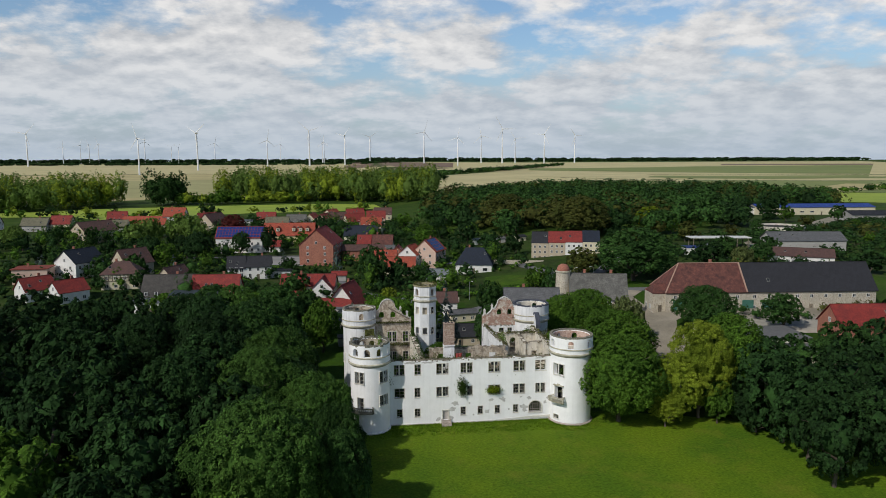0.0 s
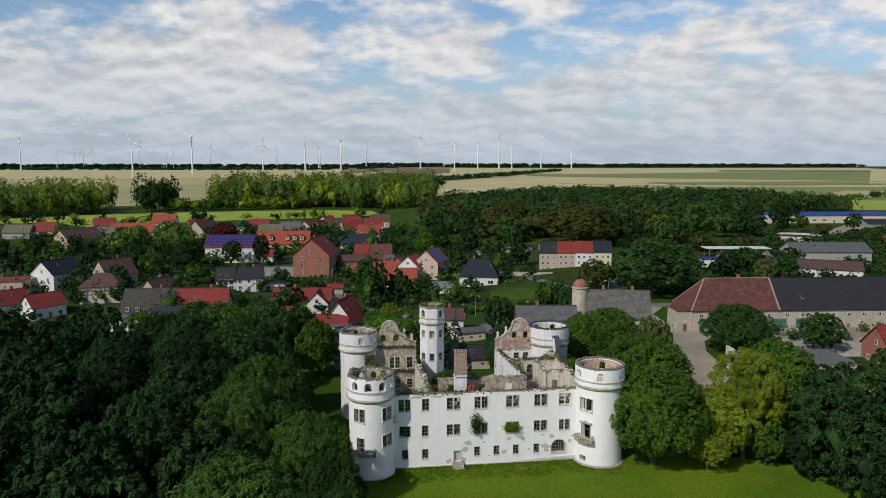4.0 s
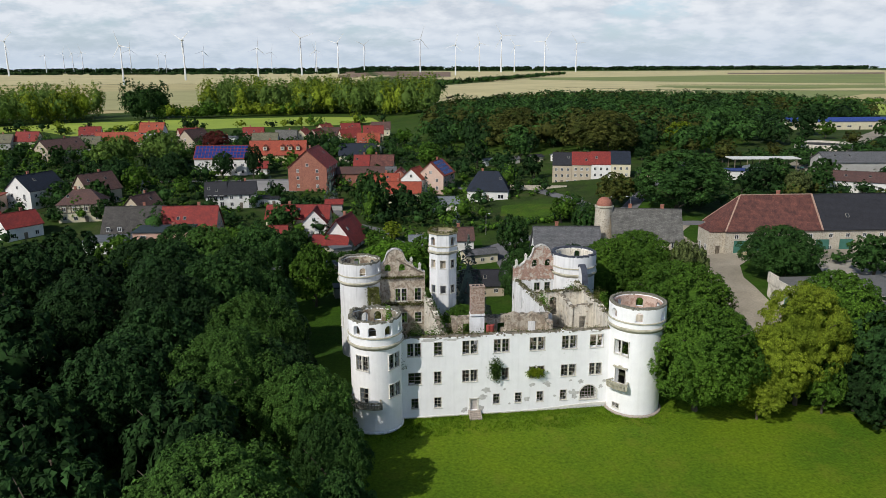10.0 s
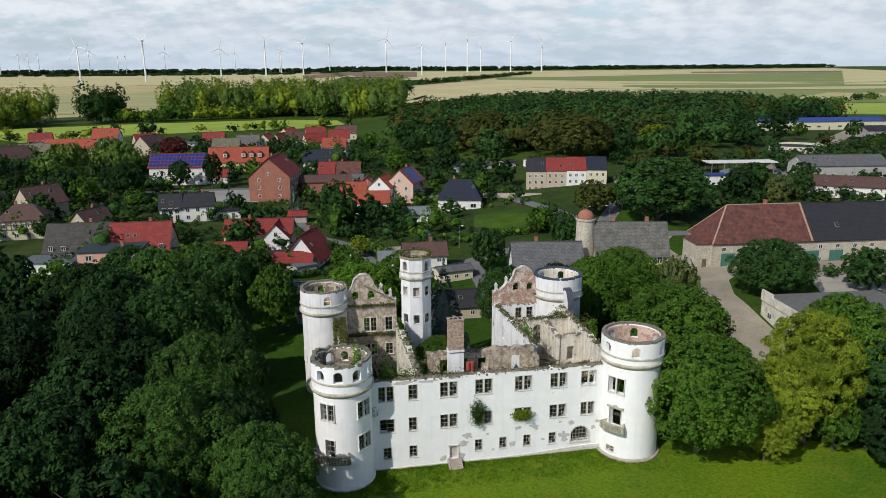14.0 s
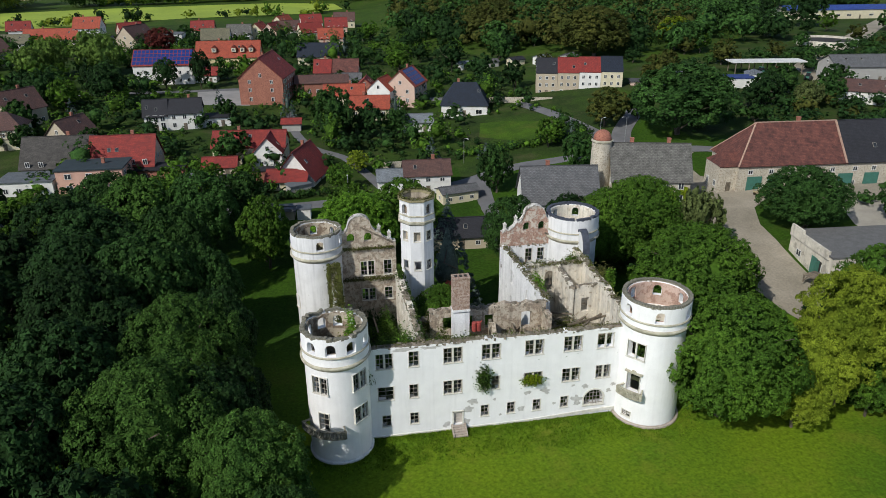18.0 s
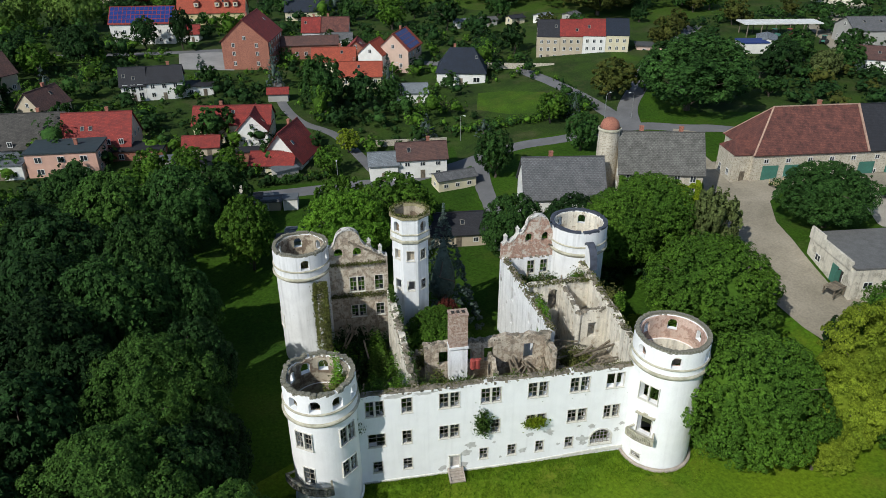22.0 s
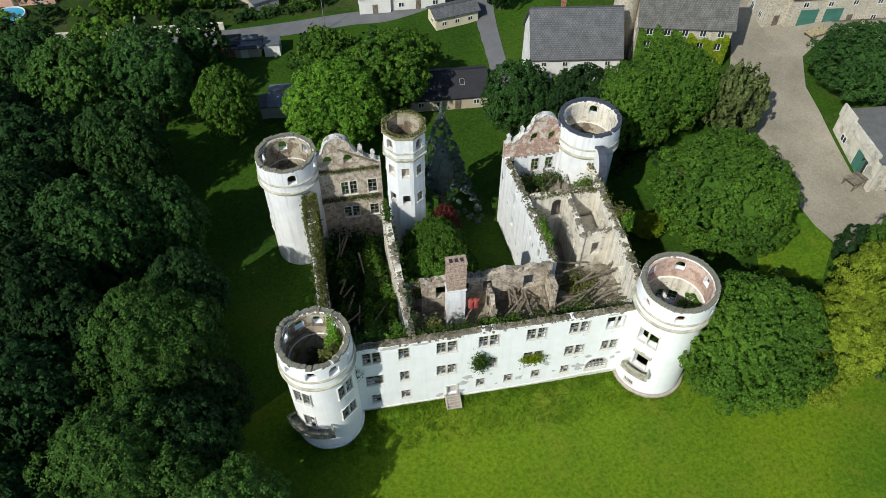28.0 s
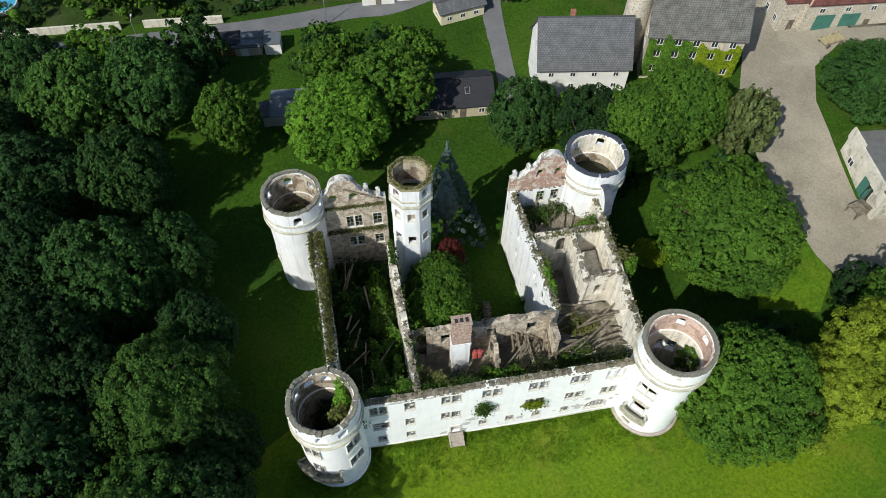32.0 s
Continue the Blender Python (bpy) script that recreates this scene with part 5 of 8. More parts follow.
GROWTH = ((-8.5, 5.0, 0, 3.4, 3.2, 7.0, "dark", 3200), (-5.0, 8.0, 0, 2.6, 4.0, 7.0, "linden", 3800), (-9.2, 11, 0, 2.6, 4.4, 5.5, "dark", 3000), (-5.0, 14.5, 0, 2.3, 3.4, 6.6, "ivy", 3000), (-9.0, 17.5, 0, 2.6, 4.0, 5.0, "dark", 3000), (-5.2, 20.5, 0, 2.2, 2.6, 5.2, "linden", 2200),
          (-6.0, 2.4, 7.5, 3.4, 1.6, 4.7, "ivy", 2200), (-1.0, 3.0, 7.5, 1.2, 2.2, 4.9, "weeds", 900), (6.6, 3.0, 7.0, 2.2, 1.8, 3.8, "linden", 1900), (9.0, 2.4, 7.2, 1.8, 1.5, 3.4, "ivy", 1400), (12.6, 2.2, 7.2, 1.8, 1.3, 3.2, "weeds", 1100),
          (19.0, 8.6, 7.4, 2.2, 1.4, 2.4, "weeds", 1000), (17.0, 4.2, 7.4, 2.4, 1.6, 2.4, "ivy", 1300), (15.8, 14.0, 8.0, 1.1, 2.4, 4.8, "weeds", 1200), (22.6, 20.6, 9.5, 1.8, 1.2, 3.8, "weeds", 1100),
          (17.2, 24.2, 8.4, 2.0, 1.4, 2.2, "ivy", 800), (-11.6, 0.8, 8.0, 2.4, 2.2, 3.6, "dark", 2000), (-11.0, -1.0, 12.0, 1.2, 1.1, 4.2, "weeds", 900), (25.6, -0.8, 8.0, 1.6, 1.5, 3.2, "ivy", 900),
          (-0.2, 8.6, 9.5, 1.4, 0.8, 2.6, "weeds", 600), (25.6, 14.0, 11.8, 1.0, 1.1, 2.4, "weeds", 500), (6.4, 9.8, 0, 3.2, 1.3, 1.8, "weeds", 600), (-14.2, 27.4, 12.0, 1.4, 1.4, 2.6, "weeds", 700), (24.9, 27.2, 11.0, 1.2, 1.2, 2.0, "weeds", 400))
GROWTH += ((-5.6, 1.9, 9.0, 2.9, 0.8, 4.5, "linden", 2600), (8.4, 2.0, 8.2, 2.6, 0.8, 3.4, "linden", 1500), (-10.6, 0.6, 12.0, 1.1, 1.1, 5.0, "ash", 1100), (0.4, 2.0, 9.6, 1.0, 0.6, 3.8, "weeds", 500), (15.6, 12.5, 9.5, 0.8, 2.4, 4.6, "ash", 900), (25.9, 13.0, 11.6, 0.9, 0.9, 2.8, "ash", 400), (22.4, 20.2, 11.2, 1.3, 0.6, 2.2, "linden", 700), (-4.2, 5.5, 0, 1.4, 2.0, 8.8, "linden", 2400), (-4.3, 11.0, 0, 1.4, 2.0, 8.2, "linden", 2400), (-5.0, 16.5, 0, 1.5, 1.8, 7.6, "linden", 1800))
for k, (x, y, z, rx, ry, rz, kd, n) in enumerate(GROWTH):
    bush(x, y, z, rx * 1.15, ry * 1.15, rz, kd, n, 0.27, 20 + k, "tangled green growth inside the ruin", "overgrowth", "plant")


def fringe(name, a, b, z, n, wide, hi, kind, label, seed, size=0.28):
    """Weeds and climbers along a wall top, hanging over it in tufts."""
    rng = np.random.default_rng(seed)
    t = rng.uniform(0, 1, n)
    tuft = 0.5 + 0.5 * np.sin(t * 37 + seed) * np.sin(t * 91 + 2 * seed)
    p = np.stack([a[0] + (b[0] - a[0]) * t, a[1] + (b[1] - a[1]) * t, np.full(n, float(z))], 1)
    p += rng.normal(size=(n, 3)) * np.array([wide, wide, 0.08])
    p[:, 2] += rng.uniform(0, 1, n) ** 2 * hi * (0.25 + tuft)
    ob = new(name, leaf_mesh(name, leaves(p, size, seed), LEAF[kind]))
    return tagged(ob, label, "plant")


fringe("wall_weeds", (-9.2, 0.5), (22.5, 0.5), 12.55, 2000, 0.24, 0.5, "weeds", "dry weeds growing along the front wall top", 1, 0.2)
fringe("wall_weeds", (-1.5, 2.4), (14.5, 2.6), 8.8, 3200, 0.8, 1.6, "ivy", "rank weeds over the collapsed floors", 8, 0.24)
fringe("wall_weeds", (15.5, 2.4), (24, 2.6), 8.6, 2200, 0.8, 1.5, "ivy", "rank weeds over the collapsed floors", 9, 0.24)
fringe("wall_weeds", (-11.3, 26.6), (-3, 26.6), 13.9, 900, 0.12, 0.4, "weeds", "dry climbers along the ledge of the gable", 10, 0.2)
fringe("wall_weeds", (-11.3, 26.6), (-3, 26.6), 8.8, 1000, 0.18, 0.6, "weeds", "dry climbers along the floor line", 11, 0.22)
fringe("wall_weeds", (15, 25.6), (22, 25.2), 9.2, 1300, 0.6, 1.1, "ivy", "weeds over the rubble below the gable", 12, 0.24)
fringe("wall_weeds", (-9.2, 1.3), (4, 1.3), 12.0, 1800, 0.3, 1.0, "ivy", "green climbers along the front wall top", 2, 0.22)
fringe("wall_weeds", (-2.3, 1.0), (-2.8, 21), 12.4, 1500, 0.3, 0.6, "ivy", "climbers along the broken inner wall", 3)
fringe("wall_weeds", (-12.1, 24), (-11.5, 3), 12.7, 4200, 0.34, 0.7, "weeds", "thick dry growth along the west wall top", 4, 0.22)
fringe("wall_weeds", (15.3, 8), (14.2, 26), 12.8, 700, 0.25, 0.5, "weeds", "weeds along the court wall top", 5)
fringe("wall_weeds", (14.5, 19.0), (24.8, 19.0), 12.6, 500, 0.25, 0.5, "weeds", "weeds on the cross wall", 6)
fringe("wall_weeds", (24.3, 4), (24.8, 24), 12.8, 700, 0.3, 0.5, "weeds", "weeds on the east wall top", 7)
rng = np.random.default_rng(3)
for nm, cx_, cz_, w_, h_, kind, sd in (("wall_shrub", 4.9, 7.4, 0.85, 1.9, "ivy", 1), ("wall_shrub", 11.0, 6.5, 1.1, 0.8, "yellow", 2)):
    n = 900
    p = np.stack([cx_ + rng.normal(size=n) * w_ * 0.5, -0.25 - np.abs(rng.normal(size=n)) * 0.3, cz_ + rng.normal(size=n) * h_ * 0.42], 1)
    tagged(new(nm, leaf_mesh(nm, leaves(p, 0.26, sd), LEAF[kind])), "leafy shrub rooted in the front wall beside a window", "shrub")
# weeds on the stair tower's rim
rng = np.random.default_rng(31)
t_ = rng.uniform(0, 2 * math.pi, 900)
p = np.stack([0.2 + 2.35 * np.cos(t_) + rng.normal(size=900) * 0.14, 23.1 + 2.35 * np.sin(t_) + rng.normal(size=900) * 0.14, 23.2 + rng.uniform(0, 1, 900) ** 2 * 0.4], 1)
tagged(new("wall_weeds", leaf_mesh("wall_weeds", leaves(p, 0.2, 31), LEAF["weeds"])), "dry weeds on the rim of the stair tower", "plant")
# climbers hanging down the west wall and the near corner of the court
for nm, x, y0, y1, z0, z1, n, sd in (("climber", -11.4, 17, 24, 6.0, 13.2, 3400, 4), ("climber", -2.9, 17.5, 21, 8.5, 13.6, 1500, 5), ("climber", -11.4, 6, 17, 8, 13.2, 3600, 6), ("climber", -12.75, 19, 24, 5.5, 13.2, 1500, 7)):
    p = np.stack([x + rng.normal(size=n) * 0.14, rng.uniform(y0, y1, n), z1 - (z1 - z0) * rng.uniform(0, 1, n) ** 1.6], 1)
    tagged(new(nm, leaf_mesh(nm, leaves(p, 0.3, sd), LEAF["weeds" if sd != 5 else "ivy"])), "climbing plants hanging from the wall", "plant")

# uncut grass along the foot of the front and round its towers
BLADES = mat("long_grass", (0.135, 0.225, 0.012), (0.085, 0.165, 0.010), scale=0.5, islands=0.5, trans=0.25)


def long_grass(name, spots, n, seed):
    """Upright blades in tufts round the given spots."""
    rng = np.random.default_rng(seed)
    p = spots[rng.integers(0, len(spots), n)] + np.stack([rng.normal(size=n) * 0.22, rng.normal(size=n) * 0.22, np.zeros(n)], 1)
    a, h = rng.uniform(0, 2 * math.pi, n), rng.uniform(0.06, 0.26, n)
    side = np.stack([np.cos(a), np.sin(a), np.zeros(n)], 1) * (0.05 + 0.12 * h)[:, None]
    tip = np.stack([rng.normal(size=n) * 0.4 * h, rng.normal(size=n) * 0.4 * h, h], 1)
    return tagged(new(name, leaf_mesh(name, np.stack([p - side, p + side, p + tip], 1).reshape(-1, 3), BLADES)), "long uncut grass at the foot of the castle", "grass", kind="stuff")


rng = np.random.default_rng(77)
q_ = rng.uniform(0, 1, 1500)
spots = np.stack([rng.uniform(-9, 22.5, 1500), -0.25 - 5.5 * q_ ** 2.2, np.full(1500, 0.0)], 1)
for cx_, cy_, rr_, n in ((-12.55, -0.34, 3.95, 260), (26.32, -0.15, 4.35, 330)):
    t_ = rng.uniform(-math.pi, 0.2, n)
    d_ = rr_ + 2.6 * rng.uniform(0, 1, n) ** 2
    spots = np.concatenate([spots, np.stack([cx_ + d_ * np.cos(t_), cy_ + d_ * np.sin(t_), np.zeros(n)], 1)])
spots[:, 2] = [ground_z(x, y) for x, y, _ in spots]
long_grass("long_grass", spots, 24000, 5)
# ---- trees near the castle
NEAR = [
    ("linden", 2.4, 13.0, 11.2, 4.7), ("linden", 2.9, 17.6, 11.4, 4.5), ("linden", 4.8, 15.0, 9.5, 3.4), ("red", 5.0, 22.4, 9.4, 2.1),
    ("linden", 35.2, -4.0, 17.3, 8.1), ("maple", 51.3, -3.6, 19.5, 6.2), ("maple", 45.6, -4.6, 13.5, 5.0), ("maple", 43.2, -7.2, 8.5, 3.4), ("linden", 53.6, -6.6, 8.5, 3.0), ("dark", 58.4, -6.5, 7.5, 4.2), ("dark", 58.2, -12.3, 6.5, 3.6), ("linden", 59.5, 1.0, 19, 7.4), ("dark", 60, -17, 16.5, 6.5), ("dark", 63, -6, 16, 6.5),
    ("linden", 41.6, 17.4, 16.0, 9.2), ("yellow", 33.5, 20.5, 3.2, 2.4), ("linden", 35.6, 37.3, 15.0, 6.6), ("linden", 42.8, 39.5, 15.0, 6.8), ("dark", 29.5, 40.5, 13.5, 5.2), ("birch", 51.4, 35.5, 12.5, 4.6), ("oak", 20.6, 45.0, 13.0, 5.4), ("ash", -7.6, 47, 15.0, 7.8),
    ("linden", 1.6, 54.0, 14.5, 6.8), ("spruce", 5.8, 29.6, 19.3, 5.2), ("linden", -7.5, 60.5, 12, 5.0),
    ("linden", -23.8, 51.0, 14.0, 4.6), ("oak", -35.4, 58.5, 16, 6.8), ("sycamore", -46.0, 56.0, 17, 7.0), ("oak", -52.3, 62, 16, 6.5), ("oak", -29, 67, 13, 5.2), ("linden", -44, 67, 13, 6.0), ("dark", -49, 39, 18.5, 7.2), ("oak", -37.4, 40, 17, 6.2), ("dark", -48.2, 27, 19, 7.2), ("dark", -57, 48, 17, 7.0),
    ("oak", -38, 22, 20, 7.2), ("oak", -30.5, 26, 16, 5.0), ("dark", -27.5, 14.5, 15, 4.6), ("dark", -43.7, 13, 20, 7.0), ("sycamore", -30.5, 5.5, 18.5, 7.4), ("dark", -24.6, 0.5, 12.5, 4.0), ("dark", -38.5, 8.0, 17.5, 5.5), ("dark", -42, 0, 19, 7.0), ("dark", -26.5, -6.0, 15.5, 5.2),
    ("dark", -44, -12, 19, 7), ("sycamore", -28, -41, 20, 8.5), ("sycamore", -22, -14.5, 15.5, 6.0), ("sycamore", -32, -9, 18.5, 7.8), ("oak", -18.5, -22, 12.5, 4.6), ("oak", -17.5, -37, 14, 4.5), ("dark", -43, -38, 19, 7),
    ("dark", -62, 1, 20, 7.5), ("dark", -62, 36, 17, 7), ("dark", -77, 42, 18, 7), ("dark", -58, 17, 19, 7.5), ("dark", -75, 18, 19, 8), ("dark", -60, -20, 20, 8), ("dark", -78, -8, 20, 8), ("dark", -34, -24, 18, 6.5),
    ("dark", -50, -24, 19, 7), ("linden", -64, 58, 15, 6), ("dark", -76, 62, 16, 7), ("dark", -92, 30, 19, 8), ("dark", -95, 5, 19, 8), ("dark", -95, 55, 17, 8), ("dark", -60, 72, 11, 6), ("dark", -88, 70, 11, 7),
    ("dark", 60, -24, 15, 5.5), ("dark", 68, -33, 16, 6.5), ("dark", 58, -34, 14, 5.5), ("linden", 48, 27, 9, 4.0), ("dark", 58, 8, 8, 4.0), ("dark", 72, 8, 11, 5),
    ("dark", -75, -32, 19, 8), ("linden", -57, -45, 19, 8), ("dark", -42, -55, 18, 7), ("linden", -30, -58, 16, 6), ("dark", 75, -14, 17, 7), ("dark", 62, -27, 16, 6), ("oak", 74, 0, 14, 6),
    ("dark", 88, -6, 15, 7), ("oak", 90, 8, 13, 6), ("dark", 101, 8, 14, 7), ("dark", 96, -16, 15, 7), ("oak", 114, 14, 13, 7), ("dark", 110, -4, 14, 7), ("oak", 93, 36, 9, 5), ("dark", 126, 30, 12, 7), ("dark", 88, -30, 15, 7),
]
CLOSEST = {(35.2, -4.0), (51.3, -3.6), (45.6, -4.6), (43.2, -7.2), (59.5, 1.0), (41.6, 17.4), (2.4, 13.0), (2.9, 17.6), (4.8, 15.0), (-28, -41), (-22, -14.5), (-18.5, -22), (-32, -9), (-7.6, 47), (-30.5, 5.5), (5.8, 29.6), (35.6, 37.3), (42.8, 39.5)}
for k, (kd, x, y, h, r) in enumerate(NEAR):
    near = math.hypot(x - 8, y - 6) < 50 or (-60 < x < -20 and -20 < y < 66)
    tree(kd, x, y, h, r, 4 if (x, y) in CLOSEST else 3 if near else 2, seed=k)


# ---- village
WALLS = {n: mat("render_" + n, c, tuple(0.86 * v for v in c), scale=0.5, rough=0.9, fine=0.08, bump=0.15) for n, c in {
    "white": (0.72, 0.71, 0.68), "pink": (0.60, 0.36, 0.28), "beige": (0.46, 0.39, 0.29), "cream": (0.62, 0.56, 0.40), "grey": (0.36, 0.35, 0.33), "rose": (0.58, 0.42, 0.34), "yellow": (0.58, 0.50, 0.28)}.items()}
WALLS["brick"] = ruin_mat("red_brickwork", (0.37, 0.155, 0.105), (0.30, 0.115, 0.08), share=0.5, scale=4.5, streak=0.15)
WALLS["stone"] = ruin_mat("quarry_stone", (0.54, 0.49, 0.40), (0.40, 0.35, 0.27), share=0.52, scale=3.2, streak=0.2)
WALLS["concrete"] = ruin_mat("stained_concrete", (0.66, 0.62, 0.53), (0.48, 0.45, 0.38), share=0.55, scale=0.4, streak=0.3)
ROOFS = {n: roof_mat("tiles_" + n, c, d) for n, (c, d) in {
    "red": ((0.34, 0.040, 0.030), (0.22, 0.030, 0.026)), "orange": ((0.46, 0.090, 0.045), (0.34, 0.066, 0.036)), "brown": ((0.15, 0.075, 0.06), (0.10, 0.055, 0.05)), "barn": ((0.205, 0.072, 0.054), (0.090, 0.034, 0.028)), "felt": ((0.30, 0.30, 0.30), (0.23, 0.23, 0.225)),
    "grey": ((0.185, 0.180, 0.165), (0.10, 0.098, 0.088)), "old": ((0.085, 0.078, 0.070), (0.050, 0.046, 0.042)), "dark": ((0.030, 0.031, 0.040), (0.020, 0.021, 0.027)), "navy": ((0.014, 0.024, 0.046), (0.010, 0.017, 0.032)), "slate": ((0.16, 0.16, 0.17), (0.11, 0.115, 0.12)),
    "blue": ((0.035, 0.085, 0.36), (0.03, 0.07, 0.30)), "steel": ((0.24, 0.27, 0.30), (0.18, 0.20, 0.22)), "olive": ((0.20, 0.19, 0.12), (0.15, 0.14, 0.09)), "teal": ((0.055, 0.085, 0.10), (0.04, 0.065, 0.08))}.items()}
RIDGE = mat("mortared_ridge_tiles", (0.40, 0.27, 0.20), (0.28, 0.17, 0.13), scale=2.0, fine=0.2)
SOLAR = mat("solar_cells", (0.022, 0.045, 0.19), (0.016, 0.032, 0.14), scale=1.0, rough=0.15, fine=0.1)
PVC = mat("white_window_frame", (0.70, 0.70, 0.68), scale=1.0, fine=0.05)
GREEN = mat("green_painted_boards", (0.05, 0.17, 0.13), (0.04, 0.13, 0.10), scale=1.0)
HW = {}


def house_window(parent, m, w, h):
    key = (round(w, 2), round(h, 2))
    if key not in HW:
        f = Shape()
        for x in (-w / 2, 0, w / 2):
            f.box((x, -0.03, h / 2), (0.09, 0.1, h))
        for z in (0, h):
            f.box((0, -0.03, z), (w + 0.09, 0.12, 0.09))
        g = Shape()
        for x in (-w / 4, w / 4):
            g.box((x, -0.015, h / 2), (w / 2 - 0.08, 0.05, h - 0.08))
        HW[key] = (f.mesh("window", PVC), g.mesh("pane", GLASS))
    ob = new("window", HW[key][0])
    ob.parent, ob.matrix_basis = parent, m
    p = new("pane", HW[key][1])
    p.parent = ob
    return ob


def house(x, y, rot, w, d, eave, ridge, wallm, roofm, label, hip=0.0, hips=(1, 1), chimneys=1, rows=None, z=None, gables=True, over=0.4, flat=False, win=(1.0, 1.2), gap=2.6, name="house", door=True, solar=None, cat="house", skew=0.0, ends=True):
    """A house: ridge along its own x of length w, depth d. rows: heights of its window rows."""
    top = tagged(new(name), label if len(label.split()) > 3 else label + " in the village", cat)
    z = ground_z(x, y) if z is None else z
    top.matrix_basis = pose(x, y, z, 0, 0, rot)
    s = Shape()
    a, b = w / 2, d / 2
    base = -1.6
    ring = [(-a, -b), (a, -b), (a, b), (-a, b)]
    for k in range(4):
        p, q = ring[k], ring[(k + 1) % 4]
        s.face([(*p, base), (*q, base), (*q, eave), (*p, eave)])
    hl, hr = hip * hips[0], hip * hips[1]
    if not flat and hr == 0:
        s.face([(a, -b, eave), (a, b, eave), (a, skew, ridge - 0.1)])
    if not flat and hl == 0:
        s.face([(-a, b, eave), (-a, -b, eave), (-a, skew, ridge - 0.1)])
    walls = part("house_wall", s, WALLS[wallm], top)
    walls.matrix_parent_inverse = Matrix()
    r = Shape()
    o, th = over, 0.16
    if flat:
        r.box((0, 0, eave + 0.12), (w + 2 * o, d + 2 * o, 0.3))
    else:
        h = hip
        drop = o * (ridge - eave) / b
        for sg in (-1, 1):
            e0, e1 = (-a - o, sg * (b + o), eave - drop), (a + o, sg * (b + o), eave - drop)
            t0, t1 = (-a - (o if hl == 0 else 0) + hl, skew, ridge), (a + (o if hr == 0 else 0) - hr, skew, ridge)
            L = math.hypot(b + o, ridge - eave + drop)
            pts = [e0, e1, t1, t0] if sg < 0 else [e1, e0, t0, t1]
            uv = [(p[0] + 100, 0 if abs(p[1]) > 0.5 + abs(skew) else L) for p in pts]
            up = [(p[0], p[1], p[2] + th) for p in pts]
            r.face(up, uv)
            r.face(pts[::-1])
            r.face([pts[0], pts[1], up[1], up[0]])
            r.face([pts[1], pts[2], up[2], up[1]]); r.face([pts[3], pts[0], up[0], up[3]])
        if h:
            for sg, on in zip((-1, 1), hips):
                if not on:
                    continue
                pts = [(sg * (a + o), -sg * (b + o), eave - drop), (sg * (a + o), sg * (b + o), eave - drop), (sg * (a - h), skew, ridge)]
                L = math.hypot(h + o, ridge - eave + drop)
                r.face([(p[0], p[1], p[2] + th) for p in pts], [(pts[0][1] + 50, 0), (pts[1][1] + 50, 0), (50, L)])
        else:
            r.box((0, skew, ridge + th), (w + 2 * o, 0.3, 0.12))
    roof = part("roof", r, ROOFS[roofm], top)
    roof.matrix_parent_inverse = Matrix()
    if hip and cat == "barn" and w > 8:
        q = Shape()
        q.beam((-a + hl, skew, ridge + th + 0.05), (a - hr, skew, ridge + th + 0.05), 0.34, 0.16)
        for sg, on, h_ in ((-1, hips[0], hl), (1, hips[1], hr)):
            for sy in (-1, 1):
                if on:
                    q.beam((sg * (a + o), sy * (b + o), eave - drop + th), (sg * (a - h_), skew, ridge + th + 0.03), 0.30, 0.16)
                else:
                    q.beam((sg * (a + 0.1), sy * (b + o), eave - drop + th), (sg * (a + 0.1), skew, ridge + th + 0.05), 0.4, 0.3)
        part("ridge_tile", q, RIDGE, roof, "pale mortared ridge and hip tiles").matrix_parent_inverse = Matrix()
    rnd = random.Random(int(abs(x * 7 + y * 13)))
    for k in range(chimneys):
        c = Shape()
        cx = (-0.3 + 0.6 * k) * w * (0.8 if chimneys > 1 else rnd.choice((-1, 1)) * 0.5)
        c.box((cx, 0.3, ridge + 0.2), (0.7, 0.6, 1.7))
        c.box((cx, 0.3, ridge + 1.05), (0.82, 0.72, 0.12))
        cc = part("chimney", c, WALLS["brick"], roof)
        cc.matrix_parent_inverse = Matrix()
    if rows is None:
        rows = [1.0] + ([3.7] if eave > 5 else [])
    ww, wh = win
    n = max(1, int((w - 1.2) / gap))
    for zr in rows:
        for k in range(n):
            xx = (k + 0.5) / n * (w - 0.6) - (w - 0.6) / 2
            if door and zr == rows[0] and k == n // 2:
                dd = Shape()
                dd.box((xx, -b - 0.02, 1.0), (1.0, 0.1, 2.1))
                dd.box((xx, -b - 0.06, 1.2), (0.7, 0.06, 1.4))
                part("door", dd, TIMBER, top)
                continue
            house_window(top, pose(xx, -b, zr), ww, wh)
        if ends:
            for sg in (-1, 1):
                for yy in ((-d / 4, d / 4) if d > 6 else (0,)):
                    house_window(top, pose(sg * a, yy, zr, 0, 0, 90 * sg), ww * 0.9, wh)
    if gables and not flat and hip == 0 and ridge - eave > 2.5:
        for sg in (-1, 1):
            house_window(top, pose(sg * a, 0, eave + 0.4, 0, 0, 90 * sg), 0.9, 1.1)
    if not flat and cat in ("house", "barn") and ridge - eave > 2.2 and not solar:
        for k in range(rnd.choice((0, 1, 1, 2)) if roofm not in ("barn", "grey", "old") else 0):
            f_ = rnd.choice((0.35, 0.5, 0.6))
            xs_ = rnd.uniform(-0.36, 0.36) * w
            ys_, zs_ = -b * (1 - f_) + skew * f_, eave + (ridge - eave) * f_ + th + 0.06
            sl = math.atan2(ridge - eave, b)
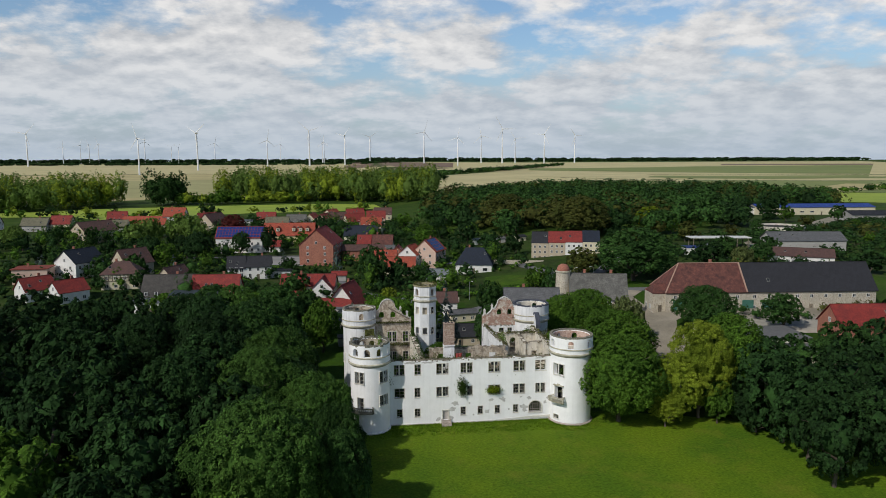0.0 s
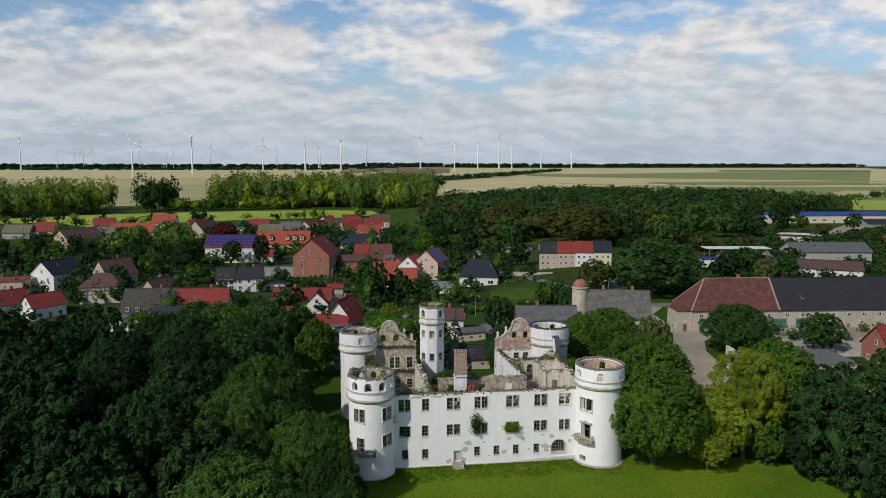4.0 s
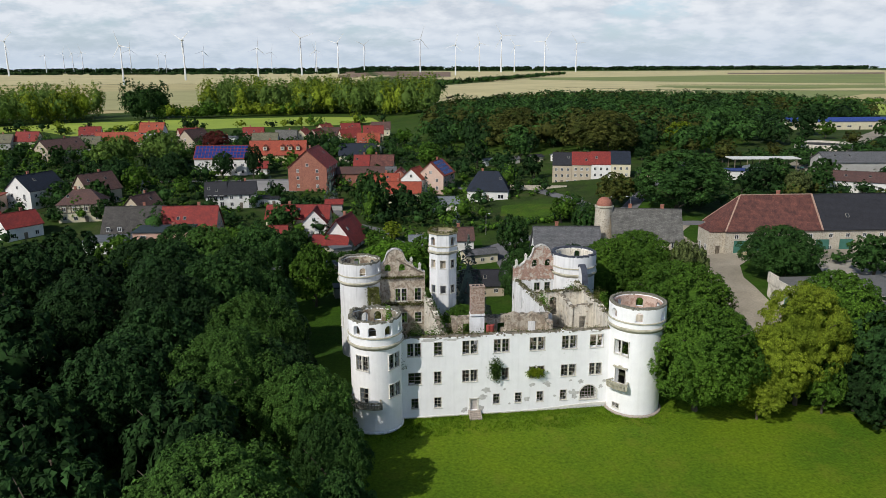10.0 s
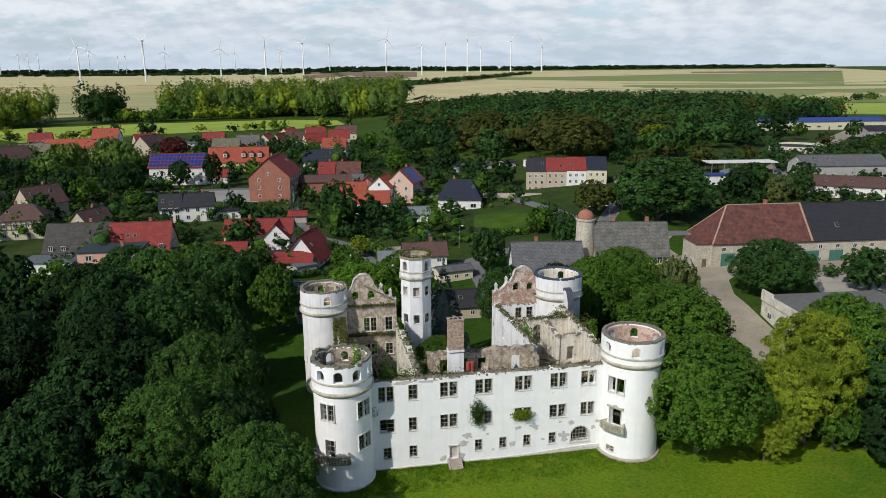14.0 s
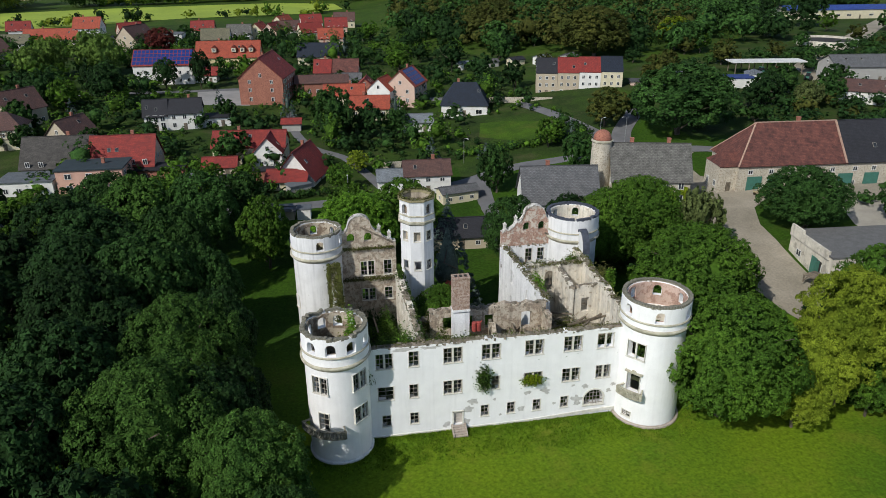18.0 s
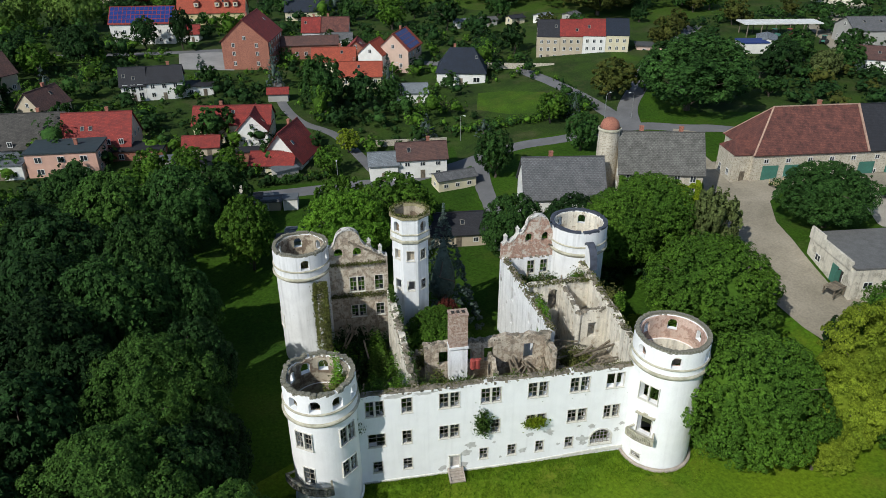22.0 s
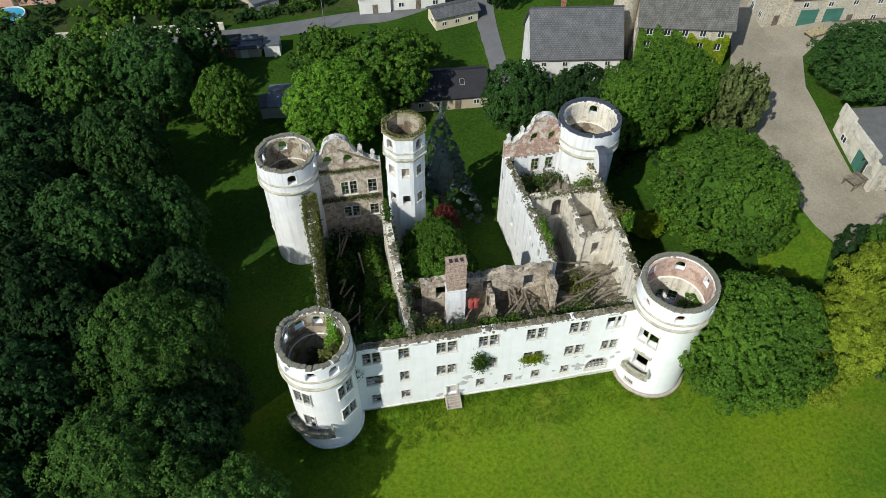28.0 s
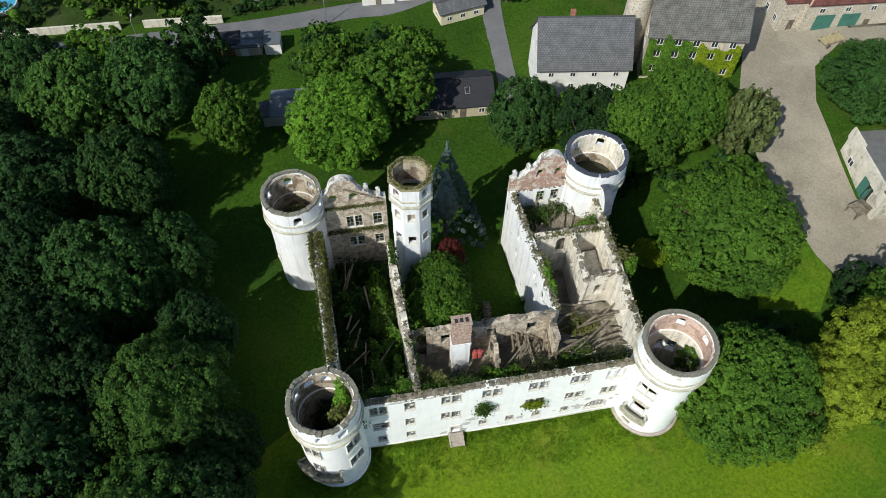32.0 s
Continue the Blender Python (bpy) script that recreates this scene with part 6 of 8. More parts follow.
            fr, gl = Shape(), Shape()
            fr.box((0, 0, 0), (0.8, 1.1, 0.12)); gl.box((0, 0, 0.045), (0.66, 0.96, 0.06))
            f2 = part("skylight", fr, SASH, roof); f2.matrix_parent_inverse = Matrix()
            f2.matrix_basis = pose(xs_, ys_, zs_, math.degrees(sl), 0, 0)
            g2 = new("pane", gl.mesh("pane", GLASS)); g2.parent = f2
    if solar:
        b_, e_ = b + o, eave - o * (ridge - eave) / b
        u0, u1, nu = solar
        for i in range(nu):
            for j in range(4):
                x0, x1 = u0 + (u1 - u0) * i / nu + 0.09, u0 + (u1 - u0) * (i + 1) / nu - 0.09
                t0, t1 = 0.06 + 0.225 * j + 0.014, 0.06 + 0.225 * (j + 1) - 0.014
                q = Shape()
                q.face([(xx_, -b_ * (1 - t_), e_ + (ridge - e_) * t_ + th + 0.07) for xx_, t_ in ((x0, t0), (x1, t0), (x1, t1), (x0, t1))])
                sp = part("solar_panel", q, SOLAR, roof); sp.matrix_parent_inverse = Matrix()
    return top


H = house
# behind the castle
H(11, 86.5, -2, 10.5, 6.5, 4.6, 7.2, "white", "brown", "white cottage with a brown tiled roof", rows=[0.9, 3.0], win=(1.0, 0.9), z=2.0)
H(2.6, 86.0, -2, 6.0, 6.0, 3.8, 5.6, "white", "steel", "low annex with a grey sheet roof", chimneys=0, z=2.0)
H(16.8, 78.5, 12, 8.5, 4.2, 2.8, 3.6, "cream", "slate", "low outbuilding with a pale sheet roof", chimneys=0, rows=[1.0], win=(0.9, 0.8), gap=2.2, door=False, z=1.6)
H(11.5, 57.0, -3, 13.0, 8.0, 2.6, 5.0, "beige", "dark", "low rendered shed with a dark sheet roof", chimneys=0, rows=[0.9], win=(0.9, 0.9), z=0.9, gables=False)
H(32.8, 57.0, -8, 14.5, 10.0, 7.6, 13.4, "white", "slate", "tall white house with a grey slate roof", rows=[0.9, 3.6, 5.9], win=(0.8, 0.8), gap=3.2, z=1.9)
H(51.5, 57.2, -14, 15.0, 9.5, 8.2, 14.2, "stone", "grey", "stone manor with a large grey tiled roof", rows=[1.0, 4.0, 6.4], win=(1.0, 1.3), gap=2.4, z=4.6, chimneys=2)
mt = tagged(new("manor_tower"), "slim round stone tower with a brick dome beside the manor", "tower")
s = Shape(); s.lathe((42.4, 59.6, 2.0), [(2.15, -1), (2.05, 10), (1.95, 17.2)], 28)
part("shaft", s, WALLS["stone"], mt)
s = Shape(); s.lathe((42.4, 59.6, 19.2), [(1.9, -0.2), (2.15, 0.0), (2.15, 0.3), (1.95, 0.4)], 28)
part("cornice", s, MOLD, mt)
s = Shape(); s.lathe((42.4, 59.6, 19.6), [(1.75, 0), (1.7, 0.6), (1.35, 1.3), (0.7, 1.75), (0.0, 1.9)], 28)
part("dome", s, WALLS["brick"], mt, "red brick dome", True)
# climbers on the manor front, leaving the windows free
rng = np.random.default_rng(14)
for kind, u0, u1, v1, n, label in (("linden", -7.5, 0.2, 8.3, 9000, "dense green creeper on the manor front"), ("yellow", 0.6, 7.4, 7.0, 7000, "yellow-green creeper on the manor front")):
    p = np.stack([rng.uniform(u0, u1, n), -4.86 - rng.uniform(0, 0.28, n), v1 * rng.uniform(0, 1, n) ** 0.9], 1)
    edge = v1 - 0.8 + 0.8 * np.sin(p[:, 0] * 1.7) * np.sin(p[:, 0] * 0.6 + 1)
    keep = p[:, 2] < edge
    for xx in (-5.76, -2.88, 0.0, 2.88, 5.76):
        for zr in (1.0, 4.0, 6.4):
            keep &= ~((np.abs(p[:, 0] - xx) < 0.62) & (p[:, 2] > zr - 0.1) & (p[:, 2] < zr + 1.4))
    ob = tagged(new("creeper", leaf_mesh("creeper", leaves(p[keep], 0.34, 5, normals=np.tile([0, -1.0, 0.2], (keep.sum(), 1))), LEAF[kind])), label, "creeper")
    ob.matrix_basis = pose(51.5, 57.2, 4.6, 0, 0, -14)
# farmyard
H(83.6, 62.7, -4, 23, 12.5, 6.0, 13.0, "stone", "barn", "long stone barn with a weathered red tiled roof", hip=5.5, hips=(1, 0), chimneys=1, rows=[0.9, 3.9], win=(0.9, 0.9), gap=4.0, z=7.2, cat="barn", name="barn")
H(114.1, 60.6, -4, 38, 12.5, 6.0, 13.0, "stone", "dark", "long stone barn with a dark sheet roof", chimneys=0, rows=[0.9, 3.9], win=(0.9, 0.9), gap=4.0, z=7.2, cat="barn", name="barn")
H(70.6, 61.6, -4, 4.4, 6.5, 5.4, 7.6, "stone", "barn", "stone annex at the barn end with a hipped roof", hip=1.8, hips=(1, 0), chimneys=0, rows=[0.9], z=7.2, name="barn_annex", cat="barn", over=0.15)
for xb in (75.3, 79.8, 95.2, 101.0):
    gt = Shape(); gt.box((xb, 56.36 - (xb - 83.6) * 0.07, 8.9), (3.2, 0.16, 3.4), radians(-4)); gt.box((xb, 56.29 - (xb - 83.6) * 0.07, 8.9), (0.1, 0.12, 3.4), radians(-4))
    tagged(new("barn_gate", gt.mesh("barn_gate", GREEN)), "green boarded barn gate", "gate")
H(78.6, 25.4, -4, 23, 12, 4.6, 4.8, "concrete", "felt", "stained concrete farm shed with a flat roof", flat=True, chimneys=0, rows=[1.2], win=(1.4, 1.1), gap=4, z=4.4, over=0.15, cat="shed")
H(85, 14.0, -10, 16, 7, 3.6, 4.6, "stone", "slate", "low stone stable with a grey roof", chimneys=0, rows=[1.0], gap=3, z=4.4, cat="shed")
# the shed's raised end wall, its half-open teal door and the timber loading stage before it
SHED = pose(78.6, 25.4, 4.4, 0, 0, -4)
shed = next(o for o in bpy.data.objects if o.get("label", "").startswith("stained concrete farm shed"))
s = Shape(); s.box((-11.55, 0.5, 4.7), (0.35, 11.2, 1.5)); s.box((-11.55, 4.2, 5.7), (0.34, 3.6, 0.7))
part("parapet", s, WALLS["concrete"], shed).matrix_parent_inverse = Matrix()
s = Shape(); s.box((-11.6, -1.6, 1.5), (0.12, 1.5, 3.0)); s.box((-12.2, -3.3, 1.5), (1.1, 0.1, 3.0), 0.25)
part("door", s, GREEN, shed, "half-open teal boarded door").matrix_parent_inverse = Matrix()
# dark panel on the closed wall, painted as the unlit inside
s = Shape(); s.box((-11.53, -2.9, 1.4), (0.14, 1.3, 2.8))
part("doorway", s, DARKROOM, shed, "dark panel painted as the unlit doorway").matrix_parent_inverse = Matrix()
stage = tagged(new("loading_stage"), "weathered timber loading stage beside the concrete shed", "stage")
stage.matrix_basis = SHED @ pose(-13.6, -5.2, 0.15, 0, 0, 20)
for k in range(6):
    s = Shape(); s.box((-1.2 + 0.48 * k, 0, 1.35), (0.42, 2.0, 0.08)); part("plank", s, TIMBER, stage)
for sx in (-1.1, 1.1):
    for sy in (-0.9, 0.9):
        s = Shape(); s.box((sx, sy, 0.65), (0.16, 0.16, 1.35)); part("leg", s, TIMBER, stage)
for sy in (-0.9, 0.9):
    s = Shape(); s.beam((-1.1, sy, 0.2), (1.1, sy, 1.2), 0.1); part("brace", s, TIMBER, stage)
H(170, 144, -8, 30, 12, 5.2, 8.2, "grey", "slate", "long grey farm hall", chimneys=0, cat="barn", rows=[1.2], gap=4)
H(152, 118, -30, 22, 12, 3.6, 6.0, "white", "brown", "white farm building with a red-brown roof", chimneys=0, cat="barn", rows=[1.0], gap=4)
H(282, 305, -4, 78, 16, 4.8, 6.6, "cream", "blue", "long hall with a bright blue sheet roof", chimneys=0, cat="hall", rows=[1.5], gap=6, win=(2.5, 1.0), ends=False)
H(247, 310, -4, 10, 12, 4.6, 5.6, "white", "slate", "white end building beside the blue hall", chimneys=0, cat="hall", rows=[1.0])
H(300, 250, -8, 60, 14, 4.0, 6.0, "grey", "dark", "long dark farm hall", chimneys=0, cat="hall", rows=[1.2], gap=7, ends=False)
cnp = tagged(new("yard_canopy"), "open farm canopy with a white flat roof", "canopy")
s = Shape(); s.box((141, 159, ground_z(141, 159) + 4.2), (26, 7, 0.35), radians(-8)); part("roof", s, PVC, cnp)
for i in range(6):
    for j in (-1, 1):
        s = Shape(); xx, yy = 141 + (i - 2.5) * 4.6 + j * 0.45, 159 - (i - 2.5) * 0.64 + j * 3.1
        s.box((xx, yy, ground_z(xx, yy) + 2.0), (0.25, 0.25, 4.2)); part("post", s, TIMBER, cnp)
H(112.5, 27, -4, 24, 10, 4.6, 9.2, "brick", "red", "brick farm building with a bright red roof", chimneys=0, cat="barn", name="barn", rows=[1.0], gap=4)
H(121.5, 142, -8, 8, 6, 3.0, 3.6, "white", "blue", "small shed with a bright blue roof", flat=True, chimneys=0, rows=[], name="shed", cat="shed", over=0.2)
H(129, 146, 60, 11, 6, 2.6, 3.4, "white", "steel", "pale sheet-covered clamp beside the canopy", chimneys=0, rows=[], name="shed", cat="shed", ends=False, over=0.1)
tank = tagged(new("slurry_tank"), "round open concrete slurry tank in the farm field", "tank")
s = Shape(); s.lathe((200, 208, ground_z(200, 208)), [(12.0, -0.5), (12.0, 2.6), (11.6, 2.6), (11.6, 1.6)], 40); part("tank_wall", s, WALLS["concrete"], tank)
s = Shape(); s.lathe((200, 208, ground_z(200, 208)), [(11.62, 1.7), (0.01, 1.7)], 40); part("slurry", s, DARKROOM, tank)
TYRE = mat("tractor_tyre", (0.02, 0.02, 0.02), rough=0.8)


def tractor(x, y, rot, colour, label):
    top = tagged(new("tractor"), label, "tractor", "tractors in the farmyard")
    top.matrix_basis = pose(x, y, ground_z(x, y) + 0.08, 0, 0, rot)
    s = Shape(); s.box((1.0, 0, 1.2), (2.0, 0.8, 0.8), 0, 0.85); s.box((-0.6, 0, 1.1), (1.6, 1.0, 0.6)); part("body", s, colour, top)
    s = Shape(); s.box((-0.6, 0, 2.0), (1.3, 1.3, 1.3), 0, 0.85); part("cabin", s, GLASS, top)
    s = Shape(); s.box((-0.6, 0, 2.7), (1.4, 1.4, 0.12), 0, 0.9); part("cabin_roof", s, colour, top)
    for xx, r_ in ((-0.8, 0.85), (1.6, 0.55)):
        for sg in (-1, 1):
            s = Shape(); s.lathe((0, 0, 0), [(0.1, -0.2), (r_, -0.2), (r_, 0.2), (0.1, 0.2)], 18); w_ = part("wheel", s, TYRE, top); w_.matrix_basis = pose(xx, sg * 0.85, r_, 90, 0, 0)


tractor(138, 155.5, -80, GREEN, "green tractor standing under the canopy")
tractor(143, 154.8, -85, RUST, "red tractor standing under the canopy")
tractor(149, 146, 40, GREEN, "green tractor parked in the yard")
# left of the lane
H(-65.4, 101.0, -2, 14.6, 8.5, 5.7, 6.2, "pink", "teal", "long pink house with a low teal-grey roof", flat=True, rows=[1.0, 3.7], win=(1.4, 1.2), gap=4.0, z=2.4, over=0.3)
H(-51.5, 106.0, -2, 11, 5.5, 2.7, 2.9, "brick", "dark", "low brick outhouse with a dark flat roof", flat=True, chimneys=0, rows=[0.8], z=2.6, name="outhouse", cat="outhouse")
H(-60.5, 111.5, -3, 15, 11, 3.4, 9.6, "rose", "red", "rose house with a bright red roof", rows=[3.7], z=2.6)
H(-76, 113.5, -2, 16, 11.5, 3.4, 9.6, "grey", "old", "old house with a dark weathered tiled roof", rows=[3.7], z=2.6)
H(-79.5, 100.5, -2, 12, 7.5, 3.6, 3.8, "white", "steel", "low white house with a blue-grey flat roof", flat=True, chimneys=0, rows=[1.0], z=2.4, over=0.3)
H(-80.5, 137.5, 62, 10, 8.0, 3.6, 7.6, "beige", "brown", "small gabled house with a dark brown roof", rows=[1.0], z=4.0)
H(-30.5, 114.5, -6, 18, 8.5, 5.2, 8.4, "cream", "red", "house with a long red tiled roof", rows=[1.0], z=2.8)
H(-25.6, 111.0, 84, 8.5, 7.0, 4.6, 8.2, "white", "red", "white gabled wing with a red roof", chimneys=0, rows=[1.0], z=2.8)
H(-37.5, 106.0, -4, 8.0, 5.0, 2.6, 4.4, "beige", "red", "small outhouse with a red roof", chimneys=0, rows=[0.8], z=2.6)
H(-17.4, 98.0, 68, 10, 9, 3.0, 8.6, "white", "red", "small house with a steep bright red roof", rows=[0.9], z=2.2, over=0.9)
H(-20.8, 93.6, -10, 8.5, 6.5, 2.8, 4.4, "cream", "red", "low porch wing with a red roof", chimneys=0, rows=[0.9], z=2.2, over=0.8)
H(15.6, 134.5, -4, 8.5, 6.0, 3.0, 4.8, "white", "steel", "small white garden house", chimneys=0, rows=[0.9], win=(1.6, 1.0), z=4.1)
H(-51.9, 150.1, 4, 9.6, 8, 5.0, 8.4, "white", "dark", "white house with a black tiled roof", rows=[1.0, 3.3], z=4.6)
H(-59.9, 149.0, 4, 6.4, 7, 4.6, 8.6, "white", "dark", "dark-roofed wing with a glazed porch", chimneys=0, rows=[0.8, 3.0], win=(1.2, 1.7), gap=1.6, z=4.6)
H(-43.2, 150.6, 4, 8.0, 6, 2.8, 3.0, "white", "dark", "low white garage with a black flat roof", flat=True, chimneys=0, rows=[0.8], z=4.6)
H(-20.8, 140.9, -4, 5.4, 4.0, 2.3, 3.4, "grey", "red", "small garden hut with a dark red roof", chimneys=0, rows=[], z=4.4, name="garden_hut", cat="hut", ends=False)
H(-29.0, 180.0, 78, 18, 14.5, 8.6, 15.0, "brick", "red", "large red-brick house with a steep red roof", rows=[1.2, 4.2, 6.8], z=5.8, chimneys=1)
H(-11, 184, -2, 18, 8, 4.6, 6.6, "brick", "brown", "long brick barn with a brown roof", chimneys=0, rows=[1.2], z=6.0, cat="barn", name="barn")
H(16.6, 167.0, 62, 12, 10, 6.2, 10.8, "rose", "orange", "rose house with a red roof and solar panels", rows=[1.0, 3.8], z=5.9, solar=(-4.5, 4.5, 5))
H(8.6, 165.5, 62, 8, 8, 5.0, 8.6, "white", "orange", "white wing with an orange-red roof", rows=[1.0], z=5.9, chimneys=0)
H(3.0, 150.5, -8, 12, 7.5, 3.2, 6.4, "cream", "orange", "small house with an orange-red roof", rows=[1.0], z=5.2)
H(3.6, 175.0, 80, 7, 6, 4.5, 7.2, "brick", "red", "small brick outbuilding with a red gabled roof", chimneys=0, rows=[1.0], z=5.8)
H(-4.0, 167.5, -6, 13, 8, 3.6, 6.8, "cream", "orange", "small house with a red gabled roof", rows=[1.0], z=5.4)
H(32.4, 147.0, -14, 14, 11.5, 3.8, 9.4, "white", "navy", "white bungalow with a hipped dark blue roof", hip=3.5, rows=[1.0], win=(1.8, 1.3), gap=3.4, z=5.7)
for k, (wm, rm) in enumerate((("beige", "dark"), ("beige", "red"), ("white", "red"), ("cream", "navy"))):
    H(62.0 + 6.6 * k, 158.3 - 1.9 * k, -16, 6.8, 10, 7.4, 11.4, wm, rm, "terraced two-storey house with a tiled roof", rows=[1.0, 3.2, 5.4], win=(0.8, 1.0), gap=1.7, z=8.4 + 0.25 * k, over=0.12, chimneys=0, ends=k == 3)
H(92, 150, -16, 8, 5, 2.8, 3.2, "rose", "slate", "low garage beside the terrace", flat=True, chimneys=0, rows=[0.8], z=10.2)
H(-98.5, 138.0, 6, 13, 10, 6.0, 9.6, "cream", "brown", "half-timbered house with a hipped brown roof", hip=4.0, rows=[1.0, 3.9], win=(1.1, 1.1), gap=2.4, z=3.9)
tb = tagged(new("timber_frame"), "dark timber framing on the cream house front", "timber frame")
FRAMED = pose(-98.5, 138.0, 3.9, 0, 0, 6)
for k in range(11):
    s = Shape(); s.beam(FRAMED @ Vector((-6.5 + 1.3 * k, -5.06, 3.3)), FRAMED @ Vector((-6.5 + 1.3 * k, -5.06, 5.9)), 0.22, 0.12)
    part("post", s, TIMBER, tb)
for zz in (3.3, 4.6, 5.85):
    s = Shape(); s.beam(FRAMED @ Vector((-6.5, -5.06, zz)), FRAMED @ Vector((6.5, -5.06, zz)), 0.12, 0.22)
    part("rail", s, TIMBER, tb)
for k in (0, 2, 7, 9):
    s = Shape(); s.beam(FRAMED @ Vector((-6.4 + 1.3 * k, -5.07, 4.65)), FRAMED @ Vector((-5.3 + 1.3 * k, -5.07, 5.8)), 0.18, 0.1)
    part("brace", s, TIMBER, tb)
H(-101.7, 160.5, 50, 12, 10, 5.4, 10.6, "beige", "brown", "tall house with a dark brown roof", rows=[1.0], z=4.9)
H(-121, 160, 62, 14, 11, 6.2, 10.8, "white", "navy", "white house with a dark blue gable", rows=[1.0, 3.8], z=5.0)
H(-134, 150, 5, 12, 9, 5.4, 6.0, "rose", "orange", "low house with an orange roof", flat=True, rows=[1.0], z=4.8)
H(-110, 118, 48, 10, 8, 4.0, 7.4, "white", "red", "white house with a steep red roof", rows=[1.0], z=3.2)
H(-122, 122, 48, 10, 8, 4.0, 7.8, "white", "red", "white house with a steep red roof", rows=[1.0], z=3.3)
H(-111, 124, 20, 8, 6, 3.0, 5.4, "beige", "brown", "small shed with a brown roof", chimneys=0, rows=[0.8], z=3.3)
H(-68.0, 216.5, -5, 21.5, 11, 7.4, 12.1, "white", "red", "white house with a roof full of solar panels", rows=[1.2, 4.0], z=6.2, solar=(-10.9, 10.9, 15), chimneys=0)
yellow_house = H(-48, 248, -4, 25.7, 11, 4.8, 10.6, "yellow", "orange", "long yellow house with a red roof and dormers", rows=[1.2], win=(1.2, 1.3), gap=3.0, z=6.3)
for xd in (-5.5, 2.5, 6.0, 9.5):
    s = Shape(); s.box((xd, -3.6, 7.6), (1.7, 2.4, 1.7)); d_ = part("dormer", s, WALLS["cream"], yellow_house); d_.matrix_parent_inverse = Matrix()
    s = Shape()
    for sg in (-1, 1):
        s.face([(xd + sg * 1.15, -5.0, 8.35), (xd, -5.0, 9.25), (xd, -1.2, 9.25), (xd + sg * 1.15, -2.6, 8.35)][::sg])
    s.face([(xd - 1.0, -4.9, 8.4), (xd + 1.0, -4.9, 8.4), (xd, -4.9, 9.2)])
    part("dormer_roof", s, ROOFS["orange"], d_).matrix_parent_inverse = Matrix()
    house_window(d_, pose(xd, -4.8, 7.1), 0.9, 1.0)
H(-53.6, 215.5, -4, 8.0, 7, 3.0, 5.4, "white", "red", "small annex with a dark red roof", rows=[1.0], z=6.2, chimneys=0)
H(-11, 249, -8, 17, 11, 3.8, 8.6, "cream", "navy", "house with a dark blue roof", rows=[1.0], win=(1.6, 0.9), z=6.3)
H(-2.5, 204, -8, 11, 9, 4.4, 8.4, "white", "barn", "house with a brown-red roof", rows=[1.0], z=6.3)
H(-1, 197.5, -8, 9, 5, 2.6, 4.4, "white", "slate", "grey lean-to beside the house", chimneys=0, rows=[0.8], z=6.2)
H(-10, 204.5, -8, 6, 9, 4.4, 8.4, "white", "red", "white gabled house", rows=[1.0], z=6.3)
H(-126.5, 338, -4, 13, 10, 8.2, 13.2, "white", "orange", "tall white house with a red roof", rows=[1.2, 4.2, 6.4], win=(1.2, 1.4), z=6.3)
H(-119, 325, -4, 13.5, 6, 2.8, 5.2, "white", "navy", "low annex with a dark blue roof", chimneys=0, rows=[1.0], z=6.3)
H(-144, 335, -3, 26, 9, 3.6, 8.2, "cream", "orange", "long low house with an orange-red roof", rows=[1.0], z=6.3)
H(-151.5, 267, 52, 19, 13, 6.5, 11.2, "beige", "brown", "large beige house with a brown roof", rows=[1.2, 4.2], z=6.3)
H(-192.9, 335, -3, 12, 9, 4.5, 9.2, "cream", "red", "house with a red roof", rows=[1.0], z=6.3)
H(-207, 332, -3, 15, 9, 4.0, 8.2, "grey", "olive", "old house with a mossy grey roof", rows=[1.0], z=6.3)
H(-158, 322, -3, 15.5, 8, 3.5, 7.2, "grey", "olive", "low barn with a weathered grey roof", rows=[1.0], z=6.3, chimneys=0, cat="barn")
H(-98, 309, 62, 15, 12, 5.6, 11.6, "beige", "brown", "beige gabled house with a dark roof", rows=[1.2, 3.6], z=6.3)
H(-85, 321, -4, 15, 9, 6.0, 6.4, "white", "steel", "white two-storey house with a flat grey roof", flat=True, rows=[1.0, 3.8], win=(1.6, 1.2), gap=3.0, z=6.3)
H(-84, 309, -4, 10, 7, 3.2, 4.4, "white", "steel", "white annex with a grey sheet roof", rows=[1.0], z=6.3, chimneys=0)
H(-61.3, 317, -3, 13.7, 9, 3.6, 8.3, "white", "olive", "white house with an olive roof", rows=[1.0], z=6.3)
for k, (xx, yy, rr, rm) in enumerate(((-50.7, 329, -6, "grey"), (-41.3, 336, 75, "orange"), (-34, 334, 70, "red"), (-26, 342, 10, "brown"), (-14.6, 329, 20, "red"), (-4.4, 302, -4, "orange"), (-14, 374, 10, "red"), (6, 382, -4, "brown"), (0, 352, -2, "red"),
                                  (-235, 335, 4, "olive"), (-72, 352, 0, "red"), (-110, 352, 30, "red"), (-172, 372, 10, "red"), (-30, 372, 60, "orange"))):
    H(xx, yy, rr, 12, 9, 4.2, 8.6, ("white", "cream", "rose")[k % 3], rm, "village house with a gabled tiled roof", rows=[1.0, 3.4], z=6.4)
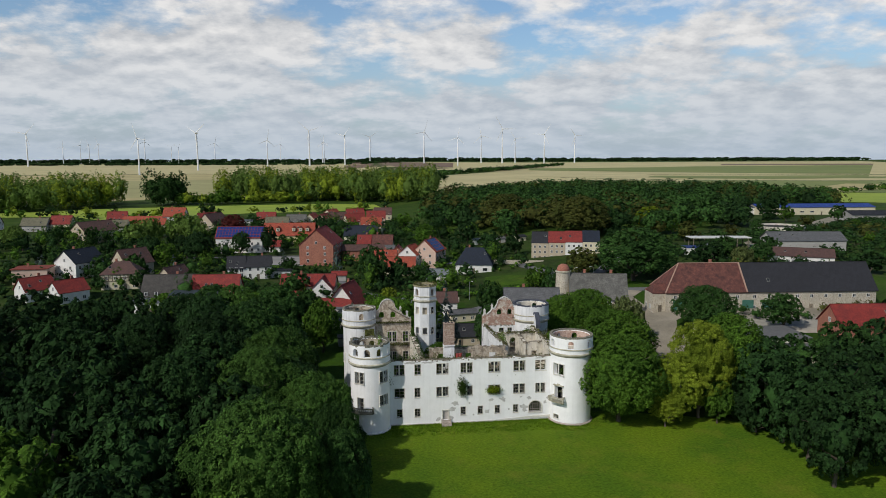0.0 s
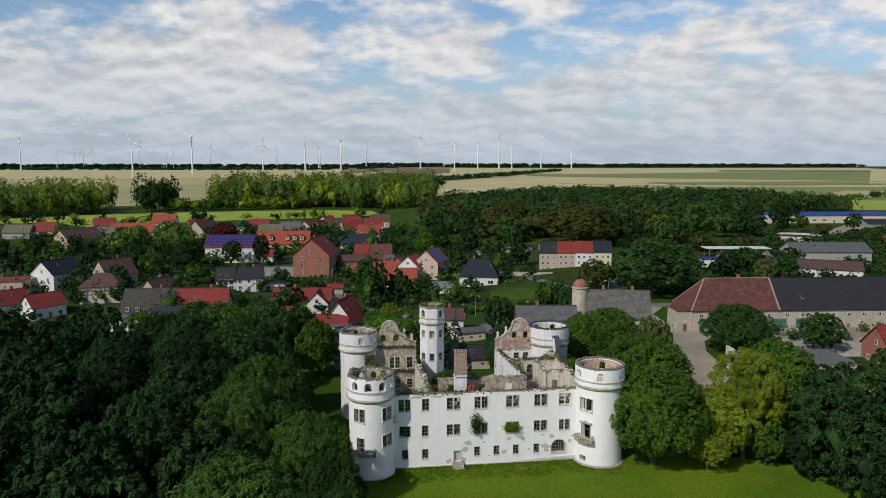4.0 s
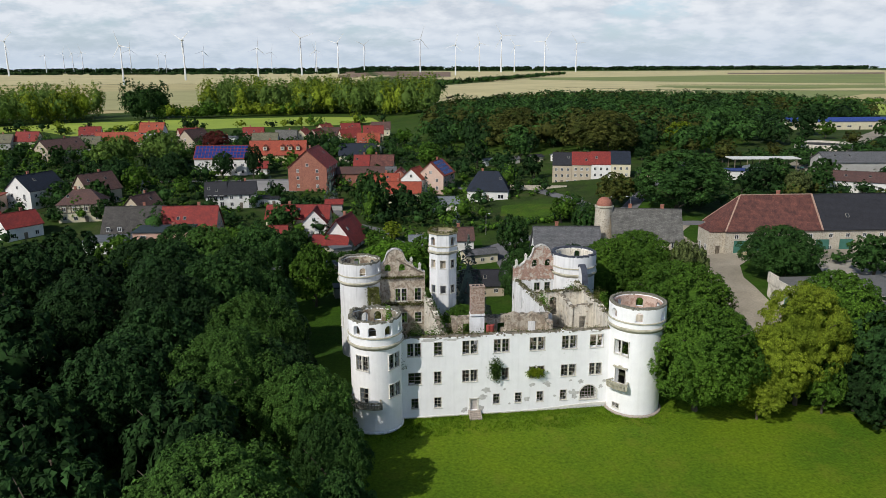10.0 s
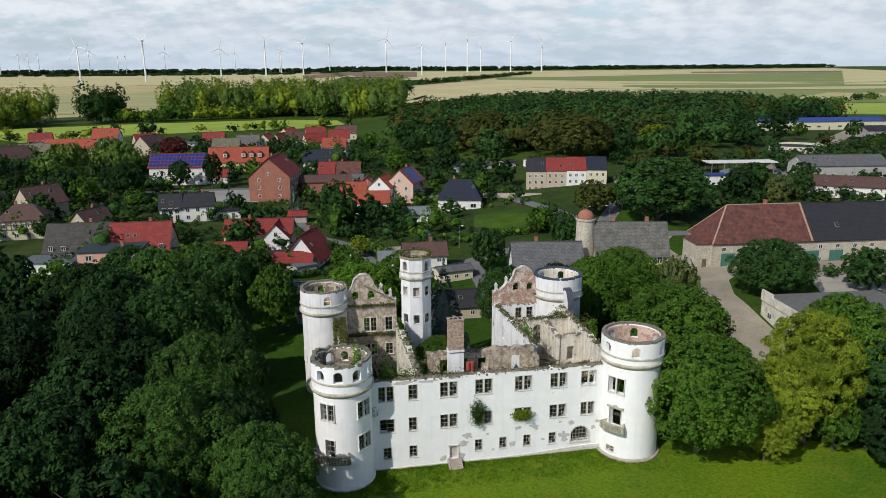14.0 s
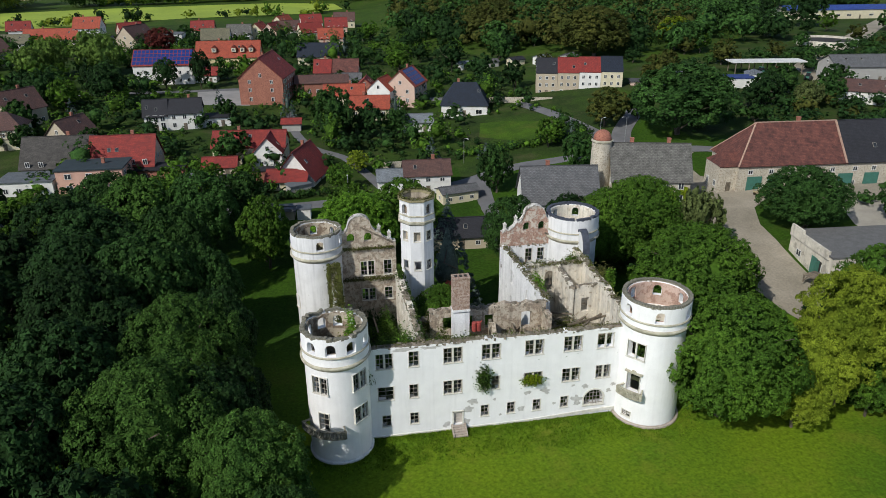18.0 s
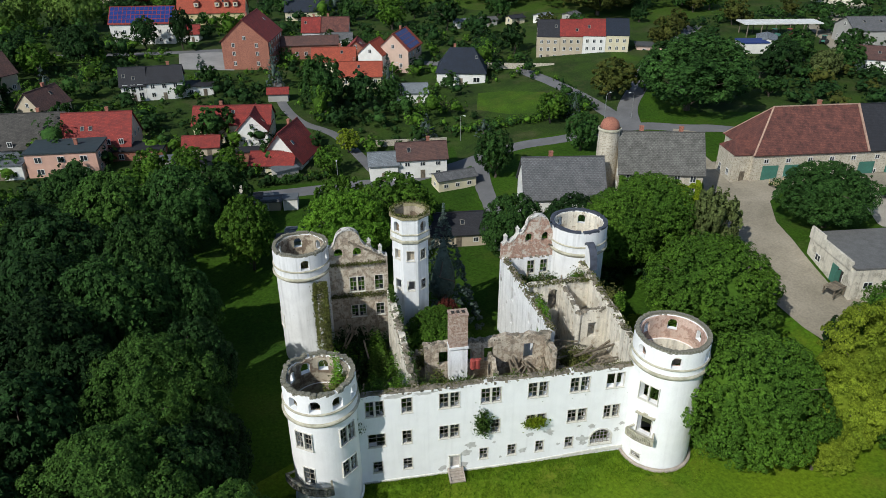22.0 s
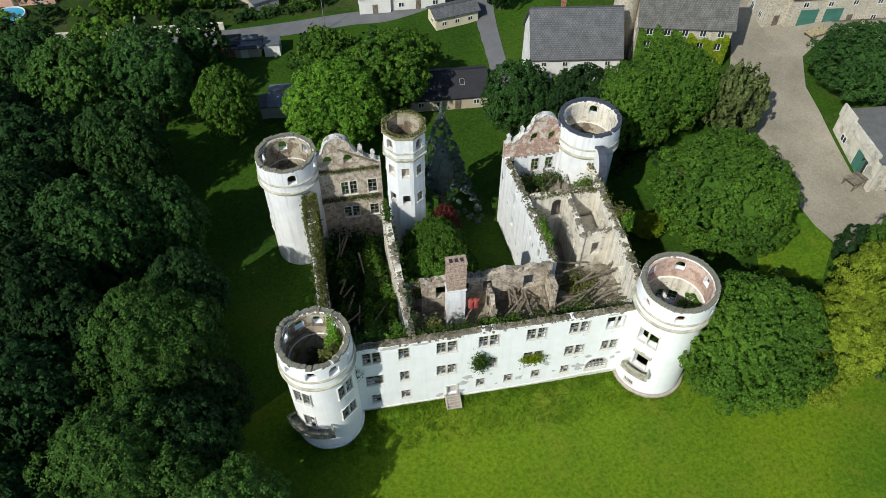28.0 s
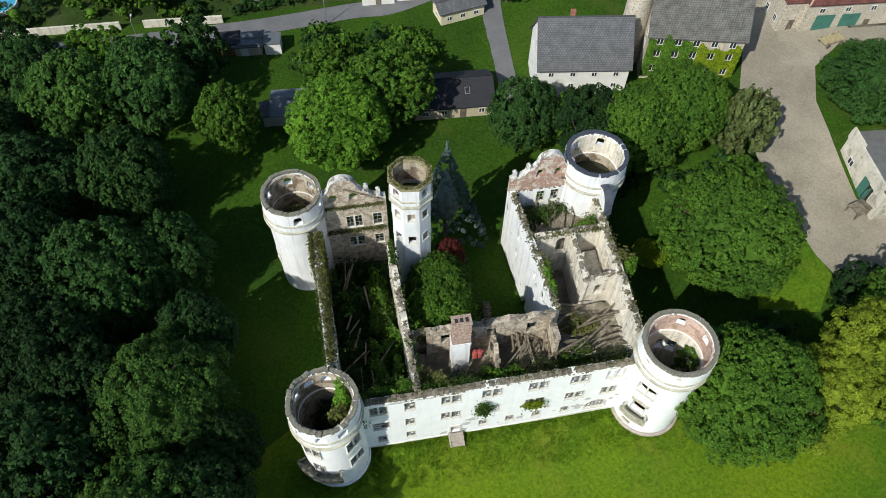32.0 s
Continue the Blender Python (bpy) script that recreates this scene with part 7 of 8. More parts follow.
for xx, yy, rr, w_, wm, rm in ((-21.3, 74.6, 0, 3.2, "white", "steel"), (-24.6, 75.2, 0, 3.6, "brick", "dark"), (-17.5, 57.5, 6, 4.5, "grey", "slate"), (-34, 96, 4, 6, "grey", "dark"), (-18.5, 88.5, 24, 5.0, "grey", "steel"), (-43, 98, 0, 6, "grey", "steel"), (-27, 100, 0, 5, "brick", "dark")):
    H(xx, yy, rr, w_, 3.2, 2.2, 2.5, wm, rm, "small garden shed with a flat roof", flat=True, chimneys=0, rows=[], name="shed", cat="shed", over=0.2)
for k in range(5):
    H(44 + 9 * k, 205 - 4 * k, 10 * k, 5.5, 4, 2.3, 3.0, ("white", "grey", "cream")[k % 3], ("steel", "slate", "dark")[k % 3], "small allotment hut", chimneys=0, rows=[0.8], name="garden_hut", cat="hut")

# garden ground: beds, paths and rough grass in a dark patchwork
GARDEN = grass_mat("garden_ground", (0.036, 0.068, 0.011), (0.022, 0.040, 0.010), (0.075, 0.072, 0.034), scale=0.12)
sheet("garden_ground", [(-210, 84), (-66, 84.5), (-24, 84), (0, 85), (20, 91), (36, 96), (58, 95), (66, 106), (78, 122), (96, 152), (110, 178), (70, 212), (40, 250), (10, 300), (20, 400), (-30, 420), (-200, 410), (-240, 330)], GARDEN, "dark patchwork of gardens, beds and rough grass", 0.03, 14, "garden")
sheet("waste_ground", [(80, 94), (140, 84), (220, 120), (320, 260), (300, 320), (235, 312), (150, 200), (112, 178), (96, 148), (80, 120)], GARDEN, "rough overgrown waste ground by the farm", 0.03, 14, "ground")
# roads
ribbon("lane", [(-140, 86), (-64.5, 80), (-25.6, 80), (-3, 82), (6, 82.6), (24, 90), (35, 93), (45, 92.5), (63, 92), (75, 85), (95, 78), (140, 72)], 4.2, ASPHALT, "grey asphalt village lane")
ribbon("side_lane", [(24.5, 88), (23, 78), (22.2, 68), (21.6, 58), (21, 50)], 3.6, ASPHALT, "narrow asphalt side lane", lift=0.075)
ribbon("village_road", [(62, 92), (66, 104), (76, 119), (90, 140), (120, 175)], 5.0, ASPHALT, "village road branching uphill", lift=0.09)
ribbon("side_lane", [(62.5, 97), (61.2, 98.2), (59.1, 112.7), (55.5, 128.4), (50.5, 142.9), (44.4, 154.1), (-20, 192), (-70, 196), (-140, 200)], 4.0, ASPHALT, "curving village street", lift=0.075)
ribbon("side_lane", [(2, 84), (-6, 110), (-15, 122), (-20, 138), (-22, 160)], 2.6, ASPHALT, "curving lane between houses", lift=0.1)
# Park grass: shade of trees and court walls is put into this darker green
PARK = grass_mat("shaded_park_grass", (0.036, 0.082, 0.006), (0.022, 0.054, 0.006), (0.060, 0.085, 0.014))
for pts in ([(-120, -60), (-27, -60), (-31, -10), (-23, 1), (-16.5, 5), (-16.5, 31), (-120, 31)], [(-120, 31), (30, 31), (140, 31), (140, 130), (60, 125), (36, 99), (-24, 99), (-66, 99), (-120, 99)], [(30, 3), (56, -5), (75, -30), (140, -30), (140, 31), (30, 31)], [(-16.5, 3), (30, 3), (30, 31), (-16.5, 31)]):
    sheet("park_grass", pts, PARK, "rough grass under and behind the park trees, shade put into its colour", 0.02, 7, "grass")
sheet("lawn", [(46, 10), (54, 8), (58, 13), (56.5, 20), (52, 22), (48, 16)], LAWN, "bright patch of mown grass by the drive", 0.045, 4, "lawn")
sheet("farmyard", [(64, 61), (57.5, 47), (55.6, 39.5), (55.1, 33), (55.8, 24), (57, 16.4), (59, 11), (64, 6), (74, 2), (82, 0), (84, 6), (74, 12), (69, 20.5), (66.4, 24), (67, 34), (68, 42), (71, 49), (77, 53), (95, 51), (120, 48), (120, 54), (80, 56), (73.5, 59.5), (69.5, 68), (70, 77), (75, 82), (70, 87), (66, 80)], GRAVEL, "pale gravel farmyard drive", 0.14, 4.0, "yard")
sheet("farmyard", [(140, 120), (150, 118), (168, 160), (300, 290), (296, 296), (158, 168)], GRAVEL, "pale farm track", 0.08, 8.0, "yard")
MEADOW_G = grass_mat("garden_lawn_grass", (0.056, 0.108, 0.010), (0.034, 0.072, 0.009), (0.085, 0.10, 0.02), scale=0.2)
CONCRETE_PALE = mat("pale_concrete_yard", (0.42, 0.39, 0.33), (0.30, 0.28, 0.24), scale=0.15, fine=0.15)
CONCRETE = mat("grey_concrete_yard", (0.30, 0.29, 0.28), (0.22, 0.215, 0.21), scale=0.2, fine=0.1)
sheet("paved_yard", [(-55, 197), (-35, 193), (-35, 171), (-52, 175)], CONCRETE, "grey concrete yard beside the brick house", 0.06, 8, "yard")
sheet("paved_yard", [(83.5, 36.5), (88, 48), (97, 46), (120, 44), (120, 31), (95, 32.5), (84, 33.5)], CONCRETE_PALE, "pale worn concrete yard behind the farm shed", 0.11, 5, "yard")
sheet("garden_lawn", [(31, 120), (34, 132), (42, 130), (51, 124), (50, 114), (46, 110.5), (38, 113)], MEADOW_G, "small mown garden lawn behind a hedge", 0.06, 6, "lawn")
sheet("farmyard", [(79, 55.6), (120, 52.6), (120, 42), (97, 44), (88, 48), (80, 51)], GRAVEL, "pale gravel yard before the barn", 0.09, 5, "yard")
# garden wall along the lane
gw = tagged(new("garden_wall"), "low pale garden wall along the lane", "wall")
for x0, x1, y0, y1 in ((-66, -44, 84.2, 83.4), (-40, -26, 83.2, 82.4), (-24, -20, 76.8, 76.8), (0.5, 19.5, 102.7, 101.6), (39, 60, 149.5, 145)):
    s = Shape()
    z0 = ground_z((x0 + x1) / 2, y0)
    s.beam((x0, y0, z0 + 0.6), (x1, y1, z0 + 0.6), 0.3, 1.6)
    s.beam((x0, y0, z0 + 1.45), (x1, y1, z0 + 1.45), 0.4, 0.12)
    part("panel", s, WALLS["concrete" if x1 < 0 else "stone"], gw)
pool = tagged(new("swimming_pool"), "small round blue garden pool", "pool")
s = Shape(); s.lathe((-66, 93, ground_z(-66, 93)), [(2.9, -0.2), (2.9, 0.7), (2.7, 0.7), (2.7, 0.5)], 24)
part("rim", s, PVC, pool)
s = Shape(); s.face([(-66 + 2.7 * math.cos(a), 93 + 2.7 * math.sin(a), ground_z(-66, 93) + 0.52) for a in (2 * math.pi * i / 24 for i in range(24))])
part("water", s, mat("pool_water", (0.05, 0.35, 0.55), (0.04, 0.30, 0.50), rough=0.1), pool)

# trees in and round the village
rnd = random.Random(21)
SOLID = [(o.matrix_basis.translation.x, o.matrix_basis.translation.y, 0.5 * max(o.children[0].dimensions[:2])) for o in list(bpy.data.objects) if o.parent is None and o.children and o.children[0].name.startswith("house_wall")]
SOLID += [(42, 60, 4), (40, 122, 12), (-43, 182, 13), (138, 154, 15)]
ROADS = [(-64, 80), (-45, 80), (-25, 80), (-3, 82), (6, 83), (24, 89), (35, 93), (45, 92), (54, 92), (63, 92), (75, 85), (22, 70), (66, 104), (76, 119), (86, 135), (48, 118), (36, 134), (20, 145), (0, 153), (-6, 110), (-15, 122), (-20, 138), (62, 45), (62, 25), (64, 12), (72, 52), (68, 75)]


def free(x, y, r):
    """Clear of houses and lanes, and seldom close on the south side of a house, where the gardens are low."""
    for a, b, c in SOLID:
        u = x - a + 0.22 * (b - y) * (1 if a < -20 else 0) - 0.3 * (b - y) * (1 if a > 90 else 0)
        if math.hypot(x - a, y - b) < c * 1.05 + r * 0.8 or (r > 1.8 and 0 < b - y < 8 + 4.2 * r and abs(u) < c + 0.5 * r and (r > 3.5 or noise.noise(Vector((x * 0.31, y * 0.27, 0.5))) < 0.42)):
            return False
    return all(math.hypot(x - a, y - b) > 3.0 + r * 0.5 for a, b in ROADS)


# the open yard before the half-timbered house
YARD = ((-97, 121, 9.5), (-91, 112, 8.5), (-86, 103, 6))


def in_yard(x, y, r):
    return any(math.hypot(x - a, y - b) < c + 0.6 * r for a, b, c in YARD)


HAND = [("oak", 78, 95.5, 17.5, 12.6), ("brown", 64.5, 111, 11, 5.8), ("linden", 46, 103, 8, 4), ("oak", 25.8, 79.5, 11, 4.2), ("oak", -8.5, 128, 15, 6), ("oak", 9, 132, 7, 4), ("spruce", 10, 142, 11, 2.4), ("spruce", -22, 151, 12, 2.4), ("spruce", -43, 160, 9, 2.4), ("oak", 47, 84.5, 9, 4),
        ("spruce", 52, 104, 6, 1.6), ("poplar", -120, 230, 13, 6.0), ("poplar", -115, 238, 15, 6.0), ("poplar", -101, 240, 17, 7.0), ("poplar", -94, 236, 16, 6.5), ("poplar", -178, 236, 12, 6.0), ("dark", -66, 203, 11, 4.5), ("dark", -53.5, 200, 14, 3.6), ("dark", -80, 178, 14, 6), ("dark", -100, 176, 13, 6), ("linden", -92, 172, 11, 5), ("spruce", -84, 152, 9, 2.5),
        ("linden", -38, 88, 9, 4), ("linden", -46, 90, 8, 4), ("linden", -30, 90, 7, 3.5), ("maple", -4, 100, 6, 3), ("linden", -9, 88, 7, 3.2), ("linden", 29, 44, 10, 4.5), ("oak", 73.6, 38.5, 11.5, 7.8), ("linden", 120, 70, 9, 5), ("oak", 74, 112, 8, 4), ("dark", 116, 118, 10, 5), ("oak", 128, 130, 9, 5), ("birch", 126, 113, 8, 4), ("oak", 136, 118, 8, 5), ("oak", 145, 128, 9, 5),
        ("red", -84, 293, 12, 7.0), ("brown", 92, 196, 19, 13), ("brown", 70, 262, 18, 12), ("dark", 232, 268, 17, 9), ("oak", 132, 200, 12, 7), ("brown", 96, 148, 10, 5), ("yellow", 132, 210, 13, 7), ("linden", 20, 220, 12, 6)]
for k, (kd, x, y, h, r) in enumerate(HAND):
    tree(kd, x, y, h, r, 4 if (x, y) == (73.6, 38.5) else 3 if y < 60 or r > 10 else 2, seed=k)
n = 0
while n < 60:
    x, y = rnd.uniform(-190, 60), rnd.uniform(86, 330)
    r = rnd.uniform(2.0, 5.2)
    if abs(x) > 0.55 * y + 60 or not free(x, y, r):
        continue
    kd, hh = rnd.choice(("linden", "oak", "dark", "oak", "dark", "spruce")), r * rnd.uniform(1.8, 2.5)
    if not in_yard(x, y, r):
        tree(kd, x, y, hh, r, 1, seed=n)
    n += 1
n = 0
while n < 40:
    x, y = rnd.uniform(60, 260), rnd.uniform(95, 260)
    r = rnd.uniform(2.0, 5)
    if not free(x, y, r) or (140 < x < 300 and 100 < y - (x - 160) * 0.9 < 175 and rnd.random() < 0.6):
        continue
    tree(rnd.choice(("linden", "oak", "dark", "brown")), x, y, r * rnd.uniform(1.7, 2.2), r, 1, seed=n)
    n += 1


def woods(name, poly, count, h, r, kinds, label, seed, per=150, size=0.24, ok=None, low=0.75):
    """A far wood: many crowns in one mesh for each kind of leaf."""
    rnd = random.Random(seed)
    xs, ys = [p[0] for p in poly], [p[1] for p in poly]
    def inside(x, y):
        hit = False
        for (x0, y0), (x1, y1) in zip(poly, poly[1:] + poly[:1]):
            if (y0 > y) != (y1 > y) and x < (x1 - x0) * (y - y0) / (y1 - y0) + x0:
                hit = not hit
        return hit
    got = {k: [] for k in kinds}
    nr = {k: [] for k in kinds}
    cores = {k: ([], [], [0]) for k in kinds}
    variants = []
    for v in range(5):
        pv, qv = crown_points(seed * 10 + v, 1.0, 1.9, 0.05, per, max(12, min(30, per // 16)), "oval" if v % 2 else "round", HABIT_OF.get(kinds[0], kinds[0]), 9, 1.5, 1.1)[:2]
        variants.append((pv, qv, crown_core(seed * 10 + v, 1, 1.0, 1.9, 0.05, size=0.50)))
    left = count
    tries = 0
    while left and tries < 40 * count:
        tries += 1
        x, y = rnd.uniform(min(xs), max(xs)), rnd.uniform(min(ys), max(ys))
        if not inside(x, y) or (ok and not ok(x, y, r)):
            continue
        k = kinds[int((noise.noise(Vector((x * 0.02, y * 0.02, seed))) * 0.9 + 0.5 + rnd.uniform(-0.3, 0.3)) * len(kinds)) % len(kinds)]
        rr, hh = r * rnd.uniform(0.75, 1.25), h * rnd.uniform(low, 1.2)
        p, q, (cv, cf) = variants[rnd.randrange(5)]
        a = rnd.uniform(0, 6.28)
        if in_yard(x, y, rr):
            continue
        ca, sa = math.cos(a), math.sin(a)
        pp = np.stack([(p[:, 0] * ca - p[:, 1] * sa) * rr + x, (p[:, 0] * sa + p[:, 1] * ca) * rr + y, p[:, 2] * hh / 1.9 + ground_z(x, y)], 1)
        got[k].append(pp); nr[k].append(np.stack([q[:, 0] * ca - q[:, 1] * sa, q[:, 0] * sa + q[:, 1] * ca, q[:, 2]], 1))
        cores[k][0].append(np.stack([(cv[:, 0] * ca - cv[:, 1] * sa) * rr + x, (cv[:, 0] * sa + cv[:, 1] * ca) * rr + y, cv[:, 2] * hh / 1.9 + ground_z(x, y)], 1))
        cores[k][1].append(cf + cores[k][2][0])
        cores[k][2][0] += len(cv)
        left -= 1
    for k in dict.fromkeys(kinds):
        if got[k]:
            tagged(new(name, leaf_mesh(name, leaves(np.concatenate(got[k]), size * r, seed, normals=np.concatenate(nr[k])), LEAF[k], (np.concatenate(cores[k][0]), np.concatenate(cores[k][1])))), label, "woods", kind="stuff")


woods("garden_trees", [(-195, 88), (58, 96), (50, 190), (40, 330), (-195, 340)], 105, 9.0, 4.2, ["dark", "linden", "oak", "dark"], "broad trees standing between the village houses", 41, 520, 0.16, free)
woods("overgrowth", [(-11.2, 1.6), (-3.3, 1.6), (-3.5, 25.5), (-11.2, 25.5)], 60, 4.6, 1.7, ["dark", "ivy", "linden", "dark"], "dense green growth filling the roofless west wing", 42, 420, 0.16)
woods("garden_shrubs", [(-195, 88), (58, 96), (50, 190), (40, 330), (-195, 340)], 720, 5.0, 2.9, ["dark", "oak", "linden", "dark"], "hedges and shrubs in the village gardens", 31, 200, 0.24, free)
woods("garden_shrubs", [(-70, 84), (-20, 84), (-20, 98), (-70, 92)], 34, 3.0, 1.8, ["dark", "linden"], "hedges and shrubs in the village gardens", 32, 160, 0.24, free)
woods("garden_shrubs", [(-66, 96), (20, 100), (60, 112), (52, 150), (40, 200), (-66, 200)], 420, 2.1, 1.3, ["dark", "oak", "linden", "dark"], "low bushes, beds and young trees in the gardens", 45, 150, 0.24, lambda x, y, r: free(x, y, r) and not (31 < x < 52 and 116 < y < 131) and not (-54 < x < -34 and 170 < y < 197))
woods("garden_hedge", [(28, 113.5), (46, 108.5), (58, 107.5), (58, 110.5), (46, 111), (28, 116.5)], 70, 2.6, 1.3, ["dark", "oak"], "row of young conifers and shrubs below the garden lawn", 46, 200, 0.22, free)
woods("garden_hedge", [(22, 106), (44, 104), (59, 104.5), (59, 107), (44, 106.5), (22, 109)], 60, 2.2, 1.4, ["linden", "oak"], "clipped garden hedge along the lane", 33, 160, 0.24, free)
def log_pile(x, y, rot, w, d, h):
    """A stack of split logs in rows."""
    top = tagged(new("log_pile"), "weathered grey stack of split logs in the court", "log pile", "log piles in the court")
    top.matrix_basis = pose(x, y, 0.03, 0, 0, rot)
    n, m = int(w / 0.24), int(h / 0.22)
    s = Shape(); s.tube([(0, -d / 2, 0), (0, d / 2, 0)], [0.125, 0.115], 7)
    me = s.mesh("log", TIMBER)
    for j in range(m):
        for i in range(n - j % 2):
            o = new("log", me); o.parent = top
            o.matrix_basis = pose((i - (n - 1) / 2 + 0.5 * (j % 2)) * 0.24, rnd.uniform(-0.12, 0.12), 0.12 + 0.21 * j, 0, rnd.uniform(0, 90), rnd.uniform(-4, 4))


for px, py, pr, pw in ((8.6, 11.0, 90, 4.0), (10.0, 11.4, 92, 4.4), (11.5, 11.6, 95, 3.6), (9.2, 16.0, 80, 3.0)):
    log_pile(px, py, pr, pw, 1.0, 1.1)
woods("garden_hedge", [(-37, 84.6), (-30, 84.6), (-30, 87), (-37, 87)], 22, 2.0, 1.2, ["linden"], "clipped garden hedge along the lane", 43, 200, 0.2)
woods("garden_hedge", [(-22, 84.4), (-6, 86), (-6, 88), (-22, 87)], 34, 2.0, 1.2, ["linden", "oak"], "clipped garden hedge along the lane", 44, 200, 0.2)
# sheds by the lane, street lamps, bins and a cart
H(-14.5, 58.2, -4, 6.5, 5.5, 2.4, 3.2, "grey", "steel", "garden shed with a rippled grey sheet roof", chimneys=0, rows=[0.8], gap=3, name="shed", cat="shed")
H(-21.5, 74.5, -4, 4.6, 3.0, 2.0, 2.4, "beige", "slate", "open wood store with a grey sheet roof", chimneys=0, rows=[], name="shed", cat="shed", ends=False)
H(-17.2, 74.0, -4, 2.8, 2.8, 2.2, 2.4, "white", "steel", "pale hut with a light blue flat roof", flat=True, chimneys=0, rows=[], name="shed", cat="shed", over=0.1)
LAMPPOLE = mat("galvanised_pole", (0.42, 0.43, 0.43), (0.33, 0.34, 0.34), scale=1.0, metal=0.6, rough=0.5)


def street_lamp(x, y, rot):
    top = tagged(new("street_lamp"), "slim grey street lamp beside the lane", "street lamp", "street lamps along the lane")
    top.matrix_basis = pose(x, y, ground_z(x, y), 0, 0, rot)
    s = Shape(); s.tube([(0, 0, -0.2), (0, 0, 2.5), (0, 0, 6.2)], [0.09, 0.075, 0.05], 8); part("pole", s, LAMPPOLE, top)
    s = Shape(); s.tube([(0, 0, 6.1), (0.3, 0, 6.5), (1.1, 0, 6.6)], [0.045, 0.04, 0.035], 6); part("arm", s, LAMPPOLE, top)
    s = Shape(); s.box((1.35, 0, 6.58), (0.7, 0.26, 0.14), 0, 0.8); part("lamp_head", s, PVC, top, "pale lamp head")


for lx, ly, lr in ((-7.5, 79.0, 90), (-40, 77.0, 90), (23, 102.0, -60), (64, 97, 200), (12, 148.6, 0), (58, 99, 30)):
    street_lamp(lx, ly, lr)
for bx, by, bc in ((39.6, 51.2, (0.05, 0.10, 0.42)), (38.9, 51.4, (0.55, 0.42, 0.04))):
    tb = tagged(new("wheelie_bin"), "plastic wheeled bin beside the house wall", "bin")
    bz = ground_z(bx, by) + 0.02
    bm_ = mat("bin_plastic", bc, rough=0.5)
    s = Shape(); s.box((bx, by, bz + 0.5), (0.5, 0.55, 0.95), 0.2, 1.12); part("bin_body", s, bm_, tb)
    s = Shape(); s.box((bx, by, bz + 1.01), (0.6, 0.66, 0.07), 0.2, 0.9); part("lid", s, bm_, tb)
cart = tagged(new("farm_cart"), "weathered yellowish timber farm cart in the yard", "cart")
cart.matrix_basis = pose(75.5, 53.4, ground_z(75.5, 53.4) + 0.1, 0, 0, 12)
STRAWWOOD = mat("pale_weathered_wood", (0.48, 0.40, 0.22), (0.34, 0.28, 0.16), scale=2.0)
for k in range(7):
    s = Shape(); s.box((0, -0.75 + 0.25 * k, 0.85), (4.2, 0.18, 0.08)); part("plank", s, STRAWWOOD, cart)
for sg in (-1, 1):
    for k in range(4):
        s = Shape(); s.box((-1.8 + 1.2 * k, sg * 0.95, 1.2), (0.08, 0.08, 0.8)); part("stake", s, STRAWWOOD, cart)
    for xx in (-1.3, 1.3):
        s = Shape(); s.lathe((0, 0, 0), [(0.0, -0.06), (0.42, -0.06), (0.42, 0.06), (0.0, 0.06)], 16)
        w_ = part("wheel", s, TIMBER, cart); w_.matrix_basis = pose(xx, sg * 1.0, 0.42, 90, 0, 0)
woods("scrub", [(85, 92), (150, 90), (290, 190), (300, 262), (200, 196), (110, 176), (84, 140)], 380, 4.2, 3.2, ["dark", "oak", "dark", "brown"], "scrub and young trees on waste ground", 34, 220, 0.22, free)
woods("undergrowth", [(-115, -62), (-34, -62), (-27, -30), (-25, -8), (-30, 8), (-38, 12), (-40, 60), (-30, 72), (-115, 82)], 150, 6.0, 4.4, ["dark"], "undergrowth beneath the park trees, shade put into its leaf colour", 35, 240, 0.24)
woods("undergrowth", [(40, 8), (52, -4), (72, -24), (90, -20), (85, 5), (60, 4)], 22, 6, 4.0, ["dark"], "undergrowth beneath the park trees, shade put into its leaf colour", 36, 240, 0.24)
woods("woodland", [(34, 340), (42, 275), (58, 248), (72, 215), (110, 205), (150, 200), (190, 225), (235, 310), (290, 320), (340, 350), (350, 490), (300, 570), (222, 590), (126, 535), (62, 480), (42, 420)], 620, 14.0, 9.5, ["oak", "dark", "oak", "brown"], "dense dark green woodland behind the village", 1, 620, 0.15)
woods("hedge", [(26, 33), (50, 30), (56, 42), (46, 48), (28, 47)], 30, 3.2, 2.2, ["dark", "oak"], "shrubs under the trees behind the castle", 37, 300, 0.2)
woods("hedge", [(-19, 66), (18, 66), (16, 74), (-19, 76)], 30, 3.4, 2.4, ["dark", "linden"], "shrubs beside the lane", 38, 300, 0.2, free)
woods("hedge", [(85, 44), (140, 40), (140, 52), (90, 50)], 24, 2.6, 2.2, ["oak", "weeds"], "rough shrubs before the barn", 39, 200, 0.22, free)
woods("tree_belt", [(-150, 600), (-90, 604), (-25, 592), (25, 556), (46, 500), (62, 540), (70, 640), (-20, 760), (-150, 720)], 330, 30, 8.6, ["poplar", "poplar", "maple", "poplar"], "belt of tall green trees beyond the meadow", 2, 520, 0.18, None, 0.6)
woods("tree_belt", [(-330, 470), (-275, 492), (-226, 540), (-235, 600), (-330, 620), (-420, 560)], 200, 27, 8.0, ["poplar", "poplar", "maple", "poplar"], "belt of tall green trees beyond the meadow", 3, 520, 0.18, None, 0.55)
woods("tree_belt", [(-200, 556), (-172, 566), (-180, 590), (-205, 580)], 11, 30, 9.5, ["oak"], "round group of dark trees in the field", 4, 800, 0.2)
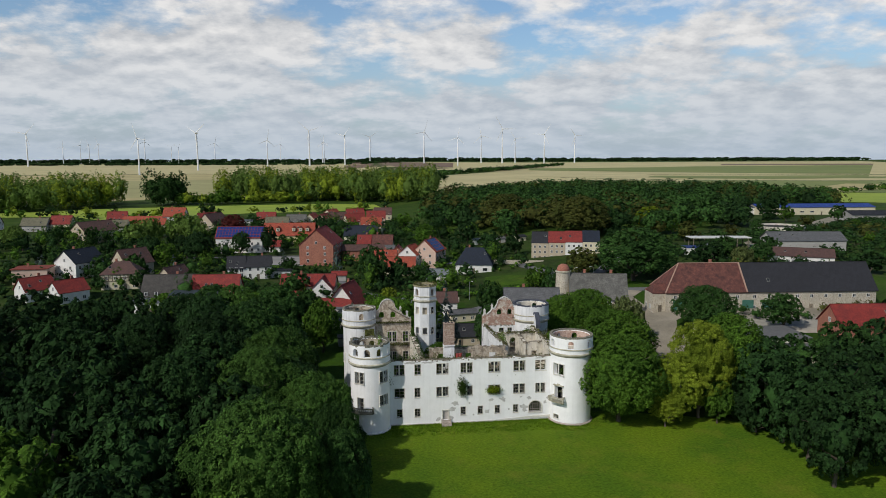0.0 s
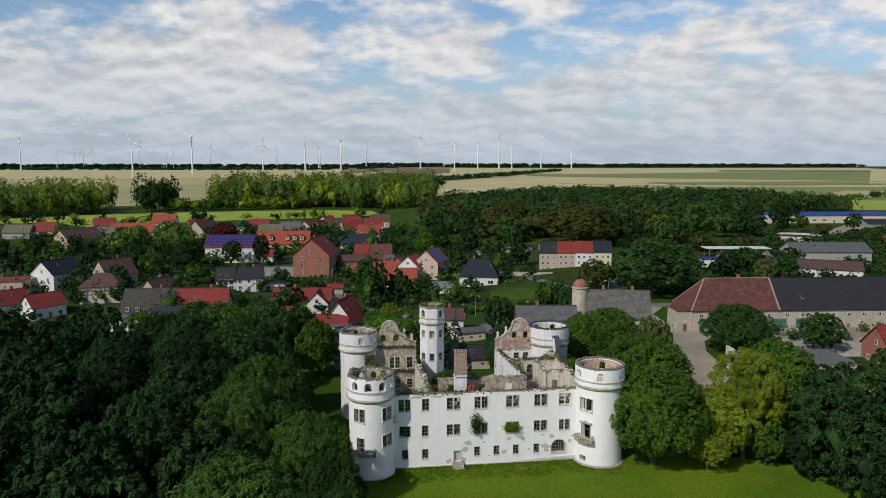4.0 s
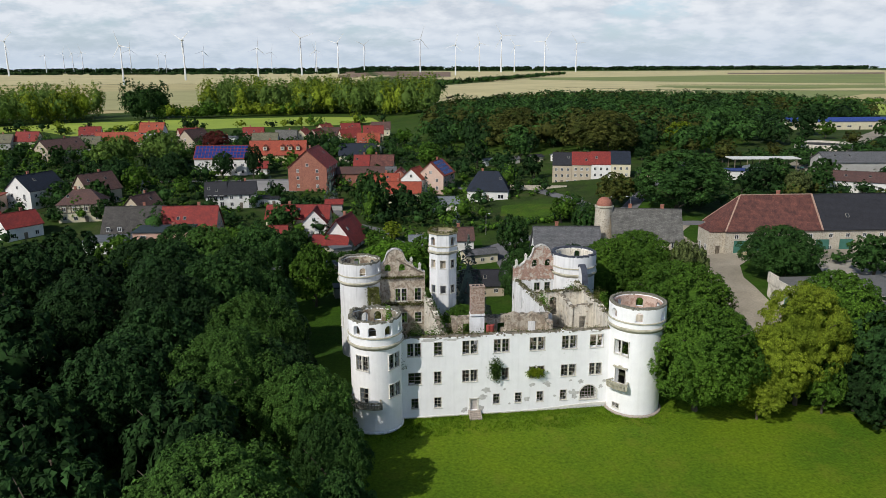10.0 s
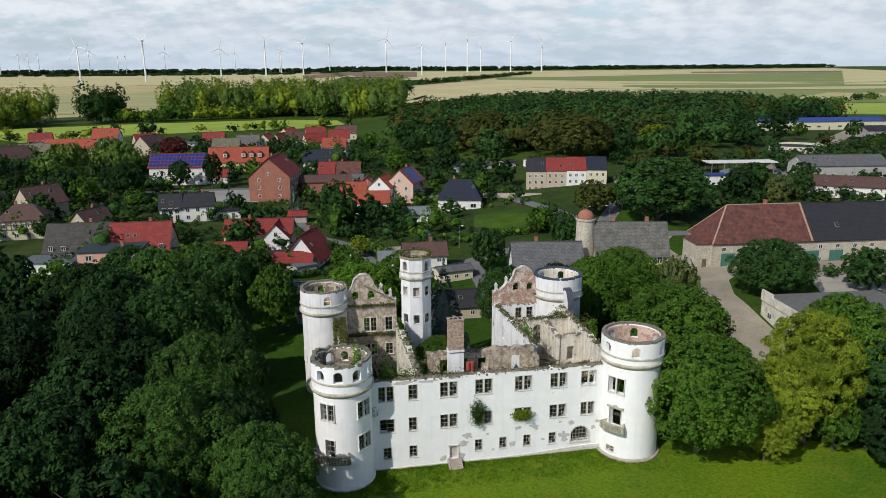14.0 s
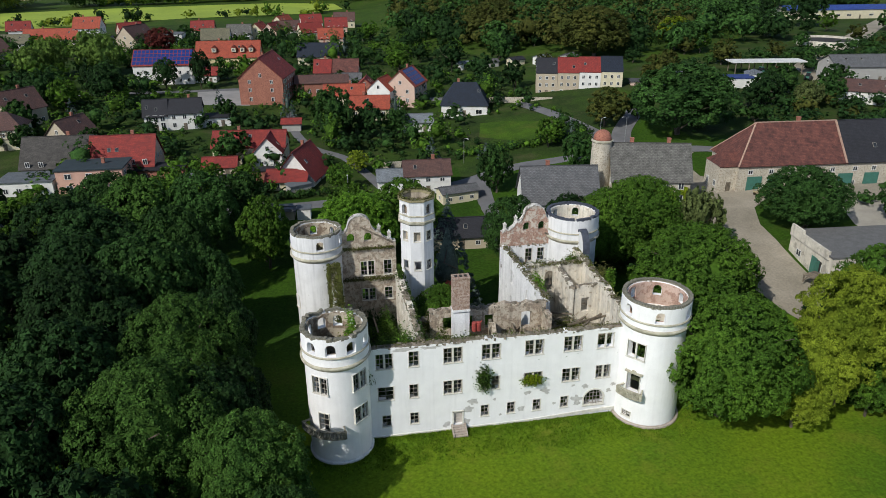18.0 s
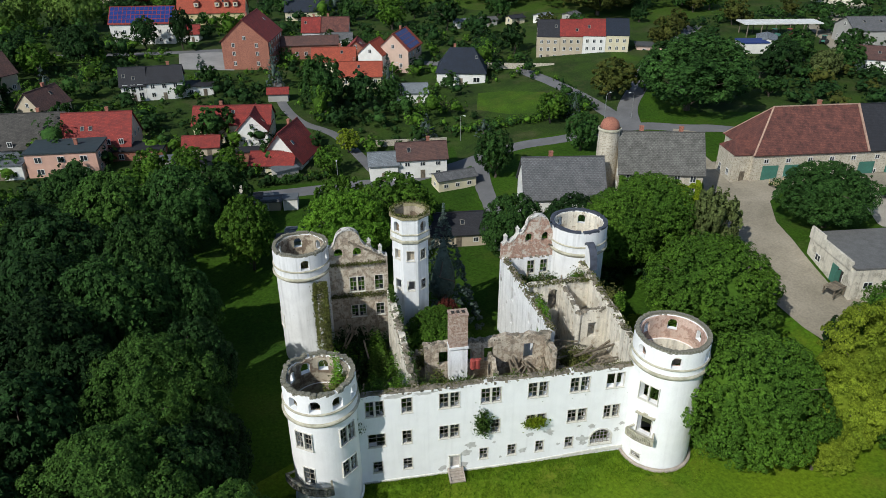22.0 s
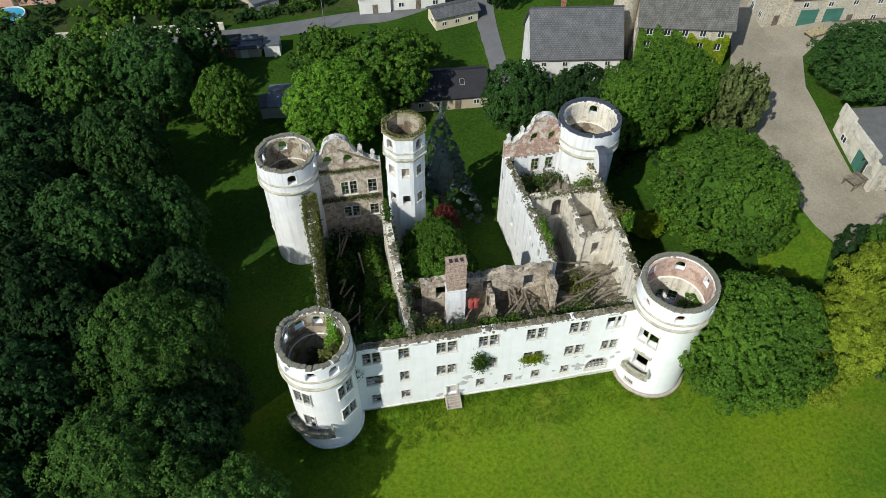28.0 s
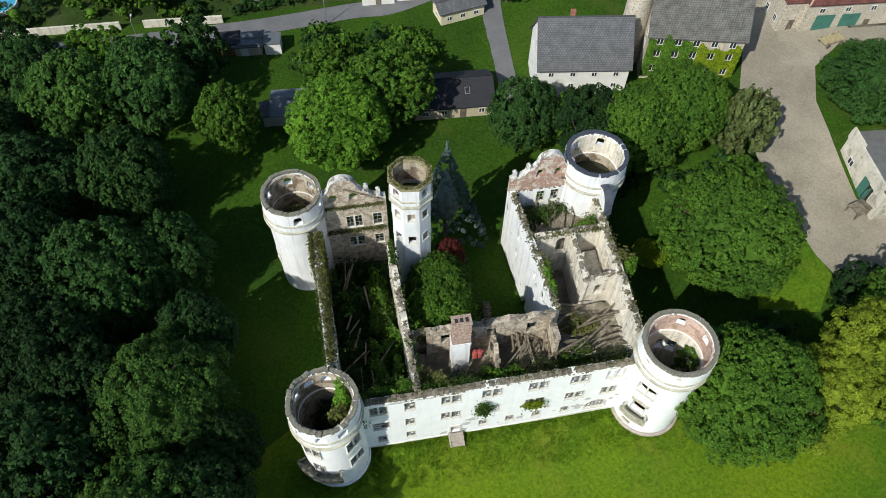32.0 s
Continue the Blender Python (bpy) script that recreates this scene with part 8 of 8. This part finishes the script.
woods("tree_belt", [(-175, 560), (-60, 590), (-60, 605), (-180, 575)], 44, 12, 6, ["linden", "maple"], "low trees along the meadow", 5, 360, 0.26)
woods("garden_trees", [(-330, 425), (-225, 428), (-196, 395), (-146, 418), (-100, 442), (-20, 456), (12, 480), (14, 500), (-20, 474), (-100, 462), (-146, 440), (-196, 416), (-225, 446), (-330, 446)], 55, 9, 4.6, ["linden", "maple", "dark", "oak"], "trees along the near edge of the meadow", 51, 300, 0.22, free, 0.4)
woods("hedge", [(110, 1000), (128, 1000), (175, 1290), (370, 1640), (760, 2430), (735, 2440), (345, 1650), (155, 1300)], 150, 12, 9, ["dark", "oak"], "hedge line between two fields", 6, 110, 0.26)
woods("hedge", [(360, 470), (640, 660), (630, 675), (355, 490)], 40, 8, 6, ["dark", "linden"], "hedge line between two fields", 7, 110, 0.26)
woods("far_wood", [(-2600, 3500), (2600, 3500), (3300, 4100), (-3300, 4100)], 640, 17, 26, ["dark"], "dark belt of woods on the horizon", 8, 70, 0.4)
woods("far_wood", [(-1500, 2900), (200, 3100), (200, 3200), (-1500, 3050)], 150, 8, 18, ["dark"], "dark far tree line", 10, 70, 0.4)

# fields of the plain
STRAW = mat("stubble_field", (0.46, 0.385, 0.18), (0.36, 0.31, 0.14), scale=0.012, rough=0.95, fine=0.1, bscale=0.02)
STRAW2 = mat("pale_stubble_field", (0.53, 0.46, 0.235), (0.43, 0.38, 0.19), scale=0.01, rough=0.95, fine=0.08, bscale=0.02)
CROP = mat("green_field", (0.20, 0.23, 0.06), (0.15, 0.19, 0.05), scale=0.008, rough=0.95, fine=0.1, bscale=0.02)
PLOUGH = mat("ploughed_field", (0.20, 0.13, 0.085), (0.16, 0.105, 0.07), scale=0.01, rough=0.95, fine=0.1, bscale=0.02)
FALLOW = mat("dry_fallow", (0.36, 0.34, 0.15), (0.28, 0.27, 0.11), scale=0.01, rough=0.95, fine=0.1, bscale=0.02)
# meadow green with the stronger sun out there put into the colour
MEADOW = mat("sunlit_meadow", (0.29, 0.37, 0.036), (0.22, 0.30, 0.028), scale=0.03, rough=0.9, fine=0.12, bscale=0.3)
sheet("meadow", [(-330, 440), (-225, 440), (-196, 405), (-146, 430), (-100, 455), (-20, 470), (10, 500), (5, 548), (-40, 565), (-85, 560), (-165, 545), (-240, 520), (-330, 470)], MEADOW, "bright green meadow behind the village", 0.12, 40)
sheet("field", [(-480, 560), (-265, 640), (-140, 700), (60, 680), (40, 900), (20, 1600), (-420, 1750), (-1400, 1500), (-900, 700)], STRAW, "harvested stubble field", 0.15, 120)
sheet("field", [(-1400, 1520), (-420, 1770), (20, 1620), (60, 2050), (200, 3300), (-2300, 3300)], STRAW2, "pale harvested field", 0.2, 260)
sheet("field", [(60, 600), (120, 1000), (170, 1300), (360, 1640), (744, 2420), (900, 2300), (620, 1345), (355, 1125), (150, 900), (62, 640)], STRAW2, "pale harvested field along the hedge", 0.16, 120)
sheet("field", [(64, 560), (62, 640), (150, 900), (350, 1115), (520, 985), (380, 690), (220, 610)], STRAW2, "pale harvested field beyond the woods", 0.15, 80)
sheet("field", [(360, 1130), (590, 1330), (1150, 1250), (900, 960), (530, 990)], STRAW2, "pale harvested field", 0.18, 120)
sheet("field", [(520, 1130), (1150, 1040), (1180, 1120), (560, 1215)], CROP, "green strip of a root crop", 0.3, 120)
sheet("field", [(60, 2080), (430, 1420), (600, 1345), (1160, 1270), (1900, 1900), (2500, 3200), (220, 3300)], STRAW2, "pale harvested field", 0.2, 260)
sheet("field", [(40, 2060), (-40, 1880), (100, 1800), (270, 1930), (200, 2050)], PLOUGH, "brown ploughed field", 0.22, 120)
sheet("field", [(390, 690), (530, 980), (900, 950), (640, 560), (460, 590)], CROP, "green field on the far side", 0.17, 80)
sheet("field", [(450, 600), (570, 636), (800, 800), (700, 840)], STRAW, "strip of stubble field", 0.24, 80)
sheet("meadow", [(360, 430), (460, 580), (600, 560), (560, 420), (430, 400)], MEADOW, "bright green meadow", 0.2, 60)

sheet("field", [(40, 640), (150, 640), (260, 1000), (300, 1300), (60, 1300)], STRAW2, "pale harvested field by the hedge end", 0.10, 90)
sheet("field", [(499, 1943), (1146, 2183), (1778, 2172), (1091, 1298), (792, 1485), (442, 1713)], CROP, "broad green strip of a root crop", 0.6, 120)
sheet("field", [(578, 1243), (1040, 1233), (929, 1092), (717, 1043), (535, 1078)], CROP, "narrow green strip between stubble fields", 0.5, 120)
sheet("field", [(1432, 2566), (1956, 2399), (1778, 2172), (1298, 2320)], PLOUGH, "dark ploughed strip", 0.9, 120)
sheet("field", [(-459, 1270), (-273, 1317), (-195, 1016), (-149, 675), (-270, 698)], FALLOW, "dry greenish fallow field", 0.5, 120)
sheet("field", [(-57, 3615), (420, 2982), (291, 2069), (-43, 2323)], PLOUGH, "brown ploughed field", 0.8, 120)
# ---- wind turbines
STEEL = mat("white_turbine_paint", (0.72, 0.73, 0.74), (0.66, 0.67, 0.68), scale=0.05, rough=0.5, fine=0.03)
TURB = [(-1219, 2743, 122), (-522, 1675, 88), (-475, 2110, 112), (-321, 2553, 98), (-183, 2767, 138), (-47, 3000, 125), (64, 3150, 116), (284, 2901, 132), (343, 2321, 97), (560, 3080, 122), (640, 3000, 150), (700, 3010, 110), (835, 3020, 128), (975, 3020, 121),
        (-1395, 3548, 82), (-1324, 3574, 88), (-1288, 3587, 92), (-1249, 3600, 95), (-1048, 3661, 108), (-927, 3692, 82), (-894, 3700, 82), (-721, 3736, 102), (-392, 3782, 98), (-173, 3797, 108), (-150, 3400, 100)]
s = Shape(); s.lathe((0, 0, 0), [(0.026, -0.02), (0.021, 0.4), (0.014, 0.985), (0.0, 0.99)], 12)
tmesh = s.mesh("mast", STEEL, True)
s = Shape(); s.box((0, 0.005, 0.995), (0.024, 0.07, 0.026))
nmesh = s.mesh("nacelle", STEEL)
s = Shape(); s.lathe((0, 0, 0), [(0.0, 0.03), (0.010, 0.02), (0.014, 0.0)], 8)
hmesh = s.mesh("hub", STEEL)
s = Shape()
for z0, z1, w0, w1 in ((0.0, 0.06, 0.010, 0.022), (0.06, 0.42, 0.022, 0.003)):
    s.face([(-w0 / 2, -0.004, z0), (w0 / 2, -0.004, z0), (w1 / 2, -0.002, z1), (-w1 / 2, -0.002, z1)])
    s.face([(w0 / 2, 0.004, z0), (-w0 / 2, 0.004, z0), (-w1 / 2, 0.002, z1), (w1 / 2, 0.002, z1)])
    for sg in (-1, 1):
        s.face([(sg * w0 / 2, -0.004, z0), (sg * w0 / 2, 0.004, z0), (sg * w1 / 2, 0.002, z1), (sg * w1 / 2, -0.002, z1)])
bmesh_ = s.mesh("blade", STEEL)
rnd = random.Random(9)
for x, y, hub in TURB:
    top = tagged(new("wind_turbine"), "white three-bladed wind turbine standing in the fields", "wind turbine", "wind farm on the plain")
    top.matrix_basis = Matrix.LocRotScale((x, y, ground_z(x, y)), Euler((0, 0, rnd.uniform(-0.7, 0.7))), (hub, hub, hub))
    for nm, me in (("mast", tmesh), ("nacelle", nmesh)):
        o = new(nm, me); o.parent = top
    rot = rnd.uniform(0, 2)
    for k in range(3):
        o = new("blade", bmesh_); o.parent = top
        o.matrix_basis = Matrix.Translation((0, -0.038, 0.995)) @ Matrix.Rotation(rot + k * 2.0944, 4, "Y")
    o = new("hub", hmesh); o.parent = top
    o.matrix_basis = Matrix.Translation((0, -0.036, 0.995)) @ Matrix.Rotation(radians(90), 4, "X")
